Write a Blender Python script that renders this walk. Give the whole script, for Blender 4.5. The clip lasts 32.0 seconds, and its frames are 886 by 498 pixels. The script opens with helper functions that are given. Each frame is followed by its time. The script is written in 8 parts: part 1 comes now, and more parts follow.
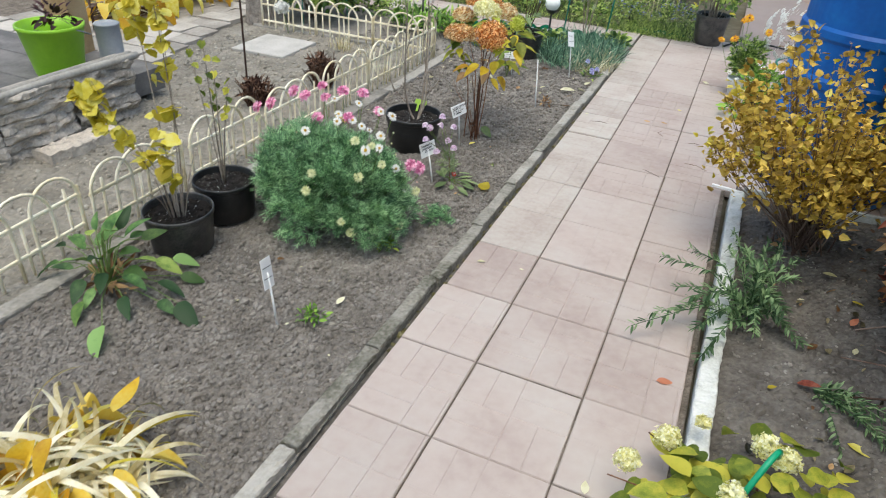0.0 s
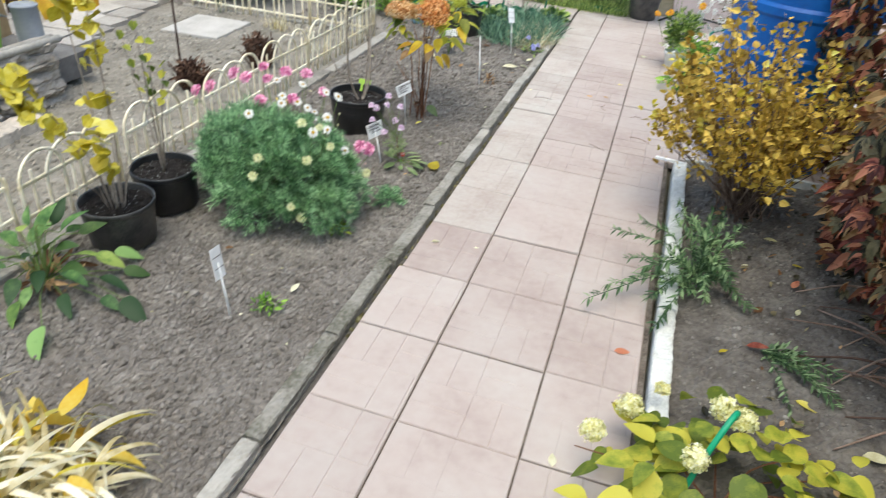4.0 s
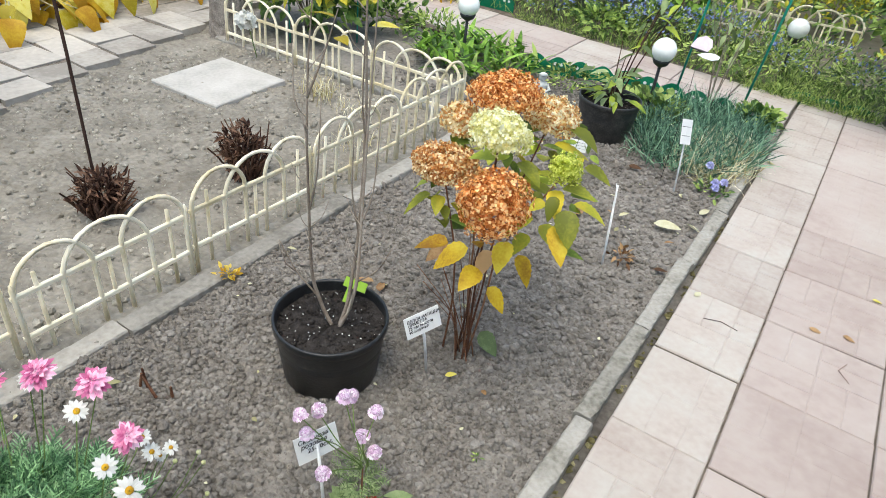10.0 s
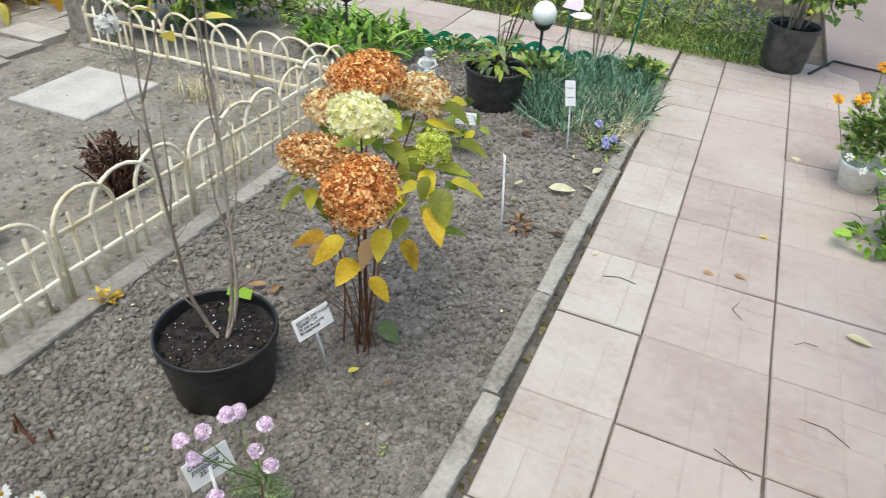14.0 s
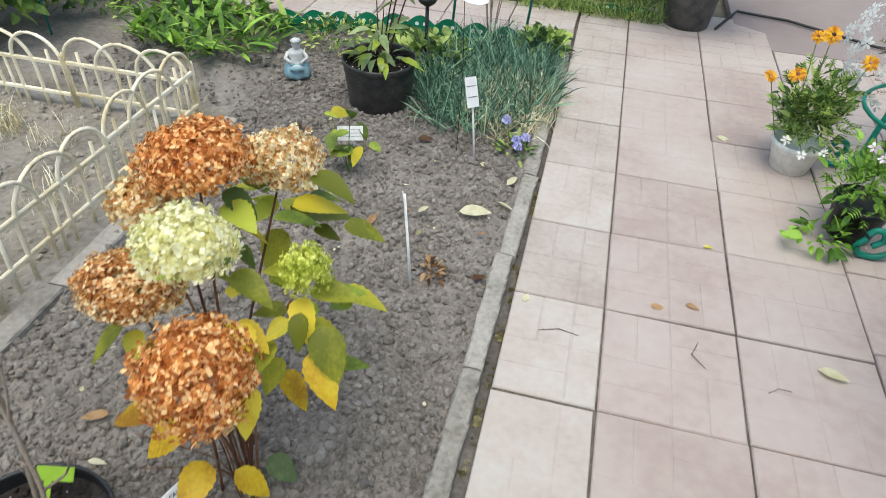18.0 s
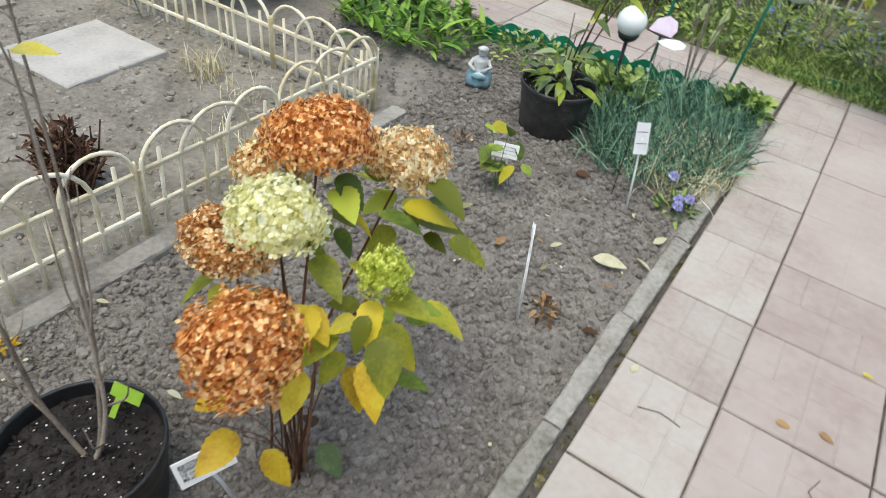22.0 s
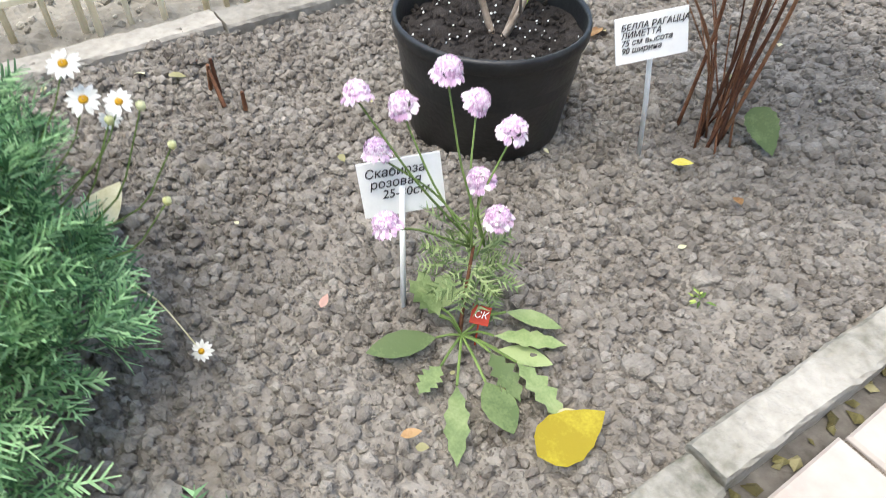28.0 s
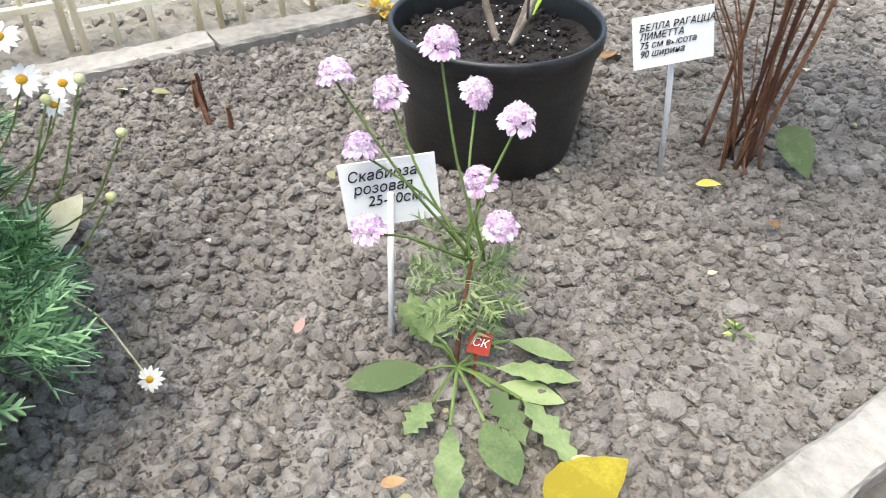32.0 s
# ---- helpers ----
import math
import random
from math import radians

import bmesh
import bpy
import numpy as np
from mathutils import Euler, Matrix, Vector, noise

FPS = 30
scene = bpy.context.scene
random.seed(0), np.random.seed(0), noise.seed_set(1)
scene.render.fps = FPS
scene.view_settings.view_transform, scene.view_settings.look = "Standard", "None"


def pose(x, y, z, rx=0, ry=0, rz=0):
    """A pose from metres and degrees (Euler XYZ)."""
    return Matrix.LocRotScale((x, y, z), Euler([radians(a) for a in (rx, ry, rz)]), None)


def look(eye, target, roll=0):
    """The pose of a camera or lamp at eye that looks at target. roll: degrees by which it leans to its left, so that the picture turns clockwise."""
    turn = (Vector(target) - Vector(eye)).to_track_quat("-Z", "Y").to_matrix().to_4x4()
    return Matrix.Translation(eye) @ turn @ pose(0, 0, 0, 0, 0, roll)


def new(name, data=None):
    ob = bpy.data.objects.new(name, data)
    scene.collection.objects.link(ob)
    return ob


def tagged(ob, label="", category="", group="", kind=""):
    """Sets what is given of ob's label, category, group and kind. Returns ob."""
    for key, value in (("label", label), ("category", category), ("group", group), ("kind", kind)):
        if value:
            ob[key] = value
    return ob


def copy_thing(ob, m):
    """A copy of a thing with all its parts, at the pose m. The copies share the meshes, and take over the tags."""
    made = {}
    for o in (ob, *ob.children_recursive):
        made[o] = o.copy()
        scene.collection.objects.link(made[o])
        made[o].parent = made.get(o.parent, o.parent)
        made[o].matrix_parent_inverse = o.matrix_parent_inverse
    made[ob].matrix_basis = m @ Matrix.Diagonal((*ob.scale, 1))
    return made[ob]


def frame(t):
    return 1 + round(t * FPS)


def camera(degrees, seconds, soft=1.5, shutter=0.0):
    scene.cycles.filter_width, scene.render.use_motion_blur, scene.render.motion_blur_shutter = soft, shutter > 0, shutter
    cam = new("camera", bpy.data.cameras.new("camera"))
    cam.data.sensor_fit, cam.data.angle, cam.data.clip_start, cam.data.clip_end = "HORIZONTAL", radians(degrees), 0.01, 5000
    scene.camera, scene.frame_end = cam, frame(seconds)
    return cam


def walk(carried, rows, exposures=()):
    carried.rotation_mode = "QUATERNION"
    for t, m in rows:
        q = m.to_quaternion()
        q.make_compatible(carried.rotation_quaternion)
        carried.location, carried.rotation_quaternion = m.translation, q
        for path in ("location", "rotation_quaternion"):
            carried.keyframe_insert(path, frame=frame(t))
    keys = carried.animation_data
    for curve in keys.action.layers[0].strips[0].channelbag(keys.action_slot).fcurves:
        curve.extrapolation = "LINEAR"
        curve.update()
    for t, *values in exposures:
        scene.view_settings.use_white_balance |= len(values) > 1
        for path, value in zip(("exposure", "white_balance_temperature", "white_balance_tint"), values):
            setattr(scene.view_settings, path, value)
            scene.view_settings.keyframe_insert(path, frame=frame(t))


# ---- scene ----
cam = camera(67.4, 32.0, soft=0.8, shutter=0.3)
PATH = [
    (0, (0.545, -3.371, 1.643), (-0.082, -1.801, 0.575), 3.9),
    (0.5, (0.516, -3.414, 1.627), (-0.155, -1.899, 0.507), 5.4),
    (1, (0.576, -3.375, 1.639), (-0.067, -1.849, 0.518), 8.2),
    (1.5, (0.613, -3.328, 1.646), (0.095, -1.732, 0.557), 6.1),
    (2, (0.619, -3.319, 1.652), (0.109, -1.706, 0.585), 5.4),
    (2.5, (0.632, -3.315, 1.66), (0.087, -1.703, 0.61), 3.2),
    (3, (0.624, -3.302, 1.667), (0.229, -1.624, 0.652), 3.4),
    (3.5, (0.566, -3.326, 1.654), (0.2, -1.636, 0.648), 4.1),
    (4, (0.494, -3.368, 1.626), (0.039, -1.765, 0.52), 4.7),
    (4.5, (0.432, -3.392, 1.609), (-0.165, -1.921, 0.393), 4.3),
    (6.5, (0.395, -2.794, 1.595), (-0.278, -1.417, 0.31), 2.5),
    (7, (0.245, -2.509, 1.628), (-0.174, -0.945, 0.455), -0.8),
    (7.5, (0.095, -2.181, 1.551), (-0.223, -0.61, 0.355), 2.6),
    (8, (0.118, -1.854, 1.534), (-0.496, -0.331, 0.393), 4.7),
    (8.5, (0.06, -1.58, 1.533), (-0.418, 0.001, 0.405), 4.0),
    (9, (-0.108, -1.345, 1.543), (-0.433, 0.297, 0.449), 5.7),
    (9.5, (-0.13, -1.211, 1.541), (-0.668, 0.37, 0.44), 4.6),
    (10, (-0.094, -1.066, 1.485), (-0.904, 0.358, 0.338), 6.9),
    (10.5, (-0.174, -0.98, 1.524), (-1.022, 0.414, 0.367), 3.6),
    (11, (-0.231, -0.987, 1.532), (-1.071, 0.475, 0.456), 3.3),
    (11.5, (-0.245, -0.999, 1.538), (-1.098, 0.493, 0.515), 5.0),
    (12, (-0.219, -0.997, 1.534), (-0.965, 0.587, 0.567), 5.9),
    (12.5, (-0.157, -0.99, 1.515), (-0.83, 0.576, 0.468), 5.5),
    (13, (-0.112, -0.979, 1.476), (-0.729, 0.528, 0.315), 7.7),
    (13.5, (-0.067, -0.989, 1.474), (-0.803, 0.457, 0.304), 4.8),
    (14, (-0.002, -0.954, 1.476), (-0.616, 0.541, 0.299), 3.7),
    (14.5, (0.006, -0.929, 1.474), (-0.563, 0.591, 0.306), 3.1),
    (16.5, (-0.017, -0.947, 1.5), (-0.666, 0.481, 0.26), 1.1),
    (17, (0.039, -0.855, 1.454), (-0.512, 0.555, 0.148), 2.7),
    (17.5, (-0.078, -0.613, 1.463), (-0.5, 0.833, 0.147), 4.0),
    (18, (-0.207, -0.374, 1.464), (-0.515, 1.125, 0.176), 3.6),
    (18.5, (-0.227, -0.163, 1.466), (-0.787, 1.271, 0.189), 4.1),
    (19, (-0.146, 0.045, 1.448), (-0.807, 1.443, 0.18), 4.9),
    (19.5, (-0.189, 0.248, 1.454), (-0.572, 1.74, 0.178), 6.5),
    (20, (-0.27, 0.352, 1.439), (-0.6, 1.868, 0.177), 6.9),
    (20.5, (-0.231, 0.27, 1.453), (-1.146, 1.586, 0.257), 4.7),
    (21, (-0.145, 0.082, 1.474), (-1.126, 1.275, 0.203), 6.3),
    (21.5, (-0.121, -0.046, 1.468), (-1.1, 1.111, 0.164), 7.4),
    (22, (-0.142, -0.266, 1.436), (-0.881, 1.08, 0.154), 8.4),
    (22.5, (-0.175, -0.439, 1.433), (-0.842, 0.869, 0.075), 6.7),
    (23, (-0.122, -0.461, 1.446), (-0.772, 0.928, 0.162), 9.2),
    (23.5, (-0.134, -0.476, 1.449), (-0.824, 0.888, 0.159), 7.1),
    (24, (-0.132, -0.487, 1.456), (-0.847, 0.887, 0.19), 7.2),
    (24.5, (-0.127, -0.514, 1.459), (-0.865, 0.856, 0.203), 5.9),
    (25, (-0.09, -0.533, 1.427), (-0.668, 0.857, 0.11), 8.7),
    (25.5, (-0.005, -0.607, 1.393), (-0.721, 0.615, -0.018), 10.6),
    (25.7, (0.044, -0.781, 1.369), (-0.734, 0.42, -0.028), 12.4),
    (26, (0.028, -0.738, 1.320), (-0.850, 0.212, -0.205), 7.8),
    (26.5, (-0.119, -0.694, 1.295), (-1.078, 0.207, -0.211), 1.8),
    (28.5, (-0.268, -0.623, 0.619), (-1.436, 0.217, -0.77), 3.6),
    (29, (-0.297, -0.609, 0.614), (-1.448, 0.334, -0.722), 6.6),
    (29.5, (-0.288, -0.6, 0.618), (-1.453, 0.386, -0.674), 6.9),
    (30, (-0.271, -0.591, 0.606), (-1.44, 0.371, -0.701), 3.1),
    (30.5, (-0.246, -0.575, 0.605), (-1.379, 0.438, -0.695), 3.1),
    (31, (-0.246, -0.57, 0.606), (-1.396, 0.411, -0.703), 2.8),
    (31.5, (-0.26, -0.577, 0.604), (-1.468, 0.351, -0.693), 1.9),
    (32, (-0.275, -0.593, 0.604), (-1.522, 0.26, -0.706), 1.7),
]
walk(cam, [(t, look(eye, target, roll)) for t, eye, target, roll in PATH],
     [(0, 0.85, 6600, 3), (1, 0.9, 6600, 3), (4, 1.08, 6600, 3), (8, 1.12, 6600, 3), (12, 1.0, 6600, 3), (18, 0.88, 6600, 3), (22, 0.8, 6600, 3), (23.5, 0.92, 6600, 3), (24.5, 0.97, 6600, 3), (26, 1.08, 6600, 2), (26.5, 1.12, 6600, 2), (28.5, 1.7, 6650, 6), (32, 1.72, 6650, 6)])

# ---- world, sun and exposure (keys are set in walk) ----
world = bpy.data.worlds.new("overcast_sky")
scene.world = world
world.use_nodes = True
wn = world.node_tree
sky = wn.nodes.new("ShaderNodeTexSky")
sky.sky_type, sky.sun_disc = "NISHITA", False
sky.sun_elevation, sky.sun_rotation = radians(75), radians(180)
sky.air_density, sky.dust_density, sky.ozone_density = 1.0, 3.0, 0.6
wn.links.new(sky.outputs[0], wn.nodes["Background"].inputs[0])
wn.nodes["Background"].inputs[1].default_value = 0.14
sun_data = bpy.data.lights.new("sun", "SUN")
sun_data.energy, sun_data.angle, sun_data.color = 0.74, radians(46), (1.0, 0.95, 0.88)
sun = new("sun", sun_data)
sun.matrix_world = look((0.0, -1.6, 6.0), (0, 0, 0))

# ---- materials ----
MATS = {}


def mat(name, cols, scale=8.0, rough=0.8, bump=0.3, bscale=60.0, metal=0.0, vary=0.12, island=False, fine=0.25, trans=0.0, spec=0.3, bdist=0.004):
    """A procedural surface: two or three colours mixed by coarse and fine noise, per-piece variation and bump, in world metres."""
    if name in MATS:
        return MATS[name]
    m = MATS[name] = bpy.data.materials.new(name)
    m.use_nodes = True
    t, n = m.node_tree, m.node_tree.nodes
    b = n["Principled BSDF"]
    geo = n.new("ShaderNodeNewGeometry")
    info = n.new("ShaderNodeObjectInfo")

    def noise_tex(s, detail):
        k = n.new("ShaderNodeTexNoise")
        k.inputs["Scale"].default_value, k.inputs["Detail"].default_value = s, detail
        t.links.new(geo.outputs["Position"], k.inputs["Vector"])
        return k.outputs["Fac"]

    def maths(op, a, bb):
        k = n.new("ShaderNodeMath")
        k.operation = op
        for i, v in enumerate((a, bb)):
            if isinstance(v, (int, float)):
                k.inputs[i].default_value = v
            else:
                t.links.new(v, k.inputs[i])
        return k.outputs[0]

    rnd = maths("FRACT", maths("ADD", geo.outputs["Random Per Island"], info.outputs["Random"]), 0.0) if island else info.outputs["Random"]
    f1, f2 = noise_tex(scale, 4), noise_tex(scale * 9, 5)
    mixv = maths("ADD", maths("MULTIPLY", f1, 1 - fine), maths("MULTIPLY", f2, fine))
    mixv = maths("ADD", mixv, maths("MULTIPLY", maths("SUBTRACT", rnd, 0.5), vary * 2.2))
    ramp = n.new("ShaderNodeValToRGB")
    t.links.new(mixv, ramp.inputs[0])
    e = ramp.color_ramp.elements
    while len(e) < len(cols):
        e.new(0.5)
    for i, c in enumerate(cols):
        e[i].position = 0.32 + 0.36 * i / max(1, len(cols) - 1)
        e[i].color = (*c, 1)
    hsv = n.new("ShaderNodeHueSaturation")
    t.links.new(ramp.outputs[0], hsv.inputs["Color"])
    t.links.new(maths("ADD", maths("MULTIPLY", rnd, vary * 2), 1 - vary), hsv.inputs["Value"])
    t.links.new(hsv.outputs[0], b.inputs["Base Color"])
    b.inputs["Metallic"].default_value = metal
    b.inputs["Specular IOR Level"].default_value = spec
    t.links.new(maths("ADD", maths("MULTIPLY", f2, 0.2), rough - 0.1), b.inputs["Roughness"])
    if bump:
        bp = n.new("ShaderNodeBump")
        bp.inputs["Strength"].default_value, bp.inputs["Distance"].default_value = bump, bdist
        t.links.new(noise_tex(bscale, 6), bp.inputs["Height"])
        t.links.new(bp.outputs[0], b.inputs["Normal"])
    if trans:
        tr = n.new("ShaderNodeBsdfTranslucent")
        t.links.new(hsv.outputs[0], tr.inputs[0])
        mx = n.new("ShaderNodeMixShader")
        mx.inputs[0].default_value = trans
        t.links.new(b.outputs[0], mx.inputs[1])
        t.links.new(tr.outputs[0], mx.inputs[2])
        t.links.new(mx.outputs[0], n["Material Output"].inputs[0])
    return m


def leafmat(name, cols, vary=0.25, rough=0.55, scale=30.0, trans=0.3):
    return mat(name, cols, scale, rough, 0.25, 180.0, 0.0, vary, True, 0.3, trans, 0.35, 0.002)


SOIL = mat("dry_grey_soil", [(0.1363, 0.1205, 0.1033), (0.2129, 0.1946, 0.1705), (0.298, 0.2772, 0.2454)], 5, 0.95, 0.8, 260, 0, 0.05, fine=0.5, spec=0.1)
CLOD = mat("soil_clod", [(0.1491, 0.1318, 0.1128), (0.2299, 0.2101, 0.1834), (0.3278, 0.3057, 0.2713)], 9, 0.95, 1.0, 330, 0, 0.07, True, 0.4, spec=0.1)
DRYSOIL = mat("dry_pale_soil", [(0.1739, 0.1574, 0.1283), (0.2696, 0.2492, 0.2086), (0.3739, 0.3498, 0.2981)], 5, 0.95, 0.7, 160, 0, 0.05, fine=0.45, spec=0.1)
DRYCLOD = mat("pale_soil_clod", [(0.2086, 0.1881, 0.1532), (0.3217, 0.2974, 0.2468), (0.4521, 0.4242, 0.3602)], 9, 0.95, 1.0, 330, 0, 0.09, True, 0.4, spec=0.1)
DARKSOIL = mat("damp_dark_soil", [(0.08243, 0.07514, 0.0655), (0.1534, 0.1417, 0.1255), (0.2397, 0.2268, 0.2009)], 6, 0.95, 0.7, 160, 0, 0.05, fine=0.45, spec=0.1)
DARKCLOD = mat("dark_soil_clod", [(0.08438, 0.07663, 0.0661), (0.1604, 0.148, 0.1304), (0.27, 0.2585, 0.2296)], 9, 0.95, 0.6, 220, 0, 0.1, True, 0.4, spec=0.1)
PEAT = mat("potting_peat", [(0.0119, 0.01088, 0.0096), (0.02976, 0.02611, 0.024), (0.05952, 0.0544, 0.0504)], 40, 0.95, 0.8, 240, 0, 0.1, fine=0.5, spec=0.1)
TILE = mat("pink_concrete_tile", [(0.3677, 0.2969, 0.264), (0.4413, 0.3754, 0.3366), (0.4764, 0.4309, 0.3906)], 2.6, 0.75, 0.25, 300, 0, 0.045, fine=0.3, spec=0.3, bdist=0.0015)
TILEG = mat("dusty_concrete_tile", [(0.381, 0.3214, 0.2807), (0.453, 0.4036, 0.3584), (0.4923, 0.4717, 0.425)], 4.5, 0.8, 0.3, 300, 0, 0.05, fine=0.35, spec=0.25, bdist=0.0015)
JOINT = mat("joint_sand", [(0.045, 0.039, 0.03), (0.135, 0.1125, 0.09), (0.24, 0.21, 0.1725)], 20, 0.95, 0.6, 200, fine=0.5, spec=0.1)
KERB = mat("grey_kerb_concrete", [(0.1262, 0.1236, 0.09284), (0.3044, 0.2905, 0.2501), (0.4157, 0.3971, 0.3537)], 7, 0.9, 0.7, 120, 0, 0.08, fine=0.4, spec=0.2, bdist=0.006)
EDGEWOOD = mat("weathered_edging", [(0.2064, 0.1935, 0.168), (0.3182, 0.301, 0.2646), (0.4128, 0.3913, 0.3486)], 6, 0.9, 0.6, 90, 0, 0.06, fine=0.45, spec=0.15)
SLAB = mat("pale_concrete_slab", [(0.38, 0.365, 0.33), (0.48, 0.46, 0.42), (0.55, 0.53, 0.49)], 6, 0.9, 0.5, 110, 0, 0.05, fine=0.4, spec=0.2)
FLAG = mat("grey_flagstone", [(0.3009, 0.2761, 0.2384), (0.4213, 0.3894, 0.3412), (0.5015, 0.4683, 0.4114)], 4, 0.9, 0.5, 90, 0, 0.12, fine=0.4, spec=0.2)
ROCKWALL = mat("rough_grey_block", [(0.2584, 0.2304, 0.1943), (0.4408, 0.396, 0.3369), (0.608, 0.5472, 0.4664)], 9, 0.9, 0.9, 45, 0, 0.1, fine=0.4, spec=0.2, bdist=0.012)
CREAM = mat("cream_plastic", [(0.6781, 0.5737, 0.3411), (0.863, 0.7786, 0.5685), (0.9247, 0.8708, 0.7029)], 9, 0.5, 0.1, 150, 0, 0.08, fine=0.3, spec=0.4)
WHITEPAINT = mat("flaking_white_board", [(0.42, 0.43, 0.40), (0.62, 0.64, 0.60), (0.74, 0.75, 0.72)], 12, 0.75, 0.4, 90, 0, 0.05, fine=0.4)
WHITE = mat("white_plastic", [(0.80, 0.81, 0.79), (0.88, 0.89, 0.87)], 30, 0.5, 0.05, 100, 0, 0.05)
INK = mat("black_marker_ink", [(0.012, 0.012, 0.014), (0.02, 0.02, 0.024)], 30, 0.6, 0)
BLACKPOT = mat("black_plastic_pot", [(0.010, 0.011, 0.012), (0.022, 0.023, 0.024), (0.075, 0.071, 0.065)], 17, 0.4, 0.2, 120, 0, 0.1, fine=0.45, spec=0.55)
BARK = mat("grey_brown_twig", [(0.1792, 0.1412, 0.1064), (0.3024, 0.2486, 0.196), (0.4032, 0.3503, 0.2912)], 25, 0.85, 0.4, 200, 0, 0.1, fine=0.4)
REDSTEM = mat("red_brown_stem", [(0.082, 0.036, 0.02), (0.1558, 0.068, 0.036), (0.2296, 0.12, 0.064)], 25, 0.8, 0.4, 200, 0, 0.15, fine=0.4)
GREENSTEM = mat("green_stem", [(0.10, 0.16, 0.04), (0.18, 0.26, 0.08)], 25, 0.7, 0.1, 200, 0, 0.1)
DRYSTEM = mat("dry_brown_stalk", [(0.045, 0.022, 0.014), (0.09, 0.045, 0.028), (0.15, 0.085, 0.055)], 30, 0.9, 0.4, 200, 0, 0.2, True)
STUMPWOOD = mat("grey_stump_bark", [(0.117, 0.1024, 0.0875), (0.312, 0.2752, 0.2375), (0.546, 0.4992, 0.4375)], 22, 0.9, 1.0, 70, 0, 0.05, fine=0.5, bdist=0.012)
PLANKWOOD = mat("raw_pine_plank", [(0.36, 0.24, 0.12), (0.47, 0.33, 0.18), (0.55, 0.42, 0.25)], 6, 0.75, 0.3, 80, 0, 0.08)
BLUE = mat("blue_barrel_plastic", [(0.003, 0.07, 0.30), (0.005, 0.105, 0.40), (0.01, 0.15, 0.48)], 4, 0.46, 0.08, 60, 0, 0.05, spec=0.35)
LIME = mat("lime_bucket_plastic", [(0.20, 0.44, 0.015), (0.30, 0.58, 0.03)], 5, 0.4, 0.05, 60, 0, 0.05, spec=0.5)
GREENMETAL = mat("green_painted_metal", [(0.004, 0.17, 0.115), (0.008, 0.26, 0.18)], 12, 0.4, 0.1, 60, 0, 0.05, spec=0.5)
GREENPLASTIC = mat("green_plastic_edging", [(0.004, 0.15, 0.07), (0.01, 0.24, 0.12)], 12, 0.5, 0.1, 60, 0, 0.05, spec=0.4)
HOSE = mat("green_hose", [(0.005, 0.22, 0.10), (0.01, 0.31, 0.15)], 12, 0.4, 0.1, 60, 0, 0.05, spec=0.5)
BLACKMETAL = mat("black_lamp_stem", [(0.012, 0.012, 0.013), (0.025, 0.025, 0.026)], 12, 0.45, 0.05, 60, spec=0.5)
GLOBE = mat("opal_globe", [(0.80, 0.82, 0.78), (0.88, 0.90, 0.87)], 6, 0.25, 0.0, 60, spec=0.5)
GREYPIPE = mat("grey_pipe", [(0.25, 0.27, 0.29), (0.36, 0.38, 0.40)], 12, 0.5, 0.1, 60)
CONCRETE = mat("smooth_concrete_apron", [(0.2449, 0.2026, 0.1878), (0.2821, 0.2348, 0.22), (0.3087, 0.2619, 0.2471)], 1.5, 0.8, 0.3, 150, 0, 0.02, fine=0.3)
BROWNAPRON = mat("brown_rough_ground", [(0.22, 0.16, 0.13), (0.33, 0.25, 0.21), (0.40, 0.32, 0.28)], 4, 0.9, 0.5, 90, 0, 0.02, fine=0.4)
GROUNDMAT = mat("earth_and_moss", [(0.06, 0.055, 0.035), (0.11, 0.10, 0.07), (0.16, 0.145, 0.115)], 1.3, 0.95, 0.6, 60, fine=0.45, spec=0.1)
PAPERPINK = mat("lilac_butterfly", [(0.66, 0.52, 0.62), (0.78, 0.68, 0.76)], 40, 0.5, 0.05, 100)
STATUE = mat("pale_statue_plaster", [(0.625, 0.65, 0.625), (0.825, 0.8375, 0.8)], 40, 0.6, 0.2, 100)
STATUEBLUE = mat("pale_blue_glaze", [(0.26, 0.46, 0.52), (0.42, 0.60, 0.64)], 40, 0.5, 0.1, 100)
WATTLE = mat("wattle_branch", [(0.09, 0.055, 0.04), (0.17, 0.115, 0.085), (0.25, 0.185, 0.145)], 16, 0.9, 0.5, 120, 0, 0.18, fine=0.4)
REDTAG = mat("red_leaf_tag", [(0.28, 0.018, 0.009), (0.364, 0.042, 0.018)], 60, 0.5, 0.1, 100)
LIMETAG = mat("lime_tag", [(0.24, 0.42, 0.03), (0.31, 0.51, 0.05)], 30, 0.4, 0.0, 100)

L_HYD = leafmat("hydrangea_leaf", [(0.19, 0.22, 0.02), (0.36, 0.38, 0.035), (0.56, 0.48, 0.04)], 0.25, 0.5, 16)
L_HYDG = leafmat("hydrangea_leaf_green", [(0.1125, 0.175, 0.024), (0.2375, 0.3375, 0.042), (0.425, 0.5, 0.06)], 0.25, 0.5, 16)
L_HYDY = leafmat("hydrangea_leaf_yellow", [(0.34, 0.17, 0.012), (0.60, 0.40, 0.02), (0.72, 0.58, 0.05)], 0.22, 0.5, 16)
F_RUST = leafmat("rust_floret", [(0.506, 0.171, 0.036), (0.814, 0.3534, 0.09), (0.902, 0.4902, 0.168), (0.95, 0.684, 0.336)], 0.3, 0.8, 17, 0.42)
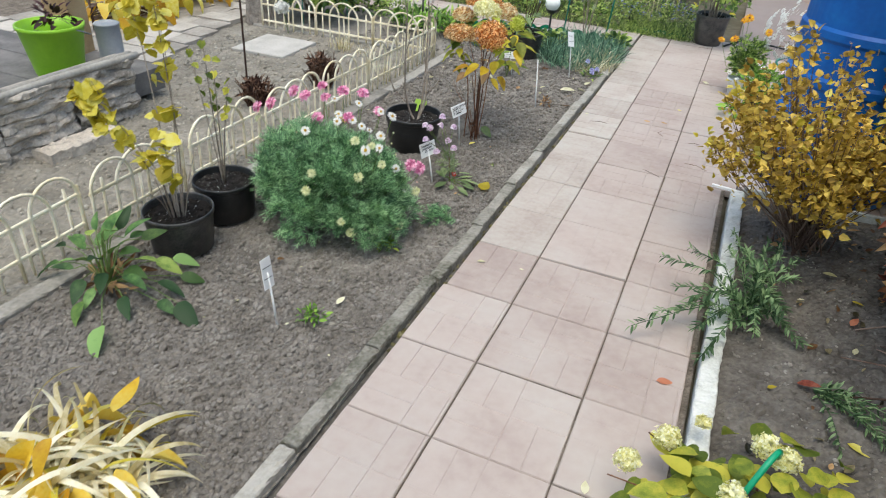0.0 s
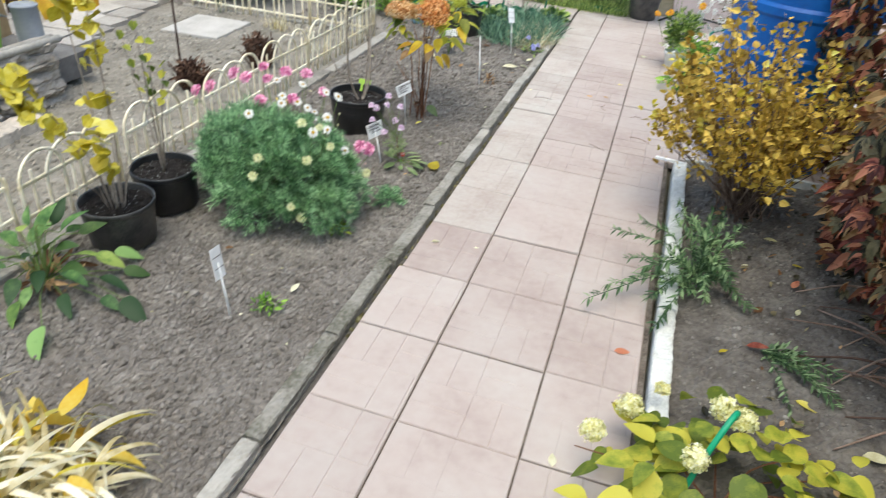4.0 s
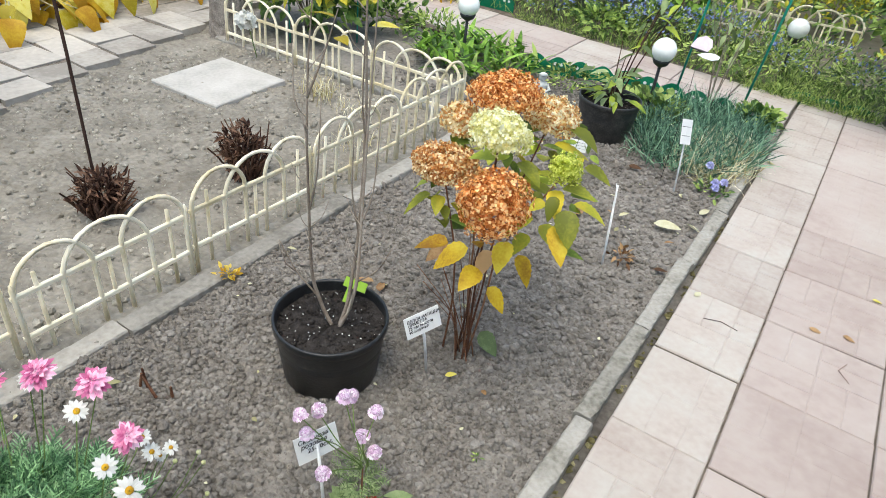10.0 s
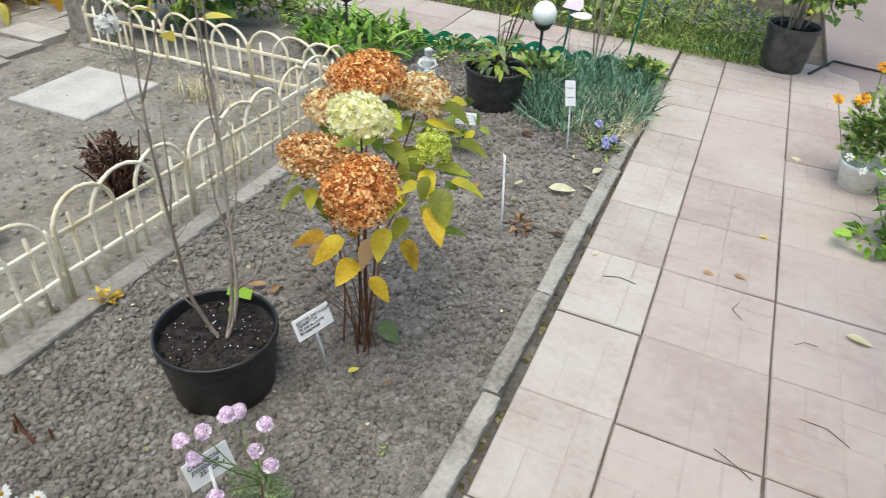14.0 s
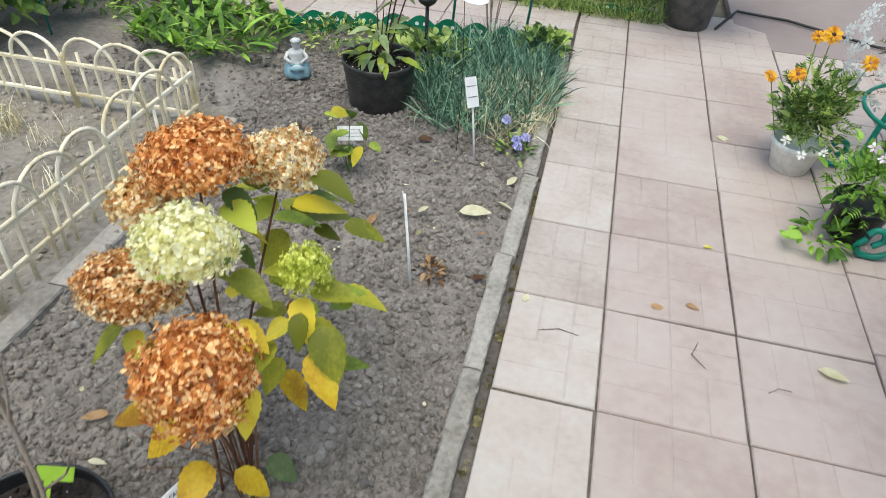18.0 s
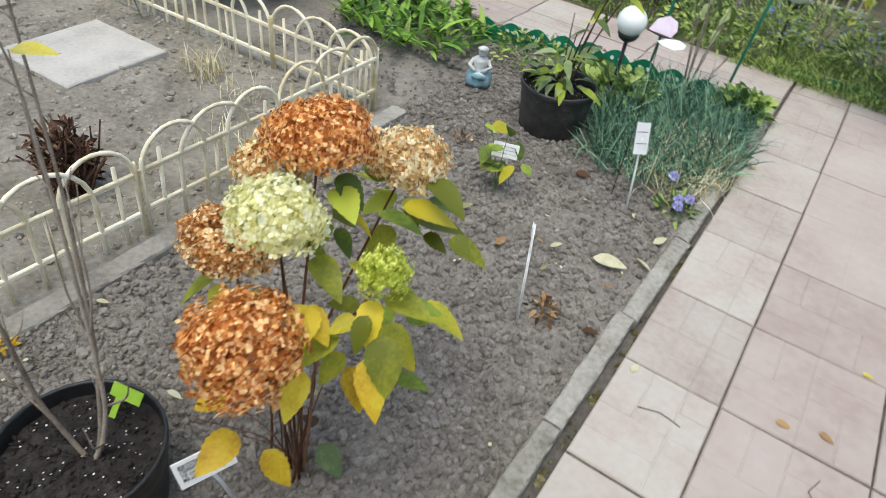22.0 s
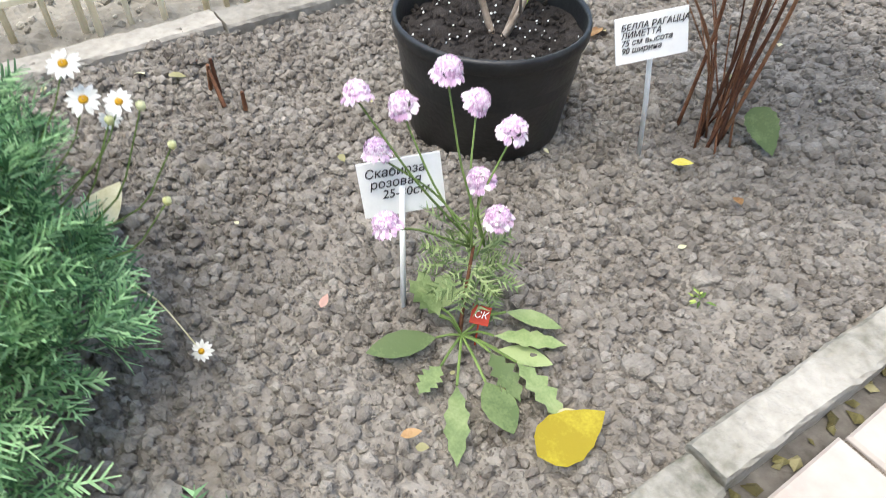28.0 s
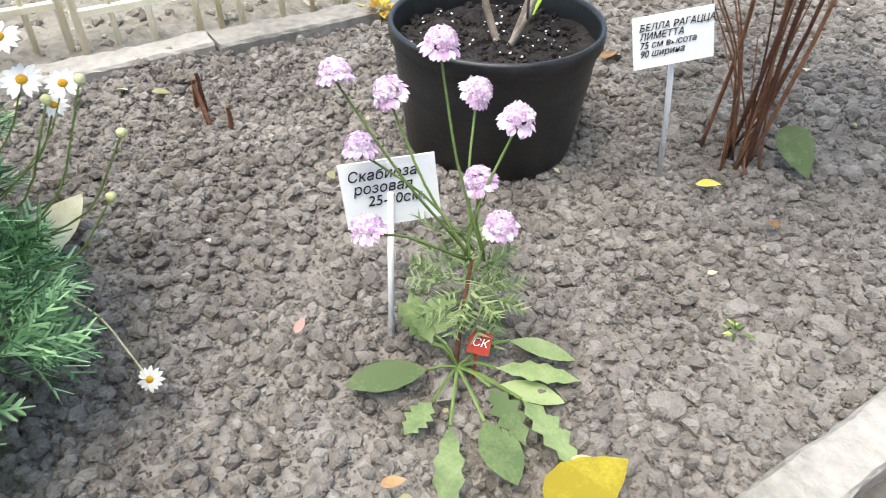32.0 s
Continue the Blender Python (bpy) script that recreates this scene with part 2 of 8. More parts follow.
F_APRICOT = leafmat("apricot_floret", [(0.56, 0.23, 0.06), (0.78, 0.44, 0.16), (0.86, 0.60, 0.28), (0.90, 0.76, 0.48)], 0.3, 0.8, 17, 0.42)
F_TAN = leafmat("tan_floret", [(0.70, 0.36, 0.12), (0.85, 0.64, 0.28), (0.90, 0.79, 0.48), (0.92, 0.86, 0.64)], 0.25, 0.8, 17, 0.42)
F_CREAM = leafmat("cream_green_floret", [(0.8568, 0.8216, 0.36), (0.9384, 0.9152, 0.552), (0.9384, 0.936, 0.744)], 0.2, 0.7, 60, 0.42)
F_LIME = leafmat("lime_floret", [(0.50, 0.58, 0.06), (0.70, 0.75, 0.14), (0.80, 0.83, 0.26)], 0.2, 0.7, 60, 0.42)
L_DAISY = leafmat("feathery_daisy_leaf", [(0.1041, 0.2238, 0.1077), (0.2186, 0.414, 0.19), (0.3955, 0.6154, 0.3294)], 0.28, 0.55, 7.0, 0.4)
F_WHITE = leafmat("white_petal", [(0.72, 0.72, 0.66), (0.82, 0.82, 0.78)], 0.08, 0.6, 60, 0.2)
F_LEMON = leafmat("lemon_petal", [(0.66, 0.68, 0.32), (0.76, 0.77, 0.50)], 0.1, 0.6, 60, 0.2)
F_PINK = leafmat("pink_petal", [(0.68, 0.15, 0.34), (0.80, 0.30, 0.48), (0.86, 0.55, 0.66)], 0.25, 0.6, 60, 0.2)
F_GOLD = leafmat("golden_disc", [(0.50, 0.26, 0.01), (0.68, 0.42, 0.02)], 0.1, 0.8, 90, 0.0)
F_LILAC = leafmat("lilac_petal", [(0.76, 0.50, 0.72), (0.87, 0.70, 0.84), (0.93, 0.87, 0.90)], 0.2, 0.7, 60, 0.3)
F_VIOLET = leafmat("violet_petal", [(0.34, 0.34, 0.74), (0.52, 0.52, 0.84), (0.68, 0.68, 0.90)], 0.2, 0.7, 80, 0.3)
F_BLUE = leafmat("blue_petal", [(0.12, 0.20, 0.62), (0.25, 0.34, 0.72), (0.45, 0.50, 0.78)], 0.2, 0.7, 80, 0.2)
F_ORANGE = leafmat("orange_petal", [(0.70, 0.26, 0.01), (0.76, 0.45, 0.02)], 0.2, 0.6, 80, 0.2)
F_RED = leafmat("red_petal", [(0.42, 0.008, 0.012), (0.58, 0.02, 0.02)], 0.2, 0.6, 80, 0.15)
L_SCAB = leafmat("scabious_leaf", [(0.15, 0.22, 0.085), (0.25, 0.34, 0.14), (0.36, 0.44, 0.21)], 0.2)
L_FESCUE = leafmat("blue_green_blade", [(0.0624, 0.1428, 0.0936), (0.1248, 0.257, 0.1685), (0.2621, 0.4284, 0.2746)], 0.3)
L_STRAW = leafmat("straw_blade", [(0.572, 0.477, 0.224), (0.8112, 0.7314, 0.4704), (0.8944, 0.8586, 0.672)], 0.25)
L_GRASS = leafmat("grass_blade", [(0.1041, 0.1856, 0.04075), (0.2082, 0.3249, 0.0741), (0.4165, 0.5105, 0.1482)], 0.35)
L_BRIGHT = leafmat("bright_green_leaf", [(0.08891, 0.2033, 0.02581), (0.1652, 0.3431, 0.04106), (0.305, 0.5083, 0.08211)], 0.25)
L_MID = leafmat("mid_green_leaf", [(0.07059, 0.1463, 0.0364), (0.1612, 0.273, 0.05824), (0.3426, 0.4485, 0.1092)], 0.3)
L_DARK = leafmat("dark_green_leaf", [(0.0408, 0.0969, 0.0336), (0.102, 0.2167, 0.06), (0.2295, 0.3825, 0.12)], 0.3)
L_PURPLE = leafmat("dark_purple_needle", [(0.012, 0.012, 0.018), (0.03, 0.028, 0.036), (0.06, 0.05, 0.06)], 0.3)
L_SILVER = leafmat("silver_needle", [(0.3168, 0.4224, 0.4239), (0.5322, 0.66, 0.6624), (0.7096, 0.76, 0.76)], 0.2)
L_GOLDBUSH = leafmat("golden_bush_leaf", [(0.3078, 0.195, 0.03124), (0.5335, 0.3608, 0.05355), (0.7182, 0.5364, 0.116)], 0.2)
L_GOLDYEW = leafmat("bronze_conifer", [(0.216, 0.1445, 0.0168), (0.468, 0.306, 0.028), (0.72, 0.493, 0.056)], 0.3)
L_CREEPR = leafmat("creeper_red_leaf", [(0.085, 0.018, 0.012), (0.27, 0.065, 0.038), (0.46, 0.18, 0.10)], 0.4, 0.45)
L_CREEPG = leafmat("creeper_dull_leaf", [(0.03, 0.03, 0.018), (0.075, 0.07, 0.035), (0.19, 0.16, 0.085)], 0.4, 0.45)
L_CREEPO = leafmat("creeper_orange_leaf", [(0.24, 0.085, 0.035), (0.38, 0.17, 0.06), (0.52, 0.33, 0.14)], 0.3)
L_YELLOW = leafmat("yellow_leaf", [(0.4666, 0.3671, 0.0234), (0.6415, 0.541, 0.0468), (0.6998, 0.6376, 0.1638)], 0.2)
L_HOSTA = leafmat("golden_hosta_leaf", [(0.504, 0.261, 0.0135), (0.684, 0.435, 0.027), (0.72, 0.5568, 0.108)], 0.22, 0.5, 9)
L_PALE = leafmat("pale_fallen_leaf", [(0.42, 0.40, 0.20), (0.60, 0.57, 0.34), (0.70, 0.68, 0.48)], 0.2)
L_BROWN = leafmat("brown_dry_leaf", [(0.14, 0.07, 0.03), (0.28, 0.15, 0.06), (0.42, 0.27, 0.13)], 0.3)
L_CLUMP = leafmat("dead_clump_leaf", [(0.05, 0.024, 0.016), (0.11, 0.055, 0.034), (0.2, 0.115, 0.075)], 0.35, 0.85)
L_SEDUM = leafmat("sedum_leaf", [(0.0562, 0.1187, 0.048), (0.1125, 0.2063, 0.084), (0.225, 0.325, 0.156)], 0.25)
L_LIMEHYD = leafmat("lime_bush_leaf", [(0.14, 0.20, 0.025), (0.28, 0.33, 0.04), (0.48, 0.45, 0.06)], 0.3)

# ---- building helpers ----
RNG = np.random.default_rng(7)


class Mesh:
    """Collects vertices and faces."""

    def __init__(self):
        self.v, self.f, self.n = [], [], 0

    def add(self, v, f):
        v = np.asarray(v, float).reshape(-1, 3)
        self.v.append(v)
        k = self.n
        self.f.extend([tuple(int(i) + k for i in q) for q in f])
        self.n += len(v)
        return self

    def data(self, name, material, smooth=False):
        me = bpy.data.meshes.new(name)
        me.from_pydata(np.concatenate(self.v).tolist(), [], self.f)
        me.materials.append(material)
        if smooth:
            me.shade_smooth()
        me.update()
        return me


def thing(name, loc, label, category, group="", kind="", turn=0.0):
    """The empty at the base of a thing that has parts."""
    ob = new(name)
    ob.empty_display_size = 0.05
    ob.matrix_world = pose(*loc, 0, 0, turn)
    return tagged(ob, label, category, group, kind)


def part(name, mesh, material, parent, label="", smooth=False, kind=""):
    """One mesh under a thing or a part, in the thing's own coordinates."""
    me = mesh if isinstance(mesh, bpy.types.Mesh) else mesh.data(name, material, smooth)
    ob = new(name, me)
    ob.parent = parent
    return tagged(ob, label, kind=kind)


def solid(name, mesh, material, label, category, group="", kind="", smooth=False, loc=None):
    """A thing that is one mesh."""
    me = mesh if isinstance(mesh, bpy.types.Mesh) else mesh.data(name, material, smooth)
    ob = new(name, me)
    if loc is not None:
        ob.matrix_world = loc
    return tagged(ob, label, category, group, kind)


def box(m, x0, x1, y0, y1, z0, z1, c=0.004):
    """A box with its top edges chamfered by c."""
    v = []
    for z, i in ((z0, 0), (z1 - c, 0), (z1, c)):
        v += [(x0 + i, y0 + i, z), (x1 - i, y0 + i, z), (x1 - i, y1 - i, z), (x0 + i, y1 - i, z)]
    f = [(3, 2, 1, 0), (8, 9, 10, 11)]
    for k in (0, 4):
        f += [(k + i, k + (i + 1) % 4, k + 4 + (i + 1) % 4, k + 4 + i) for i in range(4)]
    return m.add(v, f)


def tube(m, pts, r, sides=6, cap=True):
    """A tube along points; r a number or one radius a point."""
    p = np.asarray(pts, float)
    n = len(p)
    rr = np.full(n, r) if np.isscalar(r) else np.asarray(r, float)
    tang = np.gradient(p, axis=0)
    tang /= np.linalg.norm(tang, axis=1)[:, None] + 1e-9
    ref = np.array((0.31, 0.17, 0.93)) if abs(tang[0][2]) < 0.9 else np.array((1.0, 0.1, 0.0))
    a = np.cross(tang, ref)
    a /= np.linalg.norm(a, axis=1)[:, None] + 1e-9
    b = np.cross(tang, a)
    th = np.arange(sides) * 2 * math.pi / sides
    v = p[:, None] + rr[:, None, None] * (a[:, None] * np.cos(th)[None, :, None] + b[:, None] * np.sin(th)[None, :, None])
    f = [(i * sides + j, i * sides + (j + 1) % sides, (i + 1) * sides + (j + 1) % sides, (i + 1) * sides + j) for i in range(n - 1) for j in range(sides)]
    if cap:
        f += [tuple(range(sides))[::-1], tuple((n - 1) * sides + j for j in range(sides))]
    return m.add(v.reshape(-1, 3), f)


def lathe(m, prof, sides=32, centre=(0, 0)):
    """Turns a profile of (radius, height) round the upright axis."""
    th = np.arange(sides) * 2 * math.pi / sides
    v = [(centre[0] + r * math.cos(a), centre[1] + r * math.sin(a), z) for r, z in prof for a in th]
    f = [(i * sides + j, i * sides + (j + 1) % sides, (i + 1) * sides + (j + 1) % sides, (i + 1) * sides + j) for i in range(len(prof) - 1) for j in range(sides)]
    return m.add(v, f)


def disc(m, r, z, sides=24, centre=(0, 0), rough=0.0, rng=RNG):
    rings = 5 if rough else 1
    v, f = [(centre[0], centre[1], z)], []
    for k in range(1, rings + 1):
        for j in range(sides):
            a = j * 2 * math.pi / sides
            v.append((centre[0] + r * k / rings * math.cos(a), centre[1] + r * k / rings * math.sin(a), z + rng.normal(0, rough)))
    f += [(0, 1 + j, 1 + (j + 1) % sides) for j in range(sides)]
    for k in range(rings - 1):
        o = 1 + k * sides
        f += [(o + j, o + sides + j, o + sides + (j + 1) % sides, o + (j + 1) % sides) for j in range(sides)]
    return m.add(v, f)


def leaf_shape(length, width, rows=4, fold=0.18, droop=0.25, tip=1.0, serrate=0.0):
    """One leaf along +x, its face to +z, folded on the midrib and drooping."""
    v, f = [(0, 0, 0)], []
    ts = np.linspace(0, 1, rows + 2)[1:-1]
    for k, t in enumerate(ts):
        w = width * 0.5 * math.sin(math.pi * t ** (0.75 * tip)) ** 0.85 * (1 + (serrate if k % 2 else -serrate))
        z = -droop * length * t * t
        v += [(length * t, -w, z + fold * w), (length * t, 0, z), (length * t, w, z + fold * w)]
    v.append((length, 0, -droop * length))
    f += [(0, 1, 2), (0, 2, 3)]
    for k in range(rows - 1):
        o = 1 + 3 * k
        f += [(o, o + 3, o + 4, o + 1), (o + 1, o + 4, o + 5, o + 2)]
    o = 1 + 3 * (rows - 1)
    e = len(v) - 1
    f += [(o, e, o + 1), (o + 1, e, o + 2)]
    return np.array(v), f


def blade_shape(length, width, bend, rows=4):
    v, f = [], []
    for k in range(rows + 1):
        t = k / rows
        w = width * 0.5 * (1 - t ** 2.2) + 0.0004
        x, z = length * (t - 0.25 * bend * t ** 3) * math.sin(bend * t), length * t * math.cos(bend * t * 0.9)
        v += [(x, -w, z), (x, w, z)]
    f = [(2 * k, 2 * k + 1, 2 * k + 3, 2 * k + 2) for k in range(rows)]
    return np.array(v), f


def feather_shape(length, lobes=5, w=0.003):
    """A finely cut leaf: a rib with thin side lobes."""
    v, f = [], []

    def strip(a, b, wa):
        a, b = np.array(a, float), np.array(b, float)
        s = np.cross(b - a, (0, 0, 1))
        s = s / (np.linalg.norm(s) + 1e-9) * wa
        k = len(v)
        v.extend([a - s, a + s, b])
        f.append((k, k + 1, k + 2))

    strip((0, 0, 0), (length, 0, -0.1 * length), w)
    for k in range(lobes):
        t = 0.25 + 0.65 * k / lobes
        q = length * (0.42 - 0.22 * t)
        for sgn in (-1, 1):
            a = (length * t, 0, -0.1 * length * t)
            strip(a, (a[0] + q * 0.75, sgn * q, a[2] + 0.15 * q), w * 0.9)
    return np.array(v), f


def frames_of(d, up=None, roll=None, rng=RNG):
    """Rotation matrices (n,3,3) whose x axis is d; the face looks up as far as it can, then rolled."""
    d = d / (np.linalg.norm(d, axis=1)[:, None] + 1e-9)
    up = np.tile((0.0, 0.0, 1.0), (len(d), 1)) if up is None else up
    y = np.cross(up, d)
    bad = np.linalg.norm(y, axis=1) < 1e-3
    y[bad] = np.cross((1.0, 0.2, 0.0), d[bad])
    y /= np.linalg.norm(y, axis=1)[:, None]
    z = np.cross(d, y)
    if roll is not None:
        a = rng.normal(0, roll, len(d))[:, None]
        y, z = y * np.cos(a) + z * np.sin(a), z * np.cos(a) - y * np.sin(a)
    return np.stack([d, y, z], -1)


def scatter(m, shapes, pos, rot, size, rng=RNG):
    """Adds one of the shapes at each place."""
    pick = rng.integers(0, len(shapes), len(pos))
    for k, (sv, sf) in enumerate(shapes):
        idx = np.where(pick == k)[0]
        if not len(idx):
            continue
        v = np.einsum("nij,vj->nvi", rot[idx], sv) * np.asarray(size)[idx][:, None, None] + pos[idx][:, None]
        base = m.n + np.arange(len(idx)) * len(sv)
        m.v.append(v.reshape(-1, 3))
        m.n += len(idx) * len(sv)
        for q in sf:
            q = np.array(q)
            m.f.extend(map(tuple, (base[:, None] + q[None]).tolist()))
    return m


def blob(n, centre, radii, shell=0.5, low=-1.0, rng=RNG, lumps=5, lump=0.25):
    """n places in an uneven, lumpy ellipsoid, denser outside, with the outward ways."""
    d = rng.normal(size=(n * 3, 3))
    d /= np.linalg.norm(d, axis=1)[:, None]
    d = d[d[:, 2] > low][:n]
    heads = rng.normal(size=(lumps, 3))
    heads /= np.linalg.norm(heads, axis=1)[:, None]
    swell = 1 - lump + lump * 1.6 * np.max(d @ heads.T, axis=1).clip(0, 1) ** 2
    r = (shell + (1 - shell) * rng.random(len(d))) * swell
    return np.array(centre) + d * r[:, None] * np.array(radii), d


def bush_leaves(n, centre, radii, shapes, size, shell=0.5, low=-0.4, up=0.35, rng=RNG, roll=0.6, lumps=6, lump=0.25):
    m = Mesh()
    p, d = blob(n, centre, radii, shell, low, rng, lumps, lump)
    way = d + rng.normal(0, 0.5, d.shape) + np.array((0, 0, up))
    scatter(m, shapes, p, frames_of(way, roll=roll, rng=rng), size * rng.uniform(0.6, 1.25, len(p)), rng)
    return m


def lump_shapes(count, rng):
    """Rounded lumps with a knobbly surface, from the icosahedron split once."""
    out = []
    for v, f in rock_shapes(count, rng, 0.06):
        v, mids, faces = [tuple(q) for q in v], {}, []
        for a, b, c in f:
            m = []
            for p, q in ((a, b), (b, c), (c, a)):
                k = (min(p, q), max(p, q))
                if k not in mids:
                    mids[k] = len(v)
                    e = (np.array(v[p]) + v[q]) / 2
                    v.append(tuple(e * rng.uniform(1.0, 1.3)))
                m.append(mids[k])
            faces += [(a, m[0], m[2]), (b, m[1], m[0]), (c, m[2], m[1]), tuple(m)]
        out.append((np.array(v) * (1 + rng.normal(0, 0.07, (len(v), 1))), faces))
    return out


def rock_shapes(count, rng, rough=0.22):
    """Irregular clods from the icosahedron."""
    g = (1 + 5 ** 0.5) / 2
    base = np.array([(-1, g, 0), (1, g, 0), (-1, -g, 0), (1, -g, 0), (0, -1, g), (0, 1, g), (0, -1, -g), (0, 1, -g), (g, 0, -1), (g, 0, 1), (-g, 0, -1), (-g, 0, 1)], float)
    base /= np.linalg.norm(base[0])
    faces = [(0, 11, 5), (0, 5, 1), (0, 1, 7), (0, 7, 10), (0, 10, 11), (1, 5, 9), (5, 11, 4), (11, 10, 2), (10, 7, 6), (7, 1, 8), (3, 9, 4), (3, 4, 2), (3, 2, 6), (3, 6, 8), (3, 8, 9), (4, 9, 5), (2, 4, 11), (6, 2, 10), (8, 6, 7), (9, 8, 1)]
    return [(base * (1 + rng.normal(0, rough, (12, 1))) * rng.uniform(0.72, 1.2, 3) * (1, 1, 0.85), faces) for _ in range(count)]


def crumb_shapes(count, rng):
    """Small uneven octahedra."""
    base = np.array([(1, 0, 0), (-1, 0, 0), (0, 1, 0), (0, -1, 0), (0, 0, 1), (0, 0, -1)], float)
    faces = [(0, 2, 4), (2, 1, 4), (1, 3, 4), (3, 0, 4), (2, 0, 5), (1, 2, 5), (3, 1, 5), (0, 3, 5)]
    return [(base * (1 + rng.normal(0, 0.25, (6, 1))) + rng.normal(0, 0.15, (6, 3)), faces) for _ in range(count)]


def turns(n, rng):
    a = rng.uniform(0, 2 * math.pi, n)
    z = np.zeros(n)
    return np.stack([np.stack([np.cos(a), -np.sin(a), z], -1), np.stack([np.sin(a), np.cos(a), z], -1), np.stack([z, z, z + 1], -1)], 1)


def value_noise(x, y, cell, seed):
    """Smooth value noise on arrays."""
    r = np.random.default_rng(seed)
    table = r.random((257, 257))
    gx, gy = x / cell + 40.0, y / cell + 40.0
    ix, iy = np.floor(gx).astype(int), np.floor(gy).astype(int)
    fx, fy = gx - ix, gy - iy
    fx, fy = fx * fx * (3 - 2 * fx), fy * fy * (3 - 2 * fy)
    t = lambda a, b: table[a % 257, b % 257]
    return (t(ix, iy) * (1 - fx) + t(ix + 1, iy) * fx) * (1 - fy) + (t(ix, iy + 1) * (1 - fx) + t(ix + 1, iy + 1) * fx) * fy


def lumps_at(x, y, cell, seed):
    """Packed rounded lumps, 0 to 1, one a cell, of uneven size."""
    r = np.random.default_rng(seed)
    ox, oy, rad = r.random((257, 257)), r.random((257, 257)), r.uniform(0.42, 0.82, (257, 257))
    gx, gy = x / cell + 300.0, y / cell + 300.0
    ix, iy = np.floor(gx).astype(int), np.floor(gy).astype(int)
    best = np.zeros(np.shape(x))
    for dx in (-1, 0, 1):
        for dy in (-1, 0, 1):
            a, b = (ix + dx) % 257, (iy + dy) % 257
            k = rad[a, b]
            d = ((gx - ix - dx - ox[a, b]) ** 2 + (gy - iy - dy - oy[a, b]) ** 2) / (k * k)
            best = np.maximum(best, np.sqrt(np.clip(1 - d, 0, 1)) * k)
    return best


def soil_height(x, y):
    x, y = np.asarray(x, float), np.asarray(y, float)
    wx, wy = x + 0.012 * (value_noise(x, y, 0.03, 8) - 0.5), y + 0.012 * (value_noise(x, y, 0.03, 9) - 0.5)
    patch = np.clip(value_noise(x, y, 0.17, 5) * 2.2 - 0.5, 0.15, 1)
    fine = np.clip(value_noise(x, y, 0.11, 6) * 2.2 - 0.4, 0.3, 1)
    return (value_noise(x, y, 0.35, 1) - 0.5) * 0.02 + (value_noise(x, y, 0.09, 2) - 0.5) * 0.012 + lumps_at(wx, wy, 0.044, 3) * 0.015 * patch + lumps_at(wx, wy, 0.021, 7) * 0.009 * fine - 0.013


def soil_sheet(x0, x1, y0, y1, step, z=0.0):
    nx, ny = int((x1 - x0) / step) + 1, int((y1 - y0) / step) + 1
    gx, gy = np.meshgrid(np.linspace(x0, x1, nx), np.linspace(y0, y1, ny), indexing="ij")
    gz = z + soil_height(gx, gy) + lumps_at(gx, gy, 0.0115, 4) * 0.008 + (value_noise(gx, gy, 0.0065, 10) - 0.5) * 0.0045
    m = Mesh()
    m.v.append(np.stack([gx, gy, gz], -1).reshape(-1, 3))
    m.n = nx * ny
    i, j = np.meshgrid(np.arange(nx - 1), np.arange(ny - 1), indexing="ij")
    k = (i * ny + j).ravel()
    m.f = np.stack([k, k + ny, k + ny + 1, k + 1], -1).tolist()
    return m


def clods(n, x0, x1, y0, y1, lo, hi, seed, z=0.0, fine=False, big=False):
    r = np.random.default_rng(seed)
    x, y = r.uniform(x0, x1, n), r.uniform(y0, y1, n)
    keep = value_noise(x, y, 0.16, seed + 50) + r.normal(0, 0.3, n) > 0.22
    x, y = x[keep], y[keep]
    s = lo * (hi / lo) ** (r.random(len(x)) ** 3.1)
    m = Mesh()
    pos, small = np.stack([x, y, z + soil_height(x, y) + s * 0.4], -1), s < (1.0 if fine else 0.0 if big else 0.0058)
    scatter(m, crumb_shapes(24, r), pos[small], turns(int(small.sum()), r), s[small], r)
    return scatter(m, lump_shapes(20, r) if big else rock_shapes(24, r, 0.13), pos[~small], turns(int((~small).sum()), r), s[~small], r)


# ---- setting: ground, beds, path ----
g = Mesh()
for i in range(-6, 6):
    for j in range(-6, 6):
        g.add([(i * 50, j * 50, -0.07), (i * 50 + 50, j * 50, -0.07), (i * 50 + 50, j * 50 + 50, -0.07), (i * 50, j * 50 + 50, -0.07)], [(0, 1, 2, 3)])
solid("ground", g, GROUNDMAT, "brown garden earth around the beds", "ground", kind="structure")

for nm, y0, y1, step in (("soil_bed_start", -3.6, -1.3, 0.008), ("soil_bed_front", -1.3, 1.9, 0.0065), ("soil_bed_end", 1.9, 3.06, 0.009)):
    solid(nm, soil_sheet(-1.69, -0.335, y0, y1, step, -0.004), SOIL, "raked dry grey crumbly soil of the flower bed", "soil", kind="structure")
solid("soil_bed_fenced", soil_sheet(-3.95, -1.67, -3.6, 2.0, 0.0125, 0.0), DRYSOIL, "dry grey soil behind the low fence", "soil", kind="structure")
solid("soil_bed_side", soil_sheet(0.80, 2.3, -3.6, 0.42, 0.012), DARKSOIL, "dark bare soil beside the path", "soil", kind="structure")
solid("soil_bed_far", soil_sheet(-3.9, -0.34, 2.0, 3.1, 0.015, -0.02), SOIL, "dry soil between fence and garden path", "soil", kind="structure", smooth=True)
solid("soil_clods", clods(26000, -1.66, -0.38, -2.9, -0.7, 0.003, 0.0125, 11, -0.001), CLOD, "loose grey soil clods on the bed", "soil", kind="stuff")
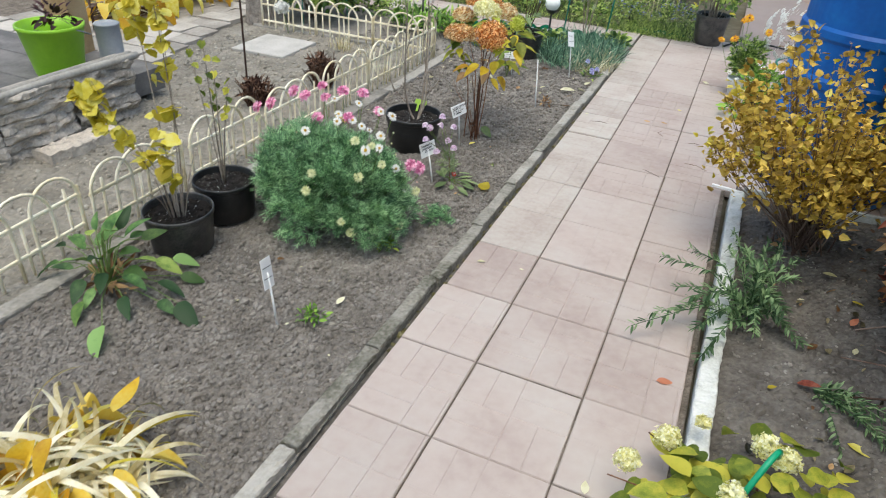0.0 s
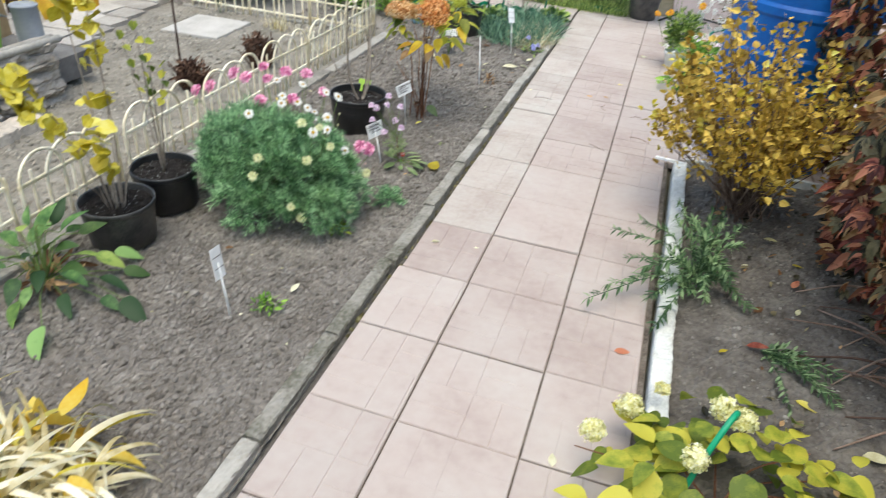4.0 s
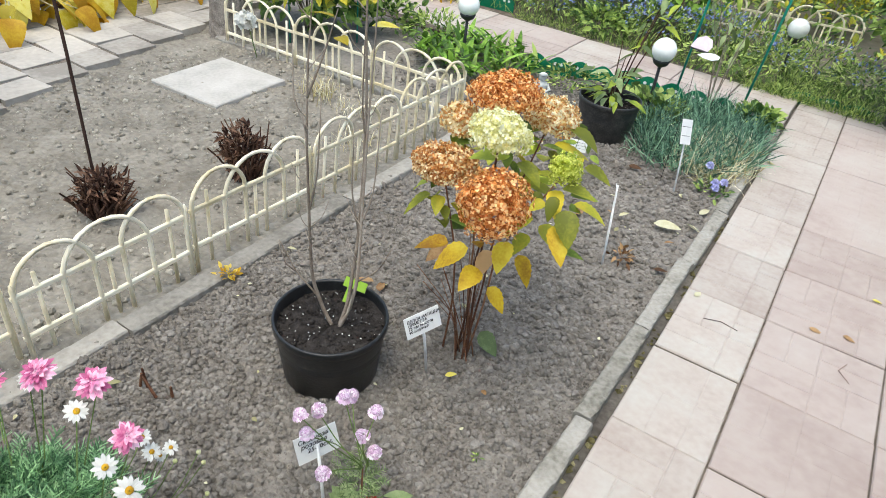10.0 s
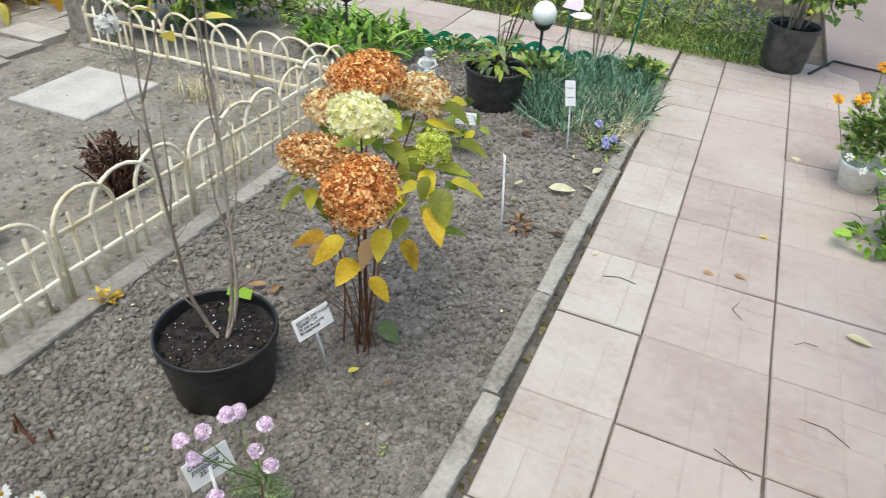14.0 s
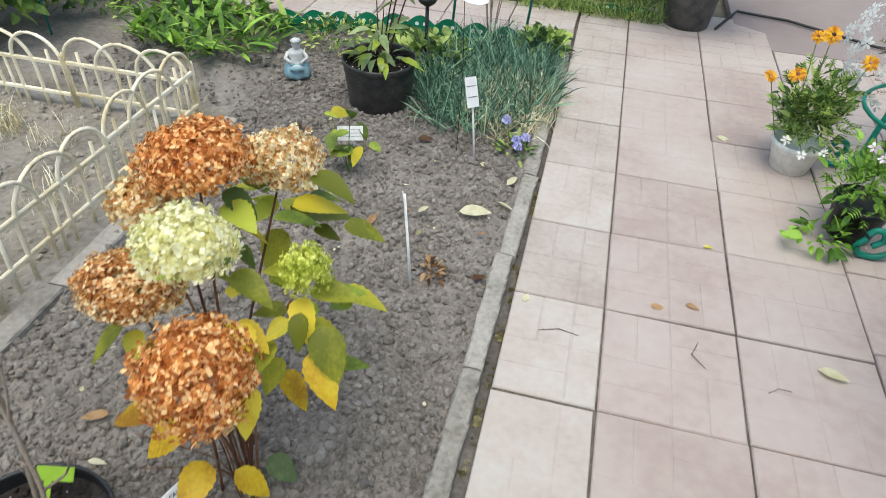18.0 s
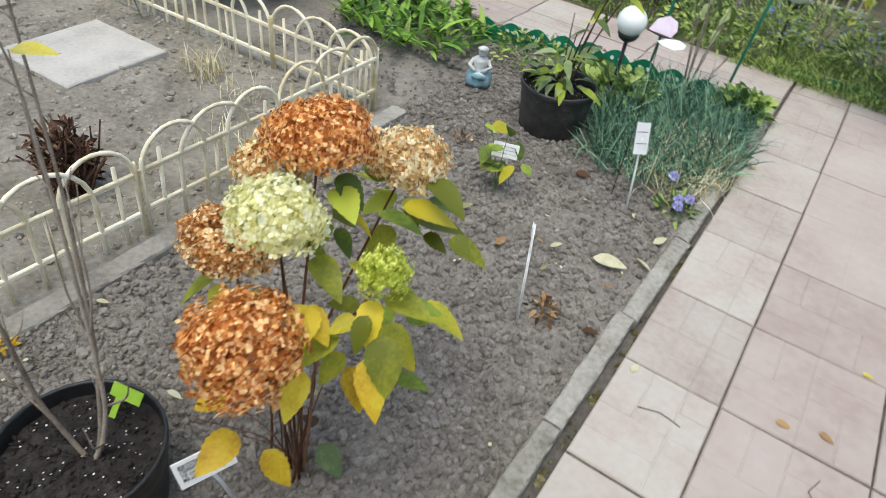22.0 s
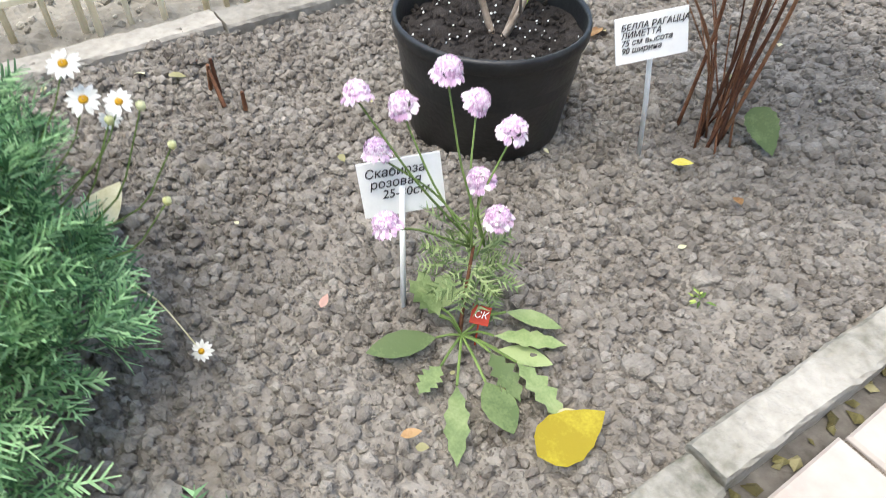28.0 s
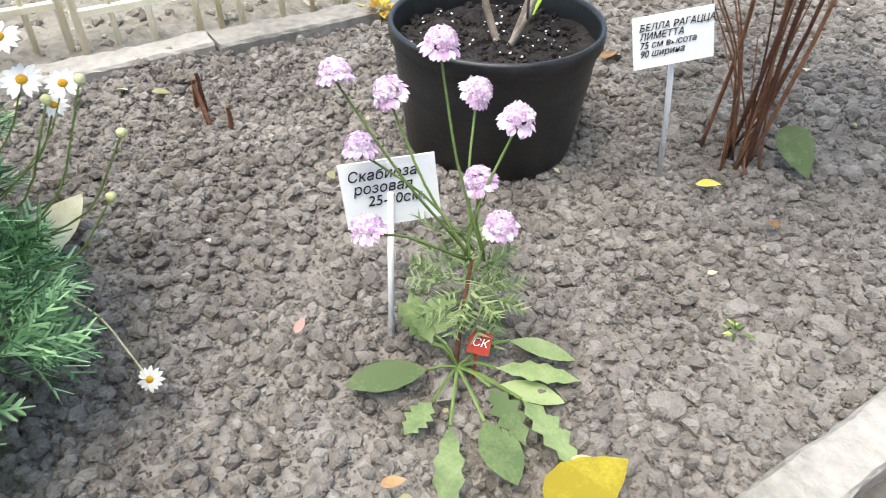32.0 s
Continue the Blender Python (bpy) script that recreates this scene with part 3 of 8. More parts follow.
solid("near_soil_clods", clods(34000, -1.66, -0.38, -0.75, 0.35, 0.0019, 0.0125, 18, 0.0), CLOD, "loose grey soil clods round the scabious", "soil", kind="stuff")
solid("mid_soil_clods", clods(27000, -1.64, -0.38, 0.35, 3.0, 0.003, 0.0155, 19, -0.001), CLOD, "loose grey soil clods round the hydrangea", "soil", kind="stuff")
solid("soil_crumbs", clods(36000, -1.62, -0.38, -0.85, 0.95, 0.0014, 0.0048, 12, 0.001, True), CLOD, "fine soil crumbs round the scabious", "soil", kind="stuff")
solid("far_soil_crumbs", clods(15000, -1.62, -0.38, 0.95, 2.7, 0.002, 0.006, 17, -0.003, True), CLOD, "fine soil crumbs on the bed", "soil", kind="stuff")
solid("start_soil_crumbs", clods(15000, -1.62, -0.4, -2.7, -0.85, 0.002, 0.0065, 20, 0.001, True), CLOD, "fine soil crumbs round the label and pots", "soil", kind="stuff")
solid("soil_lumps", clods(900, -1.6, -0.42, -2.6, 2.8, 0.011, 0.02, 16, -0.004, big=True), CLOD, "larger dry soil lumps on the bed", "soil", kind="stuff")
solid("fenced_soil_clods", clods(13000, -3.5, -1.74, -2.4, 1.9, 0.004, 0.017, 13), DRYCLOD, "loose soil clods behind the fence", "soil", kind="stuff")
solid("side_soil_clods", clods(11000, 0.84, 2.05, -2.6, 0.38, 0.002, 0.0095, 14), DARKCLOD, "crumbly soil beside the path", "soil", kind="stuff")
solid("far_soil_clods", clods(3000, -2.6, -0.55, 2.0, 3.3, 0.006, 0.016, 15), CLOD, "soil clods near the garden path", "soil", kind="stuff")

T = 0.40
jm = Mesh()
box(jm, -0.285, 0.74, -6, 0.62, -0.05, -0.008, 0.001)
box(jm, -0.285, 3.4, 0.62, 4.0, -0.05, -0.0082, 0.001)
box(jm, -7.3, -0.371, 3.07, 3.93, -0.06, -0.0084, 0.001)
gap = Mesh()
box(gap, -0.42, -0.2851, -6, 4.0, -0.06, -0.03, 0.001)
solid("gap_soil", gap, DARKSOIL, "dark damp soil in the gap beside the kerb", "soil", kind="structure")
solid("joint_sand", jm, JOINT, "dark sand in the joints of the paving", "joint", kind="structure")
pavement = tagged(new("pavement"), "pink square concrete paving slabs of the path", "paving", kind="structure")


def tile_mesh(name, wx, wy, depth, material, lay=0):
    """A slab with the faint relief of eight bricks laid as a basket weave."""
    m = Mesh()
    e, gr = 0.0031, 0.0017
    box(m, e, wx - e, e, wy - e, -0.04, -depth, 0.0025)
    h = T / 2
    for qi in range(2):
        for qj in range(2):
            for k in range(2):
                if (qi + qj + lay) % 2:
                    a = (qi * h, qi * h + h, qj * h + k * h / 2, qj * h + (k + 1) * h / 2)
                else:
                    a = (qi * h + k * h / 2, qi * h + (k + 1) * h / 2, qj * h, qj * h + h)
                x0, x1, y0, y1 = max(a[0] + gr, e + 0.002), min(a[1] - gr, wx - e - 0.002), max(a[2] + gr, e + 0.002), min(a[3] - gr, wy - e - 0.002)
                if x1 - x0 > 0.012 and y1 - y0 > 0.012:
                    c = depth * 0.9
                    v = [(x0, y0, -depth), (x1, y0, -depth), (x1, y1, -depth), (x0, y1, -depth), (x0 + c, y0 + c, 0), (x1 - c, y0 + c, 0), (x1 - c, y1 - c, 0), (x0 + c, y1 - c, 0)]
                    m.add(v, [(4, 5, 6, 7)] + [(i, (i + 1) % 4, 4 + (i + 1) % 4, 4 + i) for i in range(4)])
    return m.data(name, material)


TILES = {}


def lay_tile(x, y, wx, wy, material, turn=0, z=0.0, rng=RNG):
    deep, lay = (0.0021 if rng.random() < 0.5 else 0.0009), int(rng.integers(0, 2))
    key = (round(wx, 3), round(wy, 3), material.name, deep, lay)
    if key not in TILES:
        TILES[key] = tile_mesh("paving_tile", wx, wy, deep, material, lay)
    ob = new("paving_tile", TILES[key])
    ob.parent = pavement
    ob.matrix_world = pose(x, y, z + rng.normal(0, 0.0012), rng.normal(0, 0.22), rng.normal(0, 0.22), turn + rng.normal(0, 0.2))
    return ob


for r in range(-14, 10):
    w = 0.312 if r < -3 else 0.298 if r < 0 else 0.29
    lay_tile(-w, r * T, w, T, TILEG if r > -3 else TILE)
    lay_tile(0.0, r * T, T, T, TILE)
    lay_tile(T, r * T, 0.32 if r < 1 else T, T, TILE)
for r in range(1, 9):
    for c in range(5):
        lay_tile(0.8 + 0.37 * c, 0.47 + 0.385 * (r - 1), 0.37, 0.385, TILE)
for k in range(17):
    for row in range(2):
        x = -0.69 - 0.385 * k
        lay_tile(x, 3.10 - 0.02 * (x + 0.42) + 0.335 * row, 0.385, 0.335, TILE if k % 3 else TILEG, -1.15, 0.004)

# ---- kerb, edging, boards ----
def worn_bar(length, width, height, seed, rough=0.004, step=0.02):
    """A long bar with a worn, uneven top, along +y from the origin."""
    r = np.random.default_rng(seed)
    n = max(4, int(length / step))
    prof = [(0, -0.12), (0, height - 0.007), (0.005, height - 0.001), (width * 0.33, height), (width * 0.66, height), (width - 0.005, height - 0.001), (width, height - 0.007), (width, -0.12)]
    m, v, k = Mesh(), [], len(prof)
    dent = np.convolve(r.normal(0, 1, n + 9), np.ones(6) / 6, "same")[4 : n + 5] * rough
    for i in range(n + 1):
        for j, (x, z) in enumerate(prof):
            chip = r.normal(0, rough * 0.6) if 0 < j < 7 else 0
            side = dent[i] * (1 if j > 3 else -1) if z > 0 else 0
            v.append((x + side + chip * 0.6, length * i / n, z + dent[i] * 0.5 + chip * (z > 0)))
    f = [(i * k + j, i * k + j + 1, (i + 1) * k + j + 1, (i + 1) * k + j) for i in range(n) for j in range(k - 1)]
    f += [tuple(range(k)), tuple(n * k + j for j in reversed(range(k)))]
    return m.add(v, f)


kerb = tagged(new("kerb"), "worn mossy grey concrete kerb between path and bed", "kerb", kind="structure")
joints = [-4.8, -4.28, -3.77, -3.26, -2.75, -2.24, -1.72, -1.2, -0.69, -0.175, 0.33, 0.835, 1.35, 1.86, 2.42, 2.98]
for k in range(len(joints) - 1):
    y0, y1 = joints[k], joints[k + 1]
    x0 = -0.381 + 0.0095 * y0 + RNG.normal(0, 0.004)
    ob = part("kerb_stone", worn_bar(y1 - y0 - 0.009, 0.059, 0.022, 30 + k, 0.0034), KERB, kerb)
    ob.matrix_world = pose(x0, y0, RNG.normal(0, 0.005), 0, RNG.normal(0, 2.0), -0.55 + RNG.normal(0, 0.45))
kerb_end = part("kerb_stone", worn_bar(0.36, 0.06, 0.02, 55, 0.006), KERB, kerb)
kerb_end.matrix_world = pose(-0.315, 2.99, 0, 0, 0, 72)

edging = tagged(new("edging"), "weathered grey edging strip along the fence", "edging", kind="structure")
ej = [-3.6, -2.4, -1.3, -0.25, 0.8, 1.90]
for k in range(len(ej) - 1):
    ob = part("edging_strip", worn_bar(ej[k + 1] - ej[k] - 0.006, 0.078, 0.016, 60 + k, 0.0026), EDGEWOOD, edging)
    ob.matrix_world = pose(-1.718 + 0.010 * k - (0.02 if k < 2 else 0), ej[k], 0, 0, 0, 0.4)
back_edging = part("edging_strip", worn_bar(1.75, 0.05, 0.02, 70, 0.003), EDGEWOOD, edging)
back_edging.matrix_world = pose(-1.80, 1.84, -0.01, 0, 0, 93)

side_board = tagged(new("side_board"), "flaking white painted board along the side bed", "board", kind="structure")
for y0, y1, dx in ((-3.5, -2.2, 0.0), (-2.19, -1.1, 0.0), (-1.09, -0.24, 0.012), (-0.235, 0.36, 0.016)):
    ob = part("board", worn_bar(y1 - y0, 0.07, 0.035, int(80 + y0 * 3), 0.003), WHITEPAINT, side_board)
    ob.matrix_world = pose(0.748 + dx, y0, 0, 0, 0, -0.4)
m = Mesh()
box(m, 0.83, 1.75, 0.385, 0.405, -0.05, 0.045, 0.003)
part("cross_board", m, WHITEPAINT, side_board)
m = Mesh()
box(m, -0.055, 0.055, -0.009, 0.009, 0, 0.014, 0.003)
solid("white_stick", m, WHITE, "short white painted stick lying on the paving", "stick", loc=pose(0.715, 0.335, 0.034, 0, 0, -7))

# ---- cream arched fence ----
PANEL, FH = 0.571, 0.355


def fence_panel():
    e = thing("fence_panel", (0, 0, 0), "low cream plastic fence panel with overlapping arches", "fence", "low cream fence")
    gp = PANEL / 6
    for a, b, h in ((0.06, 2.5, FH), (1.5, 4.5, FH), (3.5, 5.94, FH)):
        w, c = (b - a) * gp / 2, (a + b) * gp / 2
        pts = [(c - w, 0, -0.03), (c - w, 0, (h - w) * 0.5)] + [(c - w * math.cos(t), 0, h - w + w * math.sin(t)) for t in np.linspace(0, math.pi, 13)] + [(c + w, 0, (h - w) * 0.5), (c + w, 0, -0.03)]
        part("arch", tube(Mesh(), pts, 0.0078, 6), CREAM, e, smooth=True)
    for x, h in ((3.0, 0.24), (0.75, 0.29), (5.3, 0.29)):
        part("picket", tube(Mesh(), [(x * gp, 0.002, -0.03), (x * gp, 0.002, h)], 0.0066, 6), CREAM, e, smooth=True)
    for z in (0.095, 0.238):
        m = Mesh()
        box(m, -0.004, PANEL + 0.004, -0.0065, 0.0065, z - 0.0075, z + 0.0075, 0.003)
        part("rail", m, CREAM, e)
    for x in (0.004, PANEL - 0.004):
        part("post", tube(Mesh(), [(x, -0.004, -0.05), (x, -0.004, 0.27), (x, -0.004, 0.285)], [0.0075, 0.0068, 0.003], 6), CREAM, e, smooth=True)
    return e


first = fence_panel()
first.matrix_world = pose(-1.735, 1.26, 0, 0, 0, 90)
for k in range(1, 7):
    y = 1.26 - k * (PANEL + 0.012)
    x = -1.735 - (0.0 if k < 4 else 0.022 * (k - 3))
    copy_thing(first, pose(x, y, RNG.normal(0, 0.006), RNG.normal(0, 1.2), RNG.normal(0, 0.8), 90 + (2.2 if k > 3 else 0) + RNG.normal(0, 0.6)))
for k in range(3):
    copy_thing(first, pose(-1.74 - (k + 1) * PANEL, 1.80 - 0.018 * k, -0.035, RNG.normal(0, 1.5), 0.5, 1.5))

# ---- slab, clumps and rod in the fenced bed ----
m = Mesh()
box(m, -0.25, 0.25, -0.25, 0.25, -0.03, 0.02, 0.006)
solid("concrete_slab", m, SLAB, "square pale concrete slab lying on the soil", "slab", loc=pose(-2.965, 1.275, 0.0, 0.6, -0.4, 1))


def dry_clump(x, y, h, seed):
    r = np.random.default_rng(seed)
    e = thing("cut_back_clump", (x, y, 0), "cut-back dark brown clump of dry stalks", "dry plant", "cut-back clumps")
    for i in range(70):
        a, o = r.uniform(0, 6.28), 0.055 * math.sqrt(r.random())
        lean = r.uniform(0.05, 0.4)
        hh = h * r.uniform(0.45, 0.95)
        part("stalk", tube(Mesh(), [(o * math.cos(a), o * math.sin(a), -0.01), ((o + lean * 0.15) * math.cos(a), (o + lean * 0.15) * math.sin(a), hh * 0.6), ((o + lean * 0.25) * math.cos(a + 0.2), (o + lean * 0.25) * math.sin(a + 0.2), hh)], [0.005, 0.0045, 0.003], 4), DRYSTEM, e)
    part("dead_leaves", bush_leaves(460, (0, 0, h * 0.52), (0.088, 0.088, h * 0.46), [leaf_shape(0.045, 0.013, 3, 0.6, 0.5), leaf_shape(0.034, 0.011, 3, 0.6, -0.4)], 1.0, 0.35, -0.8, 0.1, r), L_CLUMP, e, "curled red-brown dead leaves", kind="stuff")


dry_clump(-2.10, 0.66, 0.24, 5)
dry_clump(-2.26, 0.1, 0.185, 6)
solid("iron_rod", tube(Mesh(), [(0, 0, -0.05), (0.01, 0.0, 0.6), (-0.02, 0.01, 1.25)], 0.0065, 6), mat("rusty_iron", [(0.04, 0.022, 0.016), (0.09, 0.05, 0.035)], 30, 0.8, 0.3), "thin rusty iron rod stuck upright in the soil", "rod", loc=pose(-2.36, 0.14, 0))


def straw_tuft(x, y, n, h, seed, material=None, spread=0.6, name="straw_tuft", label="sparse tuft of dry yellow grass on soil"):
    r = np.random.default_rng(seed)
    m = Mesh()
    p = np.stack([r.normal(0, 0.05 * spread / 0.6, n), r.normal(0, 0.05 * spread / 0.6, n), np.zeros(n)], -1)
    scatter(m, [blade_shape(1.0, 0.035, b) for b in (0.3, 0.7, 1.1)], p, turns(n, r), h * r.uniform(0.4, 1.1, n), r)
    return solid(name, m, material or L_STRAW, label, "grass", loc=pose(x, y, 0))


straw_tuft(-2.45, 1.52, 90, 0.16, 3)
straw_tuft(-1.95, 1.18, 40, 0.12, 4)
straw_tuft(-2.2, 1.5, 50, 0.12, 8)

# ---- pots ----
def plastic_pot(name, x, y, r, h, label, soil=0.04, taper=0.84, material=None, group="black plant pots"):
    e = thing(name, (x, y, 0), label, "plant pot", group)
    m = Mesh()
    lathe(m, [(0.0, 0.0), (r * taper - 0.004, 0.0), (r * taper, 0.004), (r * 0.965, h * 0.86), (r * 0.968, h * 0.87), (r, h * 0.885), (r * 1.005, h - 0.006), (r * 0.995, h), (r * 0.965, h), (r * 0.95, h - 0.006), (r * 0.93, h * 0.6), (r * 0.91, h * 0.5)], 40)
    part("pot_body", m, material or BLACKPOT, e, smooth=True)
    m = Mesh()
    disc(m, r * 0.945, h - soil, 28, rough=0.004)
    rr = np.random.default_rng(int(x * 100) % 97 + 3)
    n = 420
    a, q = rr.uniform(0, 6.28, n), r * 0.92 * np.sqrt(rr.random(n))
    part("potting_soil", m, PEAT, e, "dark crumbly potting soil")
    part("peat_crumb", scatter(Mesh(), rock_shapes(5, rr), np.stack([q * np.cos(a), q * np.sin(a), np.full(n, h - soil + 0.002)], -1), turns(n, rr), rr.uniform(0.002, 0.008, n), rr), PEAT, e, "dark peat crumbs", kind="stuff")
    n = 60
    m = Mesh()
    a, q = rr.uniform(0, 6.28, n), r * 0.9 * np.sqrt(rr.random(n))
    scatter(m, rock_shapes(3, rr), np.stack([q * np.cos(a), q * np.sin(a), np.full(n, h - soil + 0.006)], -1), turns(n, rr), rr.uniform(0.001, 0.0023, n), rr)
    part("perlite", m, WHITE, e, "white perlite grains", kind="stuff")
    return e


def stem(m, pts, r0, r1, sides=6):
    p = np.asarray(pts, float)
    n = 4 * (len(p) - 1) + 1
    u = np.linspace(0, len(p) - 1, n)
    q = np.stack([np.interp(u, range(len(p)), p[:, k]) for k in range(3)], -1)
    q[1:-1] = (q[:-2] + 2 * q[1:-1] + q[2:]) / 4
    tube(m, q, np.linspace(r0, r1, n), sides)
    return m


plastic_pot("twig_pot", -1.058, 0.03, 0.166, 0.21, "black plastic pot holding a bare young shrub")
shrub = thing("bare_shrub", (-1.047, 0.037, 0.165), "nearly bare twiggy shrub with a few yellow leaves", "shrub")
ways = [[(0, 0, -0.02), (-0.035, -0.01, 0.05), (-0.065, -0.025, 0.16), (-0.066, -0.03, 0.38), (-0.05, -0.05, 0.62), (-0.06, -0.03, 0.78), (-0.075, 0.013, 0.985)],
        [(0, 0, -0.02), (0.028, 0.02, 0.05), (0.04, 0.045, 0.16), (0.035, 0.06, 0.34), (0.036, 0.072, 0.62), (0.05, 0.07, 0.85), (0.085, 0.03, 0.98)],
        [(0.0, 0.01, -0.02), (0.02, 0.03, 0.08), (0.02, 0.07, 0.3), (0.01, 0.1, 0.6), (-0.02, 0.12, 0.93), (0.05, 0.1, 1.22)], [(-0.055, -0.04, 0.7), (-0.03, -0.01, 0.8), (-0.01, 0.013, 0.9)],
        [(-0.05, -0.018, 0.1), (-0.12, -0.03, 0.16), (-0.17, -0.04, 0.25)], [(0.04, 0.045, 0.16), (0.1, 0.06, 0.22), (0.15, 0.05, 0.33)],
        [(-0.066, -0.03, 0.3), (-0.09, -0.01, 0.42), (-0.095, 0.0, 0.6)], [(-0.066, -0.03, 0.38), (-0.035, -0.03, 0.5), (-0.03, -0.02, 0.7)],
        [(0.035, 0.06, 0.34), (0.065, 0.07, 0.45), (0.07, 0.08, 0.68)], [(0.036, 0.07, 0.55), (0.01, 0.08, 0.66), (0.005, 0.09, 0.85)],
        [(0.02, 0.07, 0.3), (0.0, 0.06, 0.42), (-0.005, 0.07, 0.58)], [(-0.05, -0.05, 0.62), (-0.08, -0.06, 0.7), (-0.085, -0.05, 0.82)],
        [(0.028, 0.02, 0.05), (0.06, -0.01, 0.1), (0.08, -0.02, 0.2)], [(-0.12, -0.03, 0.16), (-0.13, -0.06, 0.2), (-0.14, -0.07, 0.27)]]
for k, w in enumerate(ways):
    part("twig", stem(Mesh(), w, 0.0066 if k < 3 else 0.003, 0.0012), BARK, shrub, smooth=True)
rr = np.random.default_rng(20)
for k in range(26):
    w = np.array(ways[k % 3])
    t = rr.uniform(1.2, len(w) - 1.05)
    b = w[int(t)] * (1 - t % 1) + w[int(t) + 1] * (t % 1)
    a, l = rr.uniform(0, 6.28), rr.uniform(0.04, 0.13)
    part("side_twig", stem(Mesh(), [b, b + (0.4 * l * math.cos(a), 0.4 * l * math.sin(a), 0.45 * l), b + (0.62 * l * math.cos(a), 0.62 * l * math.sin(a), 1.1 * l)], 0.0017, 0.0007, 4), BARK, shrub, smooth=True)
for dx, dy, dz, a in ((-0.075, 0.013, 0.985, 170), (-0.075, 0.013, 0.985, 20), (0.05, 0.03, 0.985, 200), (0.085, 0.03, 0.98, -25), (0.06, 0.05, 0.92, 150), (-0.015, 0.01, 0.88, 200), (-0.01, 0.01, 0.84, -30), (0.03, 0.08, 0.86, 30)):
    ob = part("leaf", Mesh().add(*leaf_shape(0.062, 0.03, 4)), L_YELLOW, shrub, "yellow autumn leaf")
    ob.matrix_basis = pose(dx, dy, dz, 10, -15, a)
m = Mesh()
box(m, -0.035, 0.035, -0.001, 0.001, 0.0, 0.03, 0.0008)
box(m, -0.02, -0.006, -0.001, 0.001, -0.045, 0.0005, 0.0003)
solid("lime_tag", m, LIMETAG, "bright lime plastic plant tag in the pot", "plant tag", loc=pose(-1.07, 0.145, 0.225, -38, 7, 16))


plastic_pot("twiggy_pot", -1.455, -1.49, 0.15, 0.19, "black plastic pot with a yellow-leaved shrub", 0.035, 0.86)
plastic_pot("shrub_pot", -1.475, -1.165, 0.145, 0.19, "black plastic pot standing beside the daisy bush", 0.035, 0.86)


def lobed_leaf(size, seed):
    """A five-lobed leaf, folded along its midrib, on a short stalk."""
    rg = np.random.default_rng(seed)
    fold, droop = rg.uniform(0.1, 0.4), rg.uniform(0.1, 0.5)
    v, n = [(0.0, 0.0, 0.0)], 24
    for k in range(n + 1):
        a = radians(-158 + 316 * k / n)
        r = size * (0.34 + 0.2 * math.cos(a * 0.5) + 0.13 * abs(math.cos(a * 2.5)) ** 0.7 + rg.normal(0, 0.018))
        x, y = size * 0.3 + r * math.cos(a), r * math.sin(a) * 0.92
        v.append((x, y, fold * abs(y) - droop * x * x / size))
    return np.array(v), [(0, k, k + 1) for k in range(1, n + 1)]


shrub2 = thing("yellow_shrub", (-1.455, -1.49, 0.17), "thin upright shrub with yellow lobed leaves", "shrub")
rr = np.random.default_rng(21)
tips = []
for k in range(6):
    a = (2.6, 4.2, 0.6, 5.6, 3.5, 1.6)[k]
    sp = (0.05, 0.16, 0.06, 0.2, 0.24, 0.1)[k]
    top_z = (0.92, 0.6, 0.98, 0.42, 0.5, 0.8)[k]
    w = [(0.02 * math.cos(a), 0.02 * math.sin(a), -0.03), (0.05 * math.cos(a), 0.05 * math.sin(a), top_z * 0.35), (sp * math.cos(a) - 0.02, sp * math.sin(a), top_z * 0.75), (sp * 1.2 * math.cos(a) - 0.05, sp * 1.2 * math.sin(a), top_z)]
    part("twig", stem(Mesh(), w, 0.0036, 0.0012), BARK, shrub2, smooth=True)
    tips += [np.array(w[2]) * (1 - t) + np.array(w[3]) * t for t in ((0.0, 0.25, 0.45, 0.7, 0.85, 1.0) if k % 2 == 0 else (0.1, 0.6, 1.0))] + ([np.array(w[1]) * (1 - t) + np.array(w[2]) * t for t in (0.3, 0.7)] if k < 5 else [])
for k in range(9):
    a = rr.uniform(0, 6.28)
    l = rr.uniform(0.12, 0.3)
    part("twig", stem(Mesh(), [(0.03 * math.cos(a), 0.03 * math.sin(a), -0.03), (0.07 * math.cos(a), 0.07 * math.sin(a), l * 0.6), (0.1 * math.cos(a), 0.12 * math.sin(a), l)], 0.0026, 0.001), BARK, shrub2, smooth=True)
lm = [Mesh().add(*lobed_leaf(q, k)).data("lobed_leaf", L_YELLOW) for k, q in enumerate((0.056, 0.048, 0.062, 0.044))]
for p in tips:
    for q in range(rr.integers(2, 6)):
        ob = part("leaf", lm[rr.integers(0, 4)], None, shrub2)
        ob.matrix_basis = pose(*(p + rr.normal(0, 0.014, 3)), rr.uniform(-50, 50), rr.uniform(-20, 60), rr.uniform(0, 360))
lmg = Mesh().add(*lobed_leaf(0.045, 8)).data("lobed_leaf", L_LIMEHYD)
shrub3 = thing("sparse_shrub", (-1.475, -1.165, 0.17), "sparse thin shrub with small pale green leaves", "shrub")
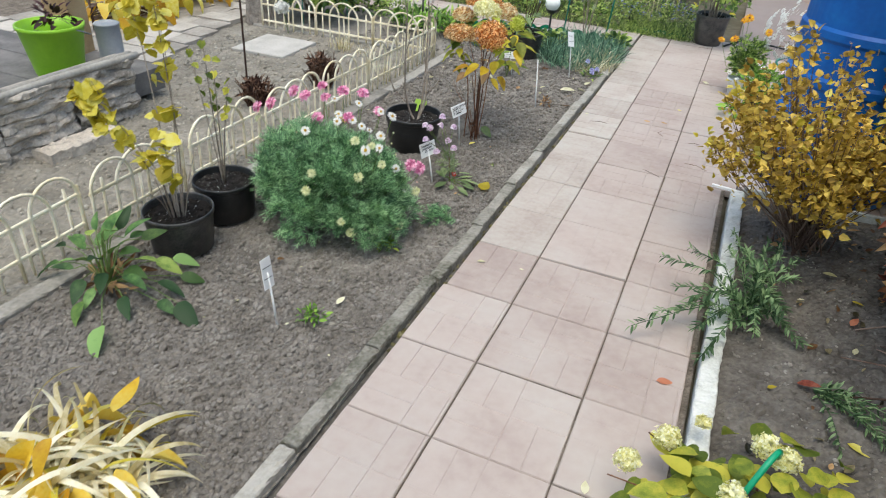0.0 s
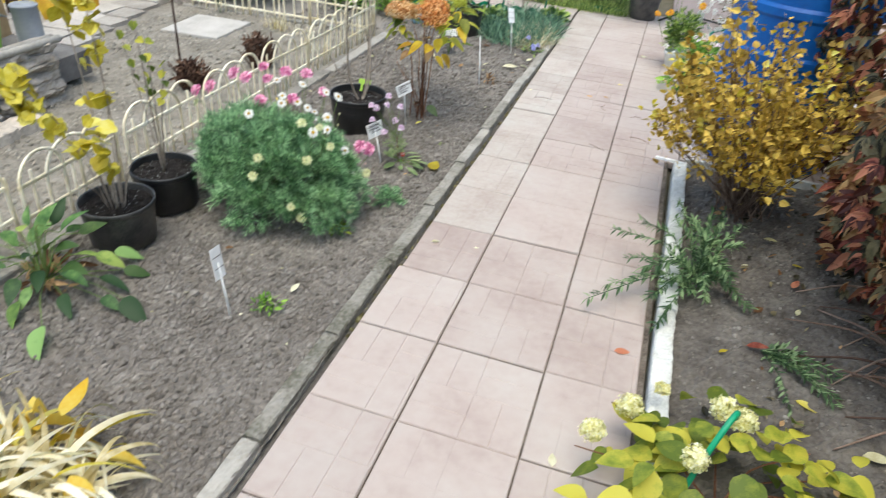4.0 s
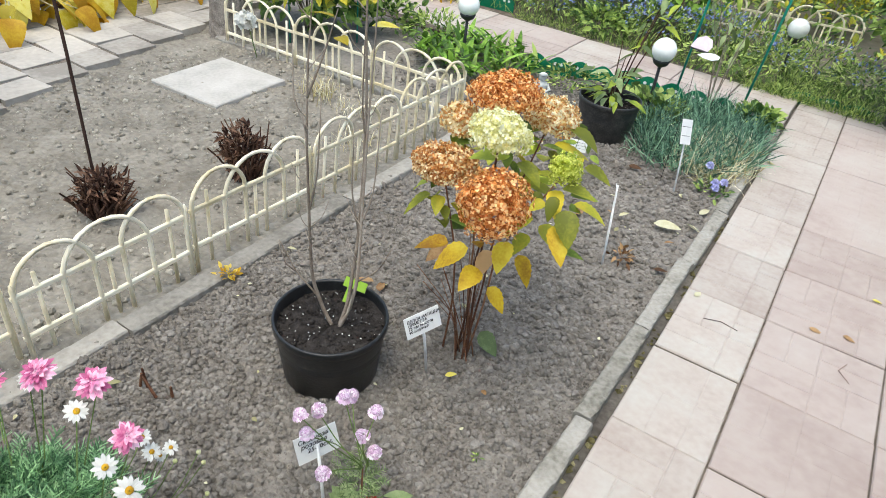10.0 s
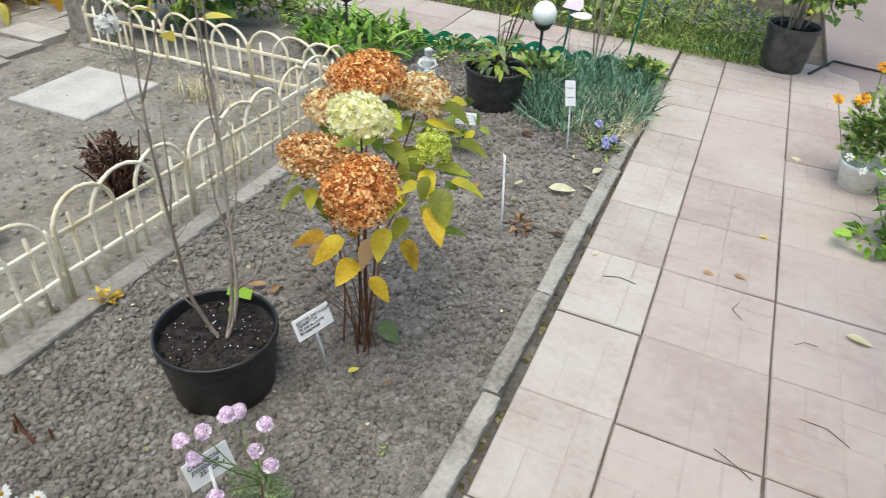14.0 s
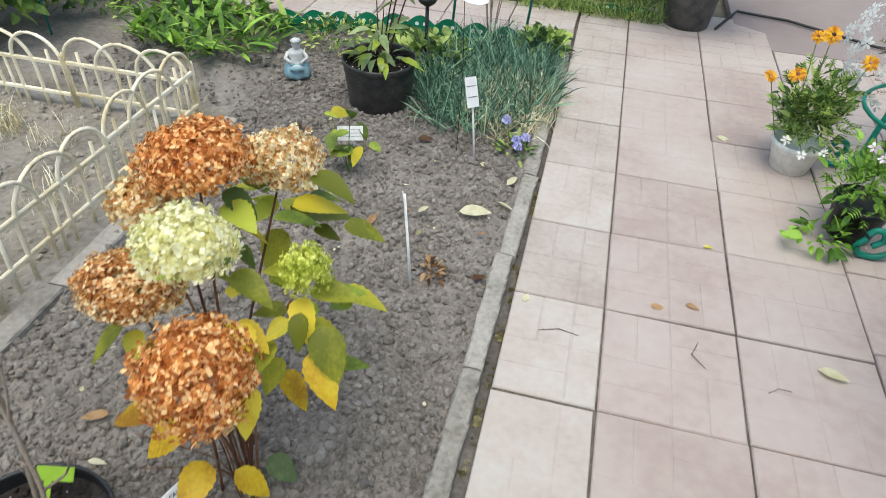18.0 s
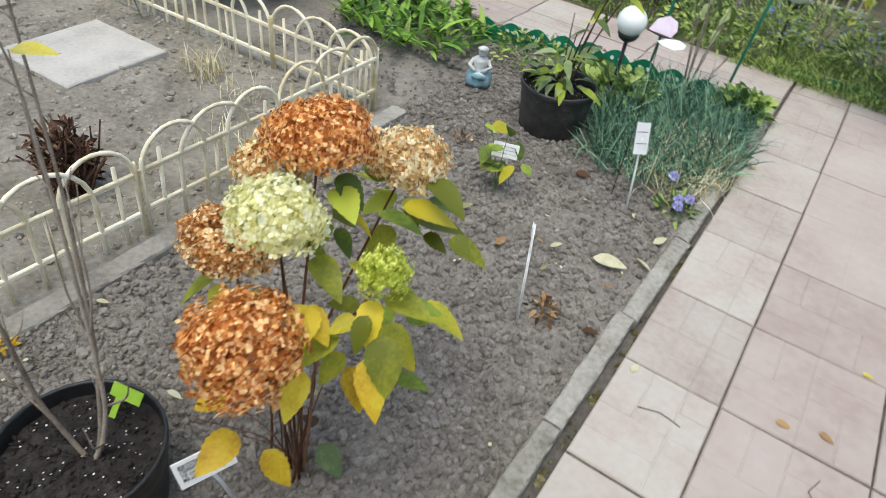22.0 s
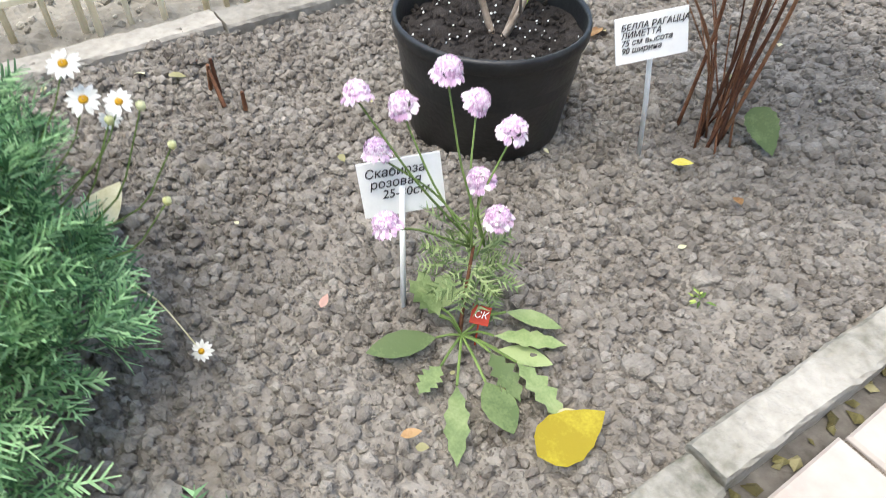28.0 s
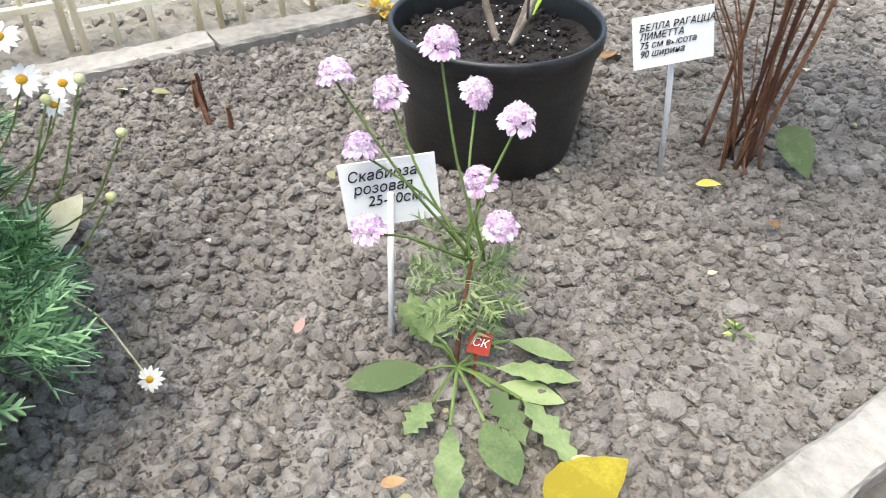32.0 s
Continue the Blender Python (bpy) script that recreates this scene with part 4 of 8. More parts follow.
for k in range(4):
    a = k * 1.6 + 0.4
    w = [(0, 0, -0.03), (0.03 * math.cos(a), 0.03 * math.sin(a), 0.25), (0.08 * math.cos(a), 0.07 * math.sin(a), 0.5 + 0.06 * k)]
    part("twig", stem(Mesh(), w, 0.004, 0.0015), BARK, shrub3, smooth=True)
    for t in np.linspace(0.35, 1, 5):
        ob = part("leaf", lmg, None, shrub3)
        q = np.array(w[1]) * (1 - t) + np.array(w[2]) * t
        ob.matrix_basis = pose(*q, rr.uniform(-40, 40), rr.uniform(-10, 50), rr.uniform(0, 360)) @ Matrix.Scale(0.7, 4)

# ---- hydrangea with rust and cream heads ----
hyd = thing("hydrangea", (-0.78, 0.34, 0), "hydrangea with rust, tan and lime flower heads", "hydrangea")


def floret(rng, s):
    v, f = [], []
    for k in range(4):
        a = k * math.pi / 2 + 0.2
        c, d = math.cos(a), math.sin(a)
        lift = rng.uniform(-0.15, 0.6) * s
        b = len(v)
        v += [(0, 0, 0), (s * (0.6 * c - 0.45 * d), s * (0.6 * d + 0.45 * c), lift * 0.6), (s * c, s * d, lift), (s * (0.6 * c + 0.45 * d), s * (0.6 * d - 0.45 * c), lift * 0.6)]
        f.append((b, b + 3, b + 2, b + 1))
    return np.array(v), f


def flower_head(n, radii, s, seed, low=-0.75):
    r = np.random.default_rng(seed)
    m = Mesh()
    p, d = blob(int(n * 1.7), (0, 0, 0), radii, 0.55, low, r, 7, 0.14)
    rot = frames_of(np.cross(d, r.normal(size=d.shape)), d + r.normal(0, 0.5, d.shape), None, r)
    scatter(m, [floret(r, 1.0) for _ in range(5)], p, rot, s * r.uniform(0.7, 1.2, len(p)), r)
    return m


heads = [((-0.660, 0.140, 0.695), (0.092, 0.092, 0.082), F_RUST, 900, 0.0088), ((-0.853, 0.513, 0.80), (0.106, 0.102, 0.062), F_RUST, 900, 0.0092),
         ((-0.777, 0.688, 0.70), (0.088, 0.088, 0.066), F_TAN, 660, 0.009), ((-0.750, 0.303, 0.79), (0.08, 0.078, 0.06), F_CREAM, 520, 0.0092),
         ((-0.588, 0.368, 0.725), (0.046, 0.046, 0.046), F_LIME, 330, 0.0062), ((-0.918, 0.332, 0.622), (0.10, 0.09, 0.062), F_APRICOT, 760, 0.009),
         ((-0.955, 0.475, 0.70), (0.07, 0.065, 0.05), F_TAN, 380, 0.0105)]
for k, (c, rad, mt, n, s) in enumerate(heads):
    c = np.array(c) - (-0.78, 0.34, 0)
    ob = part("flower_head", flower_head(n, rad, s, 90 + k, -0.75 if k in (0, 4) else -0.4), mt, hyd, {F_RUST: "rust brown dried flower head", F_APRICOT: "pale rust dried flower head", F_TAN: "tan dried flower head", F_CREAM: "cream green flower head", F_LIME: "small lime flower head"}[mt])
    ob.matrix_basis = pose(*c)
    b = np.array((RNG.normal(0, 0.024), RNG.normal(0, 0.024), -0.02))
    mid = b * 0.5 + c * 0.5 + np.array((0, 0, 0.02)) - c * np.array((0.25, 0.25, 0))
    part("stem", stem(Mesh(), [b, mid * (0.8, 0.8, 0.6), mid + (0, 0, 0.05), c * (0.95, 0.95, 1) - (0, 0, 0.03)], 0.0036, 0.0024), REDSTEM, hyd, smooth=True)
rr = np.random.default_rng(33)
for k in range(15):
    a = rr.uniform(0, 6.28)
    l = rr.uniform(0.1, 0.5)
    sp = rr.uniform(0.02, 0.24)
    part("stem", stem(Mesh(), [(rr.normal(0, 0.024), rr.normal(0, 0.024), -0.02), (sp * 0.3 * math.cos(a), sp * 0.3 * math.sin(a), l * 0.5), (sp * math.cos(a), sp * math.sin(a), l)], 0.0023, 0.001, 5), REDSTEM, hyd, smooth=True)
BIGLEAF = [leaf_shape(0.118, 0.074, 13, 0.24, 0.2, 0.9, 0.05), leaf_shape(0.112, 0.06, 13, 0.36, 0.3, 0.9, 0.05), leaf_shape(0.092, 0.056, 13, 0.5, 0.12, 0.9, 0.05)]
hl = {(k, mt.name): Mesh().add(*s).data("hydrangea_leaf", mt, True) for k, s in enumerate(BIGLEAF) for mt in (L_HYD, L_HYDG, L_HYDY, L_BROWN, L_SCAB)}
for x, y, z, a, tilt, k, mt in ((-0.80, 0.50, 0.72, -30, 12, 0, L_HYDG), (-0.72, 0.52, 0.69, 20, 15, 0, L_HYDG), (-0.86, 0.46, 0.70, 190, 15, 0, L_HYDG), (-0.74, 0.36, 0.71, 210, 10, 0, L_HYDG), (-0.70, 0.33, 0.72, -20, 18, 1, L_HYD),
        (-0.72, 0.60, 0.66, 30, 20, 0, L_HYD), (-0.70, 0.66, 0.70, -15, 10, 1, L_HYD), (-0.80, 0.62, 0.67, 120, 15, 0, L_HYDG), (-0.60, 0.36, 0.665, -60, 40, 1, L_HYDY), (-0.585, 0.37, 0.67, 10, 10, 2, L_HYD), (-0.63, 0.40, 0.67, 170, 20, 2, L_HYD),
        (-0.56, 0.31, 0.60, -50, 55, 1, L_HYDY), (-0.63, 0.31, 0.60, 250, 30, 1, L_HYD), (-0.69, 0.30, 0.64, -60, 35, 2, L_HYDY), (-0.66, 0.26, 0.53, -80, 60, 0, L_HYDY), (-0.73, 0.18, 0.52, 220, 60, 0, L_HYDY), (-0.80, 0.20, 0.49, 200, 25, 1, L_HYDY), (-0.58, 0.47, 0.58, 5, 10, 1, L_HYD),
        (-0.92, 0.42, 0.54, 170, 30, 0, L_HYD), (-0.64, 0.34, 0.52, -100, 60, 2, L_HYD), (-0.70, 0.44, 0.60, 60, 30, 0, L_HYD), (-0.76, 0.40, 0.58, 90, 30, 1, L_HYD), (-0.94, 0.56, 0.58, 140, 30, 1, L_HYD), (-0.98, 0.58, 0.57, 250, 30, 2, L_HYD),
        (-0.66, 0.46, 0.48, 0, 50, 0, L_HYD), (-0.72, 0.30, 0.45, 270, 60, 1, L_BROWN), (-0.84, 0.28, 0.42, 230, 60, 2, L_BROWN), (-0.68, 0.40, 0.40, -30, 60, 1, L_HYDY), (-0.62, 0.62, 0.62, 10, 25, 1, L_HYD), (-0.86, 0.70, 0.60, 150, 30, 0, L_HYD)):
    ob = part("leaf", hl[(k, mt.name)], None, hyd, "yellow autumn leaf" if mt is L_HYDY else "")
    ob.matrix_basis = pose(x + 0.78, y - 0.34, z, rr.uniform(-16, 16), tilt * 0.6 - 6, a) @ Matrix.Scale(rr.uniform(0.74, 1.0), 4)
for k, (c, rad, mt, n, s) in enumerate(heads):
    for q in range(9 if c[1] > 0.32 else 3):
        a = q * 137.5 + rr.uniform(-25, 25)
        d = rr.uniform(0.02, 0.06)
        drop = rad[2] + (rr.uniform(0.0, 0.09) if q % 3 else rr.uniform(0.08, 0.2))
        lf = (L_HYDG, L_HYD, L_HYDG, L_HYDG, L_HYD)[rr.integers(0, 5)] if c[1] > 0.32 else (L_HYD, L_HYDY, L_HYDY, L_HYD)[rr.integers(0, 4)]
        ob = part("leaf", hl[(int(rr.integers(0, 3)), lf.name)], None, hyd, "yellow autumn leaf" if lf is L_HYDY else "")
        ob.matrix_basis = pose(c[0] + 0.78 + d * math.cos(radians(a)), c[1] - 0.34 + d * math.sin(radians(a)), c[2] - drop, rr.uniform(-20, 20), rr.uniform(-10, 42), a) @ Matrix.Scale(rr.uniform(0.5, 0.95), 4)
for x, y, z, a, tilt in ((-0.755, 0.40, 0.06, -15, 25), (-0.80, 0.42, 0.06, 150, 20)):
    ob = part("leaf", hl[(0 if tilt == 25 else 2, L_SCAB.name if tilt == 25 else L_BROWN.name)], None, hyd)
    ob.matrix_basis = pose(x + 0.78, y - 0.34, z, 20, tilt, a) @ Matrix.Scale(0.78, 4)

# ---- plant labels ----
def words(body, size, parent, m, align="LEFT"):
    c = bpy.data.curves.new("writing", "FONT")
    c.body, c.size, c.align_x, c.extrude = body, size, align, 0.0004
    c.space_line, c.shear, c.offset = 0.9, 0.22, 0.0
    t = new("writing_source", c)
    dg = bpy.context.evaluated_depsgraph_get()
    me = bpy.data.meshes.new_from_object(t.evaluated_get(dg))
    bpy.data.objects.remove(t)
    me.materials.clear()
    me.materials.append(INK)
    ob = part("writing", me, None, parent, "black handwritten marker lettering")
    ob.matrix_basis = m
    return ob


def bars(parent, w, h, rows, m, rng):
    """Lines of unreadable writing."""
    q = Mesh()
    for r in range(rows):
        x, z = -w * 0.42, h * (0.36 - 0.72 * (r + 0.5) / rows + 0.02)
        while x < w * 0.36:
            l = w * rng.uniform(0.05, 0.12)
            box(q, x, min(x + l, w * 0.42), -0.0006, 0.0, z - h * 0.011, z + h * 0.011, 0.0001)
            x += l + w * 0.03
    ob = part("writing", q, INK, parent, "bars of unreadable black writing")
    ob.matrix_basis = m


def plant_label(base, top, w, h, yaw, tilt, lean, label, text=None, size=0.018, rows=3, seed=1):
    """A white card on a white stick; the card faces -y before it is turned."""
    e = thing("plant_label", base, label, "plant label", "white plant labels")
    tp = np.array(top) - base
    stick = Mesh()
    tube(stick, [(0, 0, -0.03), tuple(tp * 0.5), tuple(tp)], 0.0042, 6)
    part("stick", stick, WHITE, e, smooth=True)
    m = pose(*tp, tilt, lean, yaw)
    q = Mesh()
    box(q, -w / 2, w / 2, 0.0, 0.0022, -h / 2, h / 2, 0.0008)
    c = part("card", q, WHITE, e)
    c.matrix_basis = m
    if text:
        words(text, size, e, m @ pose(-w * 0.43, -0.0012, h * 0.22, 90, 0, 0))
    else:
        bars(e, w, h, rows, m @ pose(0, -0.0008, 0), np.random.default_rng(seed))
    return e


plant_label((-0.755, -0.337, 0), (-0.808, -0.302, 0.163), 0.108, 0.078, 66, -15, -5, "white label card on a stick beside the scabious", "Скабиоза\n розовая\n    25-30см.", 0.017)
plant_label((-0.823, 0.207, 0), (-0.816, 0.140, 0.243), 0.112, 0.068, 66, -16, -8, "white label card on a stick beside the hydrangea", "БЕЛЛА РАГАЦЦА\nЛИМЕТТА\n75 см высота\n90 ширина", 0.0125)
plant_label((-0.761, -1.758, 0), (-0.80, -1.74, 0.213), 0.064, 0.118, 94, -12, 10, "small white label leaning in the bare soil", rows=2, seed=4)
plant_label((-0.563, 1.888, 0), (-0.60, 1.90, 0.305), 0.068, 0.112, 60, -24, 12, "tall white label on a stick by the blue grass", rows=2, seed=5)
plant_label((-1.0, 1.74, 0), (-1.02, 1.70, 0.16), 0.098, 0.055, 30, -20, 6, "white label card behind a small green plant", rows=3, seed=6)
plant_label((-3.1, 4.5, 0), (-3.1, 4.48, 0.2), 0.12, 0.09, 20, -15, 4, "small white label by the bronze conifer", rows=3, seed=7)
q = thing("plant_label", (-0.613, 1.128, 0), "narrow white label stake seen edge-on in soil", "plant label", "white plant labels")
part("stick", tube(Mesh(), [(0, 0, -0.03), (-0.02, 0.025, 0.15), (-0.041, 0.054, 0.31)], [0.0045, 0.0045, 0.004], 6), WHITE, q, smooth=True)
cm = Mesh()
box(cm, -0.016, 0.016, 0.0, 0.002, -0.045, 0.045, 0.0008)
card = part("card", cm, WHITE, q)
card.matrix_basis = pose(-0.036, 0.046, 0.27, -8, 4, 108)

# ---- scabious ----
scab = thing("scabious", (-0.69, -0.285, 0), "lilac scabious with a rosette of green leaves", "scabious")


def scab_head(r, seed, material=F_LILAC):
    rg = np.random.default_rng(seed)
    m = Mesh()
    p, d = blob(150, (0, 0, r * 0.1), (r * 0.72, r * 0.72, r * 0.62), 0.9, -0.1, rg, 3, 0.05)
    scatter(m, [floret(rg, 1.0) for _ in range(3)], p, frames_of(np.cross(d, rg.normal(size=d.shape)), d, None, rg), r * 0.2 * rg.uniform(0.7, 1.2, len(p)), rg)
    n = 34
    a = np.arange(n) * 2 * math.pi / n + rg.normal(0, 0.1, n)
    w = np.stack([np.cos(a), np.sin(a), rg.uniform(-0.6, -0.05, n)], -1)
    scatter(m, [leaf_shape(0.52, 0.34, 4, 0.2, 0.4, 1.7)], w * (r * 0.52, r * 0.52, r * 0.2), frames_of(w, rng=rg), np.full(n, r), rg)
    return m.data("scabious_head", material)


SH = [scab_head(0.0205, s) for s in (1, 2, 3)]
joint_p = np.array((-0.695, -0.268, 0.13))
for k, (x, y, z) in enumerate(((-0.743, -0.282, 0.357), (-0.778, -0.212, 0.276), (-0.698, -0.222, 0.286), (-0.806, -0.357, 0.32), (-0.681, -0.245, 0.178), (-0.804, -0.302, 0.288), (-0.81, -0.335, 0.232), (-0.728, -0.372, 0.195), (-0.715, -0.25, 0.214))):
    p, b = np.array((x, y, z)), np.array((-0.69, -0.285, 0))
    ob = part("flower_head", SH[k % 3], None, scab, "lilac pincushion flower head")
    ob.matrix_basis = pose(*(p - b), RNG.normal(0, 14), RNG.normal(0, 14), RNG.uniform(0, 360))
    j = joint_p - b + RNG.normal(0, 0.006, 3)
    part("stem", stem(Mesh(), [j, (j + p - b) / 2 + RNG.normal(0, 0.006, 3), p - b - (0, 0, 0.008)], 0.0017, 0.0013, 5), GREENSTEM, scab, smooth=True)
part("main_stem", stem(Mesh(), [(0.025, -0.02, -0.01), (0.012, -0.006, 0.06), tuple(joint_p - (-0.69, -0.285, 0))], 0.0032, 0.002), REDSTEM, scab, smooth=True)
part("fine_leaves", bush_leaves(70, (-0.005, 0.015, 0.09), (0.05, 0.05, 0.07), [feather_shape(0.045, 4, 0.002)], 1.0, 0.1, -1, 0.2), L_SCAB, scab)
TOOTH = [leaf_shape(0.1, 0.034, 9, 0.15, 0.06, 1.35, 0.16), leaf_shape(0.1, 0.042, 8, 0.15, 0.05, 1.35, 0.03), leaf_shape(0.1, 0.038, 9, 0.2, 0.1, 1.3, 0.3)]
tl = [Mesh().add(*s).data("scabious_leaf", L_SCAB, True) for s in TOOTH]
for x0, y0, x1, y1, w, z, tilt, k in ((-0.675, -0.335, -0.705, -0.425, 0.95, 0.012, -2, 1), (-0.63, -0.275, -0.57, -0.20, 0.85, 0.022, 2, 0), (-0.615, -0.28, -0.56, -0.23, 0.8, 0.012, 2, 1), (-0.645, -0.245, -0.59, -0.19, 0.7, 0.035, 8, 1), (-0.615, -0.292, -0.54, -0.30, 0.8, 0.016, 3, 2), (-0.585, -0.272, -0.49, -0.27, 0.85, 0.014, 2, 2), (-0.585, -0.322, -0.51, -0.335, 1.1, 0.012, 1, 1),
        (-0.60, -0.355, -0.515, -0.415, 0.85, 0.012, 1, 0), (-0.635, -0.355, -0.618, -0.40, 0.7, 0.012, 0, 2), (-0.69, -0.32, -0.76, -0.31, 0.8, 0.03, -25, 0), (-0.70, -0.31, -0.735, -0.275, 1.2, 0.03, -62, 0), (-0.695, -0.315, -0.755, -0.335, 0.8, 0.025, -35, 2)):
    ob = part("leaf", tl[k], None, scab)
    l = math.hypot(x1 - x0, y1 - y0) * 10
    ob.matrix_basis = pose(x0 + 0.69, y0 + 0.285, z, RNG.normal(0, 9), tilt, math.degrees(math.atan2(y1 - y0, x1 - x0))) @ Matrix.Diagonal((l, w, l, 1))
    if l < 1.3:
        part("leaf_stalk", stem(Mesh(), [(0.03, -0.02, 0.012), ((x0 + 0.72) * 0.5, (y0 + 0.265) * 0.5, z + 0.004), (x0 + 0.69, y0 + 0.285, z)], 0.002, 0.0018, 5), GREENSTEM, scab)
m = Mesh()
box(m, -0.0125, 0.0125, -0.001, 0.001, -0.0125, 0.0125, 0.0006)
tube(m, [(0.0, 0.002, -0.01), (0.004, 0.02, -0.04)], 0.0014, 5)
tag = thing("red_tag", (-0.655, -0.28, 0.042), "small red tag with white lettering among the leaves", "plant tag", turn=48)
part("tag_card", m, REDTAG, tag).matrix_basis = pose(0, 0, 0, -50, 10, 0)
wm = words("СК", 0.013, tag, pose(-0.009, -0.004, 0.0, 40, 8, 0))
wm.data.materials.clear()
wm.data.materials.append(WHITE)

# ---- daisy bush ----
daisy = thing("daisy_bush", (-0.98, -0.9, 0), "feathery green marguerite bush with pink and white flowers", "daisy bush")
rr = np.random.default_rng(41)


def cut_leaf(length, pairs, w, seed):
    """A finely cut leaf: a rib with narrow blunt lobes that fork once."""
    rg = np.random.default_rng(seed)
    v, f = [], []

    def strip(a, b, wa, wb):
        a, b = np.array(a, float), np.array(b, float)
        q = np.cross(b - a, (0, 0, 1))
        q /= np.linalg.norm(q) + 1e-9
        k = len(v)
        v.extend([a - q * wa, a + q * wa, b + q * wb, b - q * wb])
        f.append((k, k + 1, k + 2, k + 3))

    bend = lambda t: (length * t, 0.0, 0.05 * length * math.sin(3 * t) - 0.12 * length * t * t)
    for t in (0.0, 0.5):
        strip(bend(t), bend(t + 0.5), w * (1 - t * 0.5), w * (0.75 - t))
    for k in range(pairs):
        t = 0.3 + 0.62 * k / pairs
        q = length * (0.36 - 0.2 * t) * rg.uniform(0.8, 1.2)
        for sgn in (-1, 1):
            a = np.array(bend(t + rg.uniform(-0.02, 0.02)))
            b = a + np.array((q * 0.85, sgn * q * 0.75, 0.14 * q))
            strip(a, b, w * 0.8, w * 0.45)
            if k < 2:
                c = a * 0.45 + b * 0.55
                strip(c, c + np.array((q * 0.15, sgn * q * 0.5, 0.1 * q)), w * 0.6, w * 0.35)
    return np.array(v), f


CUT = [cut_leaf(l * 1.2, n, 0.0023, k) for k, (l, n) in enumerate(((0.066, 4), (0.056, 4), (0.074, 5), (0.062, 3)))]
swell = rr.normal(size=(11, 3)) + np.array((0, 0, 0.5))
swell /= np.linalg.norm(swell, axis=1)[:, None]
foliage, tips_m = Mesh(), Mesh()
for k in range(330):
    d = rr.normal(size=3)
    d[2] = abs(d[2]) * 0.95 - 0.12
    d /= np.linalg.norm(d)
    reach = (0.70 + 0.34 * np.max(swell @ d).clip(0, 1) ** 3) * (rr.uniform(0.9, 1.06) if k % 3 else rr.uniform(0.55, 0.9))
    tip = np.array((-0.025, -0.085, 0.12)) + d * reach * np.array((0.39, 0.315, 0.385))
    tip[2] = max(tip[2], 0.02 + 0.03 * rr.random())
    base = np.array((rr.normal(-0.02, 0.04), rr.normal(-0.05, 0.04), -0.01))
    mid = base * 0.45 + tip * 0.55 + np.array((0, 0, -0.035 + 0.05 * (d[2] < 0.1)))
    way = np.array([base, mid, tip])
    part("branch", stem(Mesh(), way, 0.0032, 0.0012, 4), GREENSTEM, daisy) if k % 6 == 0 else None
    n = 17
    u = np.concatenate([rr.uniform(1.25, 1.9, n - 10), np.full(10, 1.93) + rr.normal(0, 0.03, 10)])
    pos = np.stack([np.interp(u, range(3), way[:, q]) for q in range(3)], -1)
    ax = (tip - mid) / np.linalg.norm(tip - mid)
    side = rr.normal(size=(n, 3))
    side -= (side @ ax)[:, None] * ax
    side /= np.linalg.norm(side, axis=1)[:, None]
    out = side * rr.uniform(0.7, 1.1, n)[:, None] + ax * np.where(u > 1.88, rr.uniform(0.5, 1.4, n), rr.uniform(0.3, 0.8, n))[:, None] + np.array((0, 0, 0.2))
    rot = frames_of(out, ax[None] * 0.8 + np.array((0.0, 0.0, 0.6)), 0.35, rr)
    scatter(tips_m if k % 4 == 0 else foliage, CUT, pos, rot, rr.uniform(0.7, 1.2, n) * np.where(u > 1.88, 0.85, 1.0), rr)
part("foliage", foliage, L_DAISY, daisy, kind="stuff")
part("young_foliage", tips_m, L_DAISY, daisy, "paler young leaf tips", kind="stuff")


def bloom(n, r, w, seed, double=0, cup=0.15):
    """Rays round a centre; double adds inner rows."""
    rg = np.random.default_rng(seed)
    m = Mesh()
    for row in range(1 + double):
        k = max(6, int(n * (1 - 0.22 * row)))
        a = np.arange(k) * 2 * math.pi / k + rg.normal(0, 0.08, k) + row * 0.3
        up = cup + 0.45 * row
        d = np.stack([np.cos(a), np.sin(a), np.full(k, up)], -1)
        scatter(m, [leaf_shape(1.0, w * 0.8, 4, 0.15, 0.25, 1.75)], d * r * 0.12 + np.array((0, 0, 0.002 * row)), frames_of(d, rng=rg), r * (1 - 0.2 * row) * rg.uniform(0.85, 1.08, k), rg)
    return m


def eye_disc(r):
    m = Mesh()
    return lathe(m, [(r, 0.0), (r * 0.95, r * 0.3), (r * 0.65, r * 0.55), (r * 0.2, r * 0.65), (0.001, r * 0.66)], 10)


BW = [bloom(13, 0.021, 0.5, s).data("daisy_rays", F_WHITE) for s in (1, 2)]
BP = [bloom(18, 0.022, 0.5, s, 4, 0.1).data("pink_rays", F_PINK) for s in (3, 4)]
BL = [bloom(14, 0.019, 0.4, s, 3, 0.3).data("lemon_rays", F_LEMON) for s in (5, 6)]
ED = eye_disc(0.0065).data("flower_disc", F_GOLD, True)
EDP = eye_disc(0.0065).data("flower_disc", F_PINK, True)


def put_bloom(parent, rays, disc_mesh, x, y, z, out, scale=1.0, label=""):
    o = Vector(out).normalized()
    q = o.to_track_quat("Z", "Y").to_matrix().to_4x4()
    ob = part("flower", rays, None, parent, label)
    ob.matrix_basis = Matrix.Translation((x, y, z)) @ q @ Matrix.Scale(scale, 4) @ pose(0, 0, 0, 0, 0, RNG.uniform(0, 360))
    if disc_mesh:
        d = part("disc", disc_mesh, None, ob)
        d.matrix_basis = pose(0, 0, 0.001)


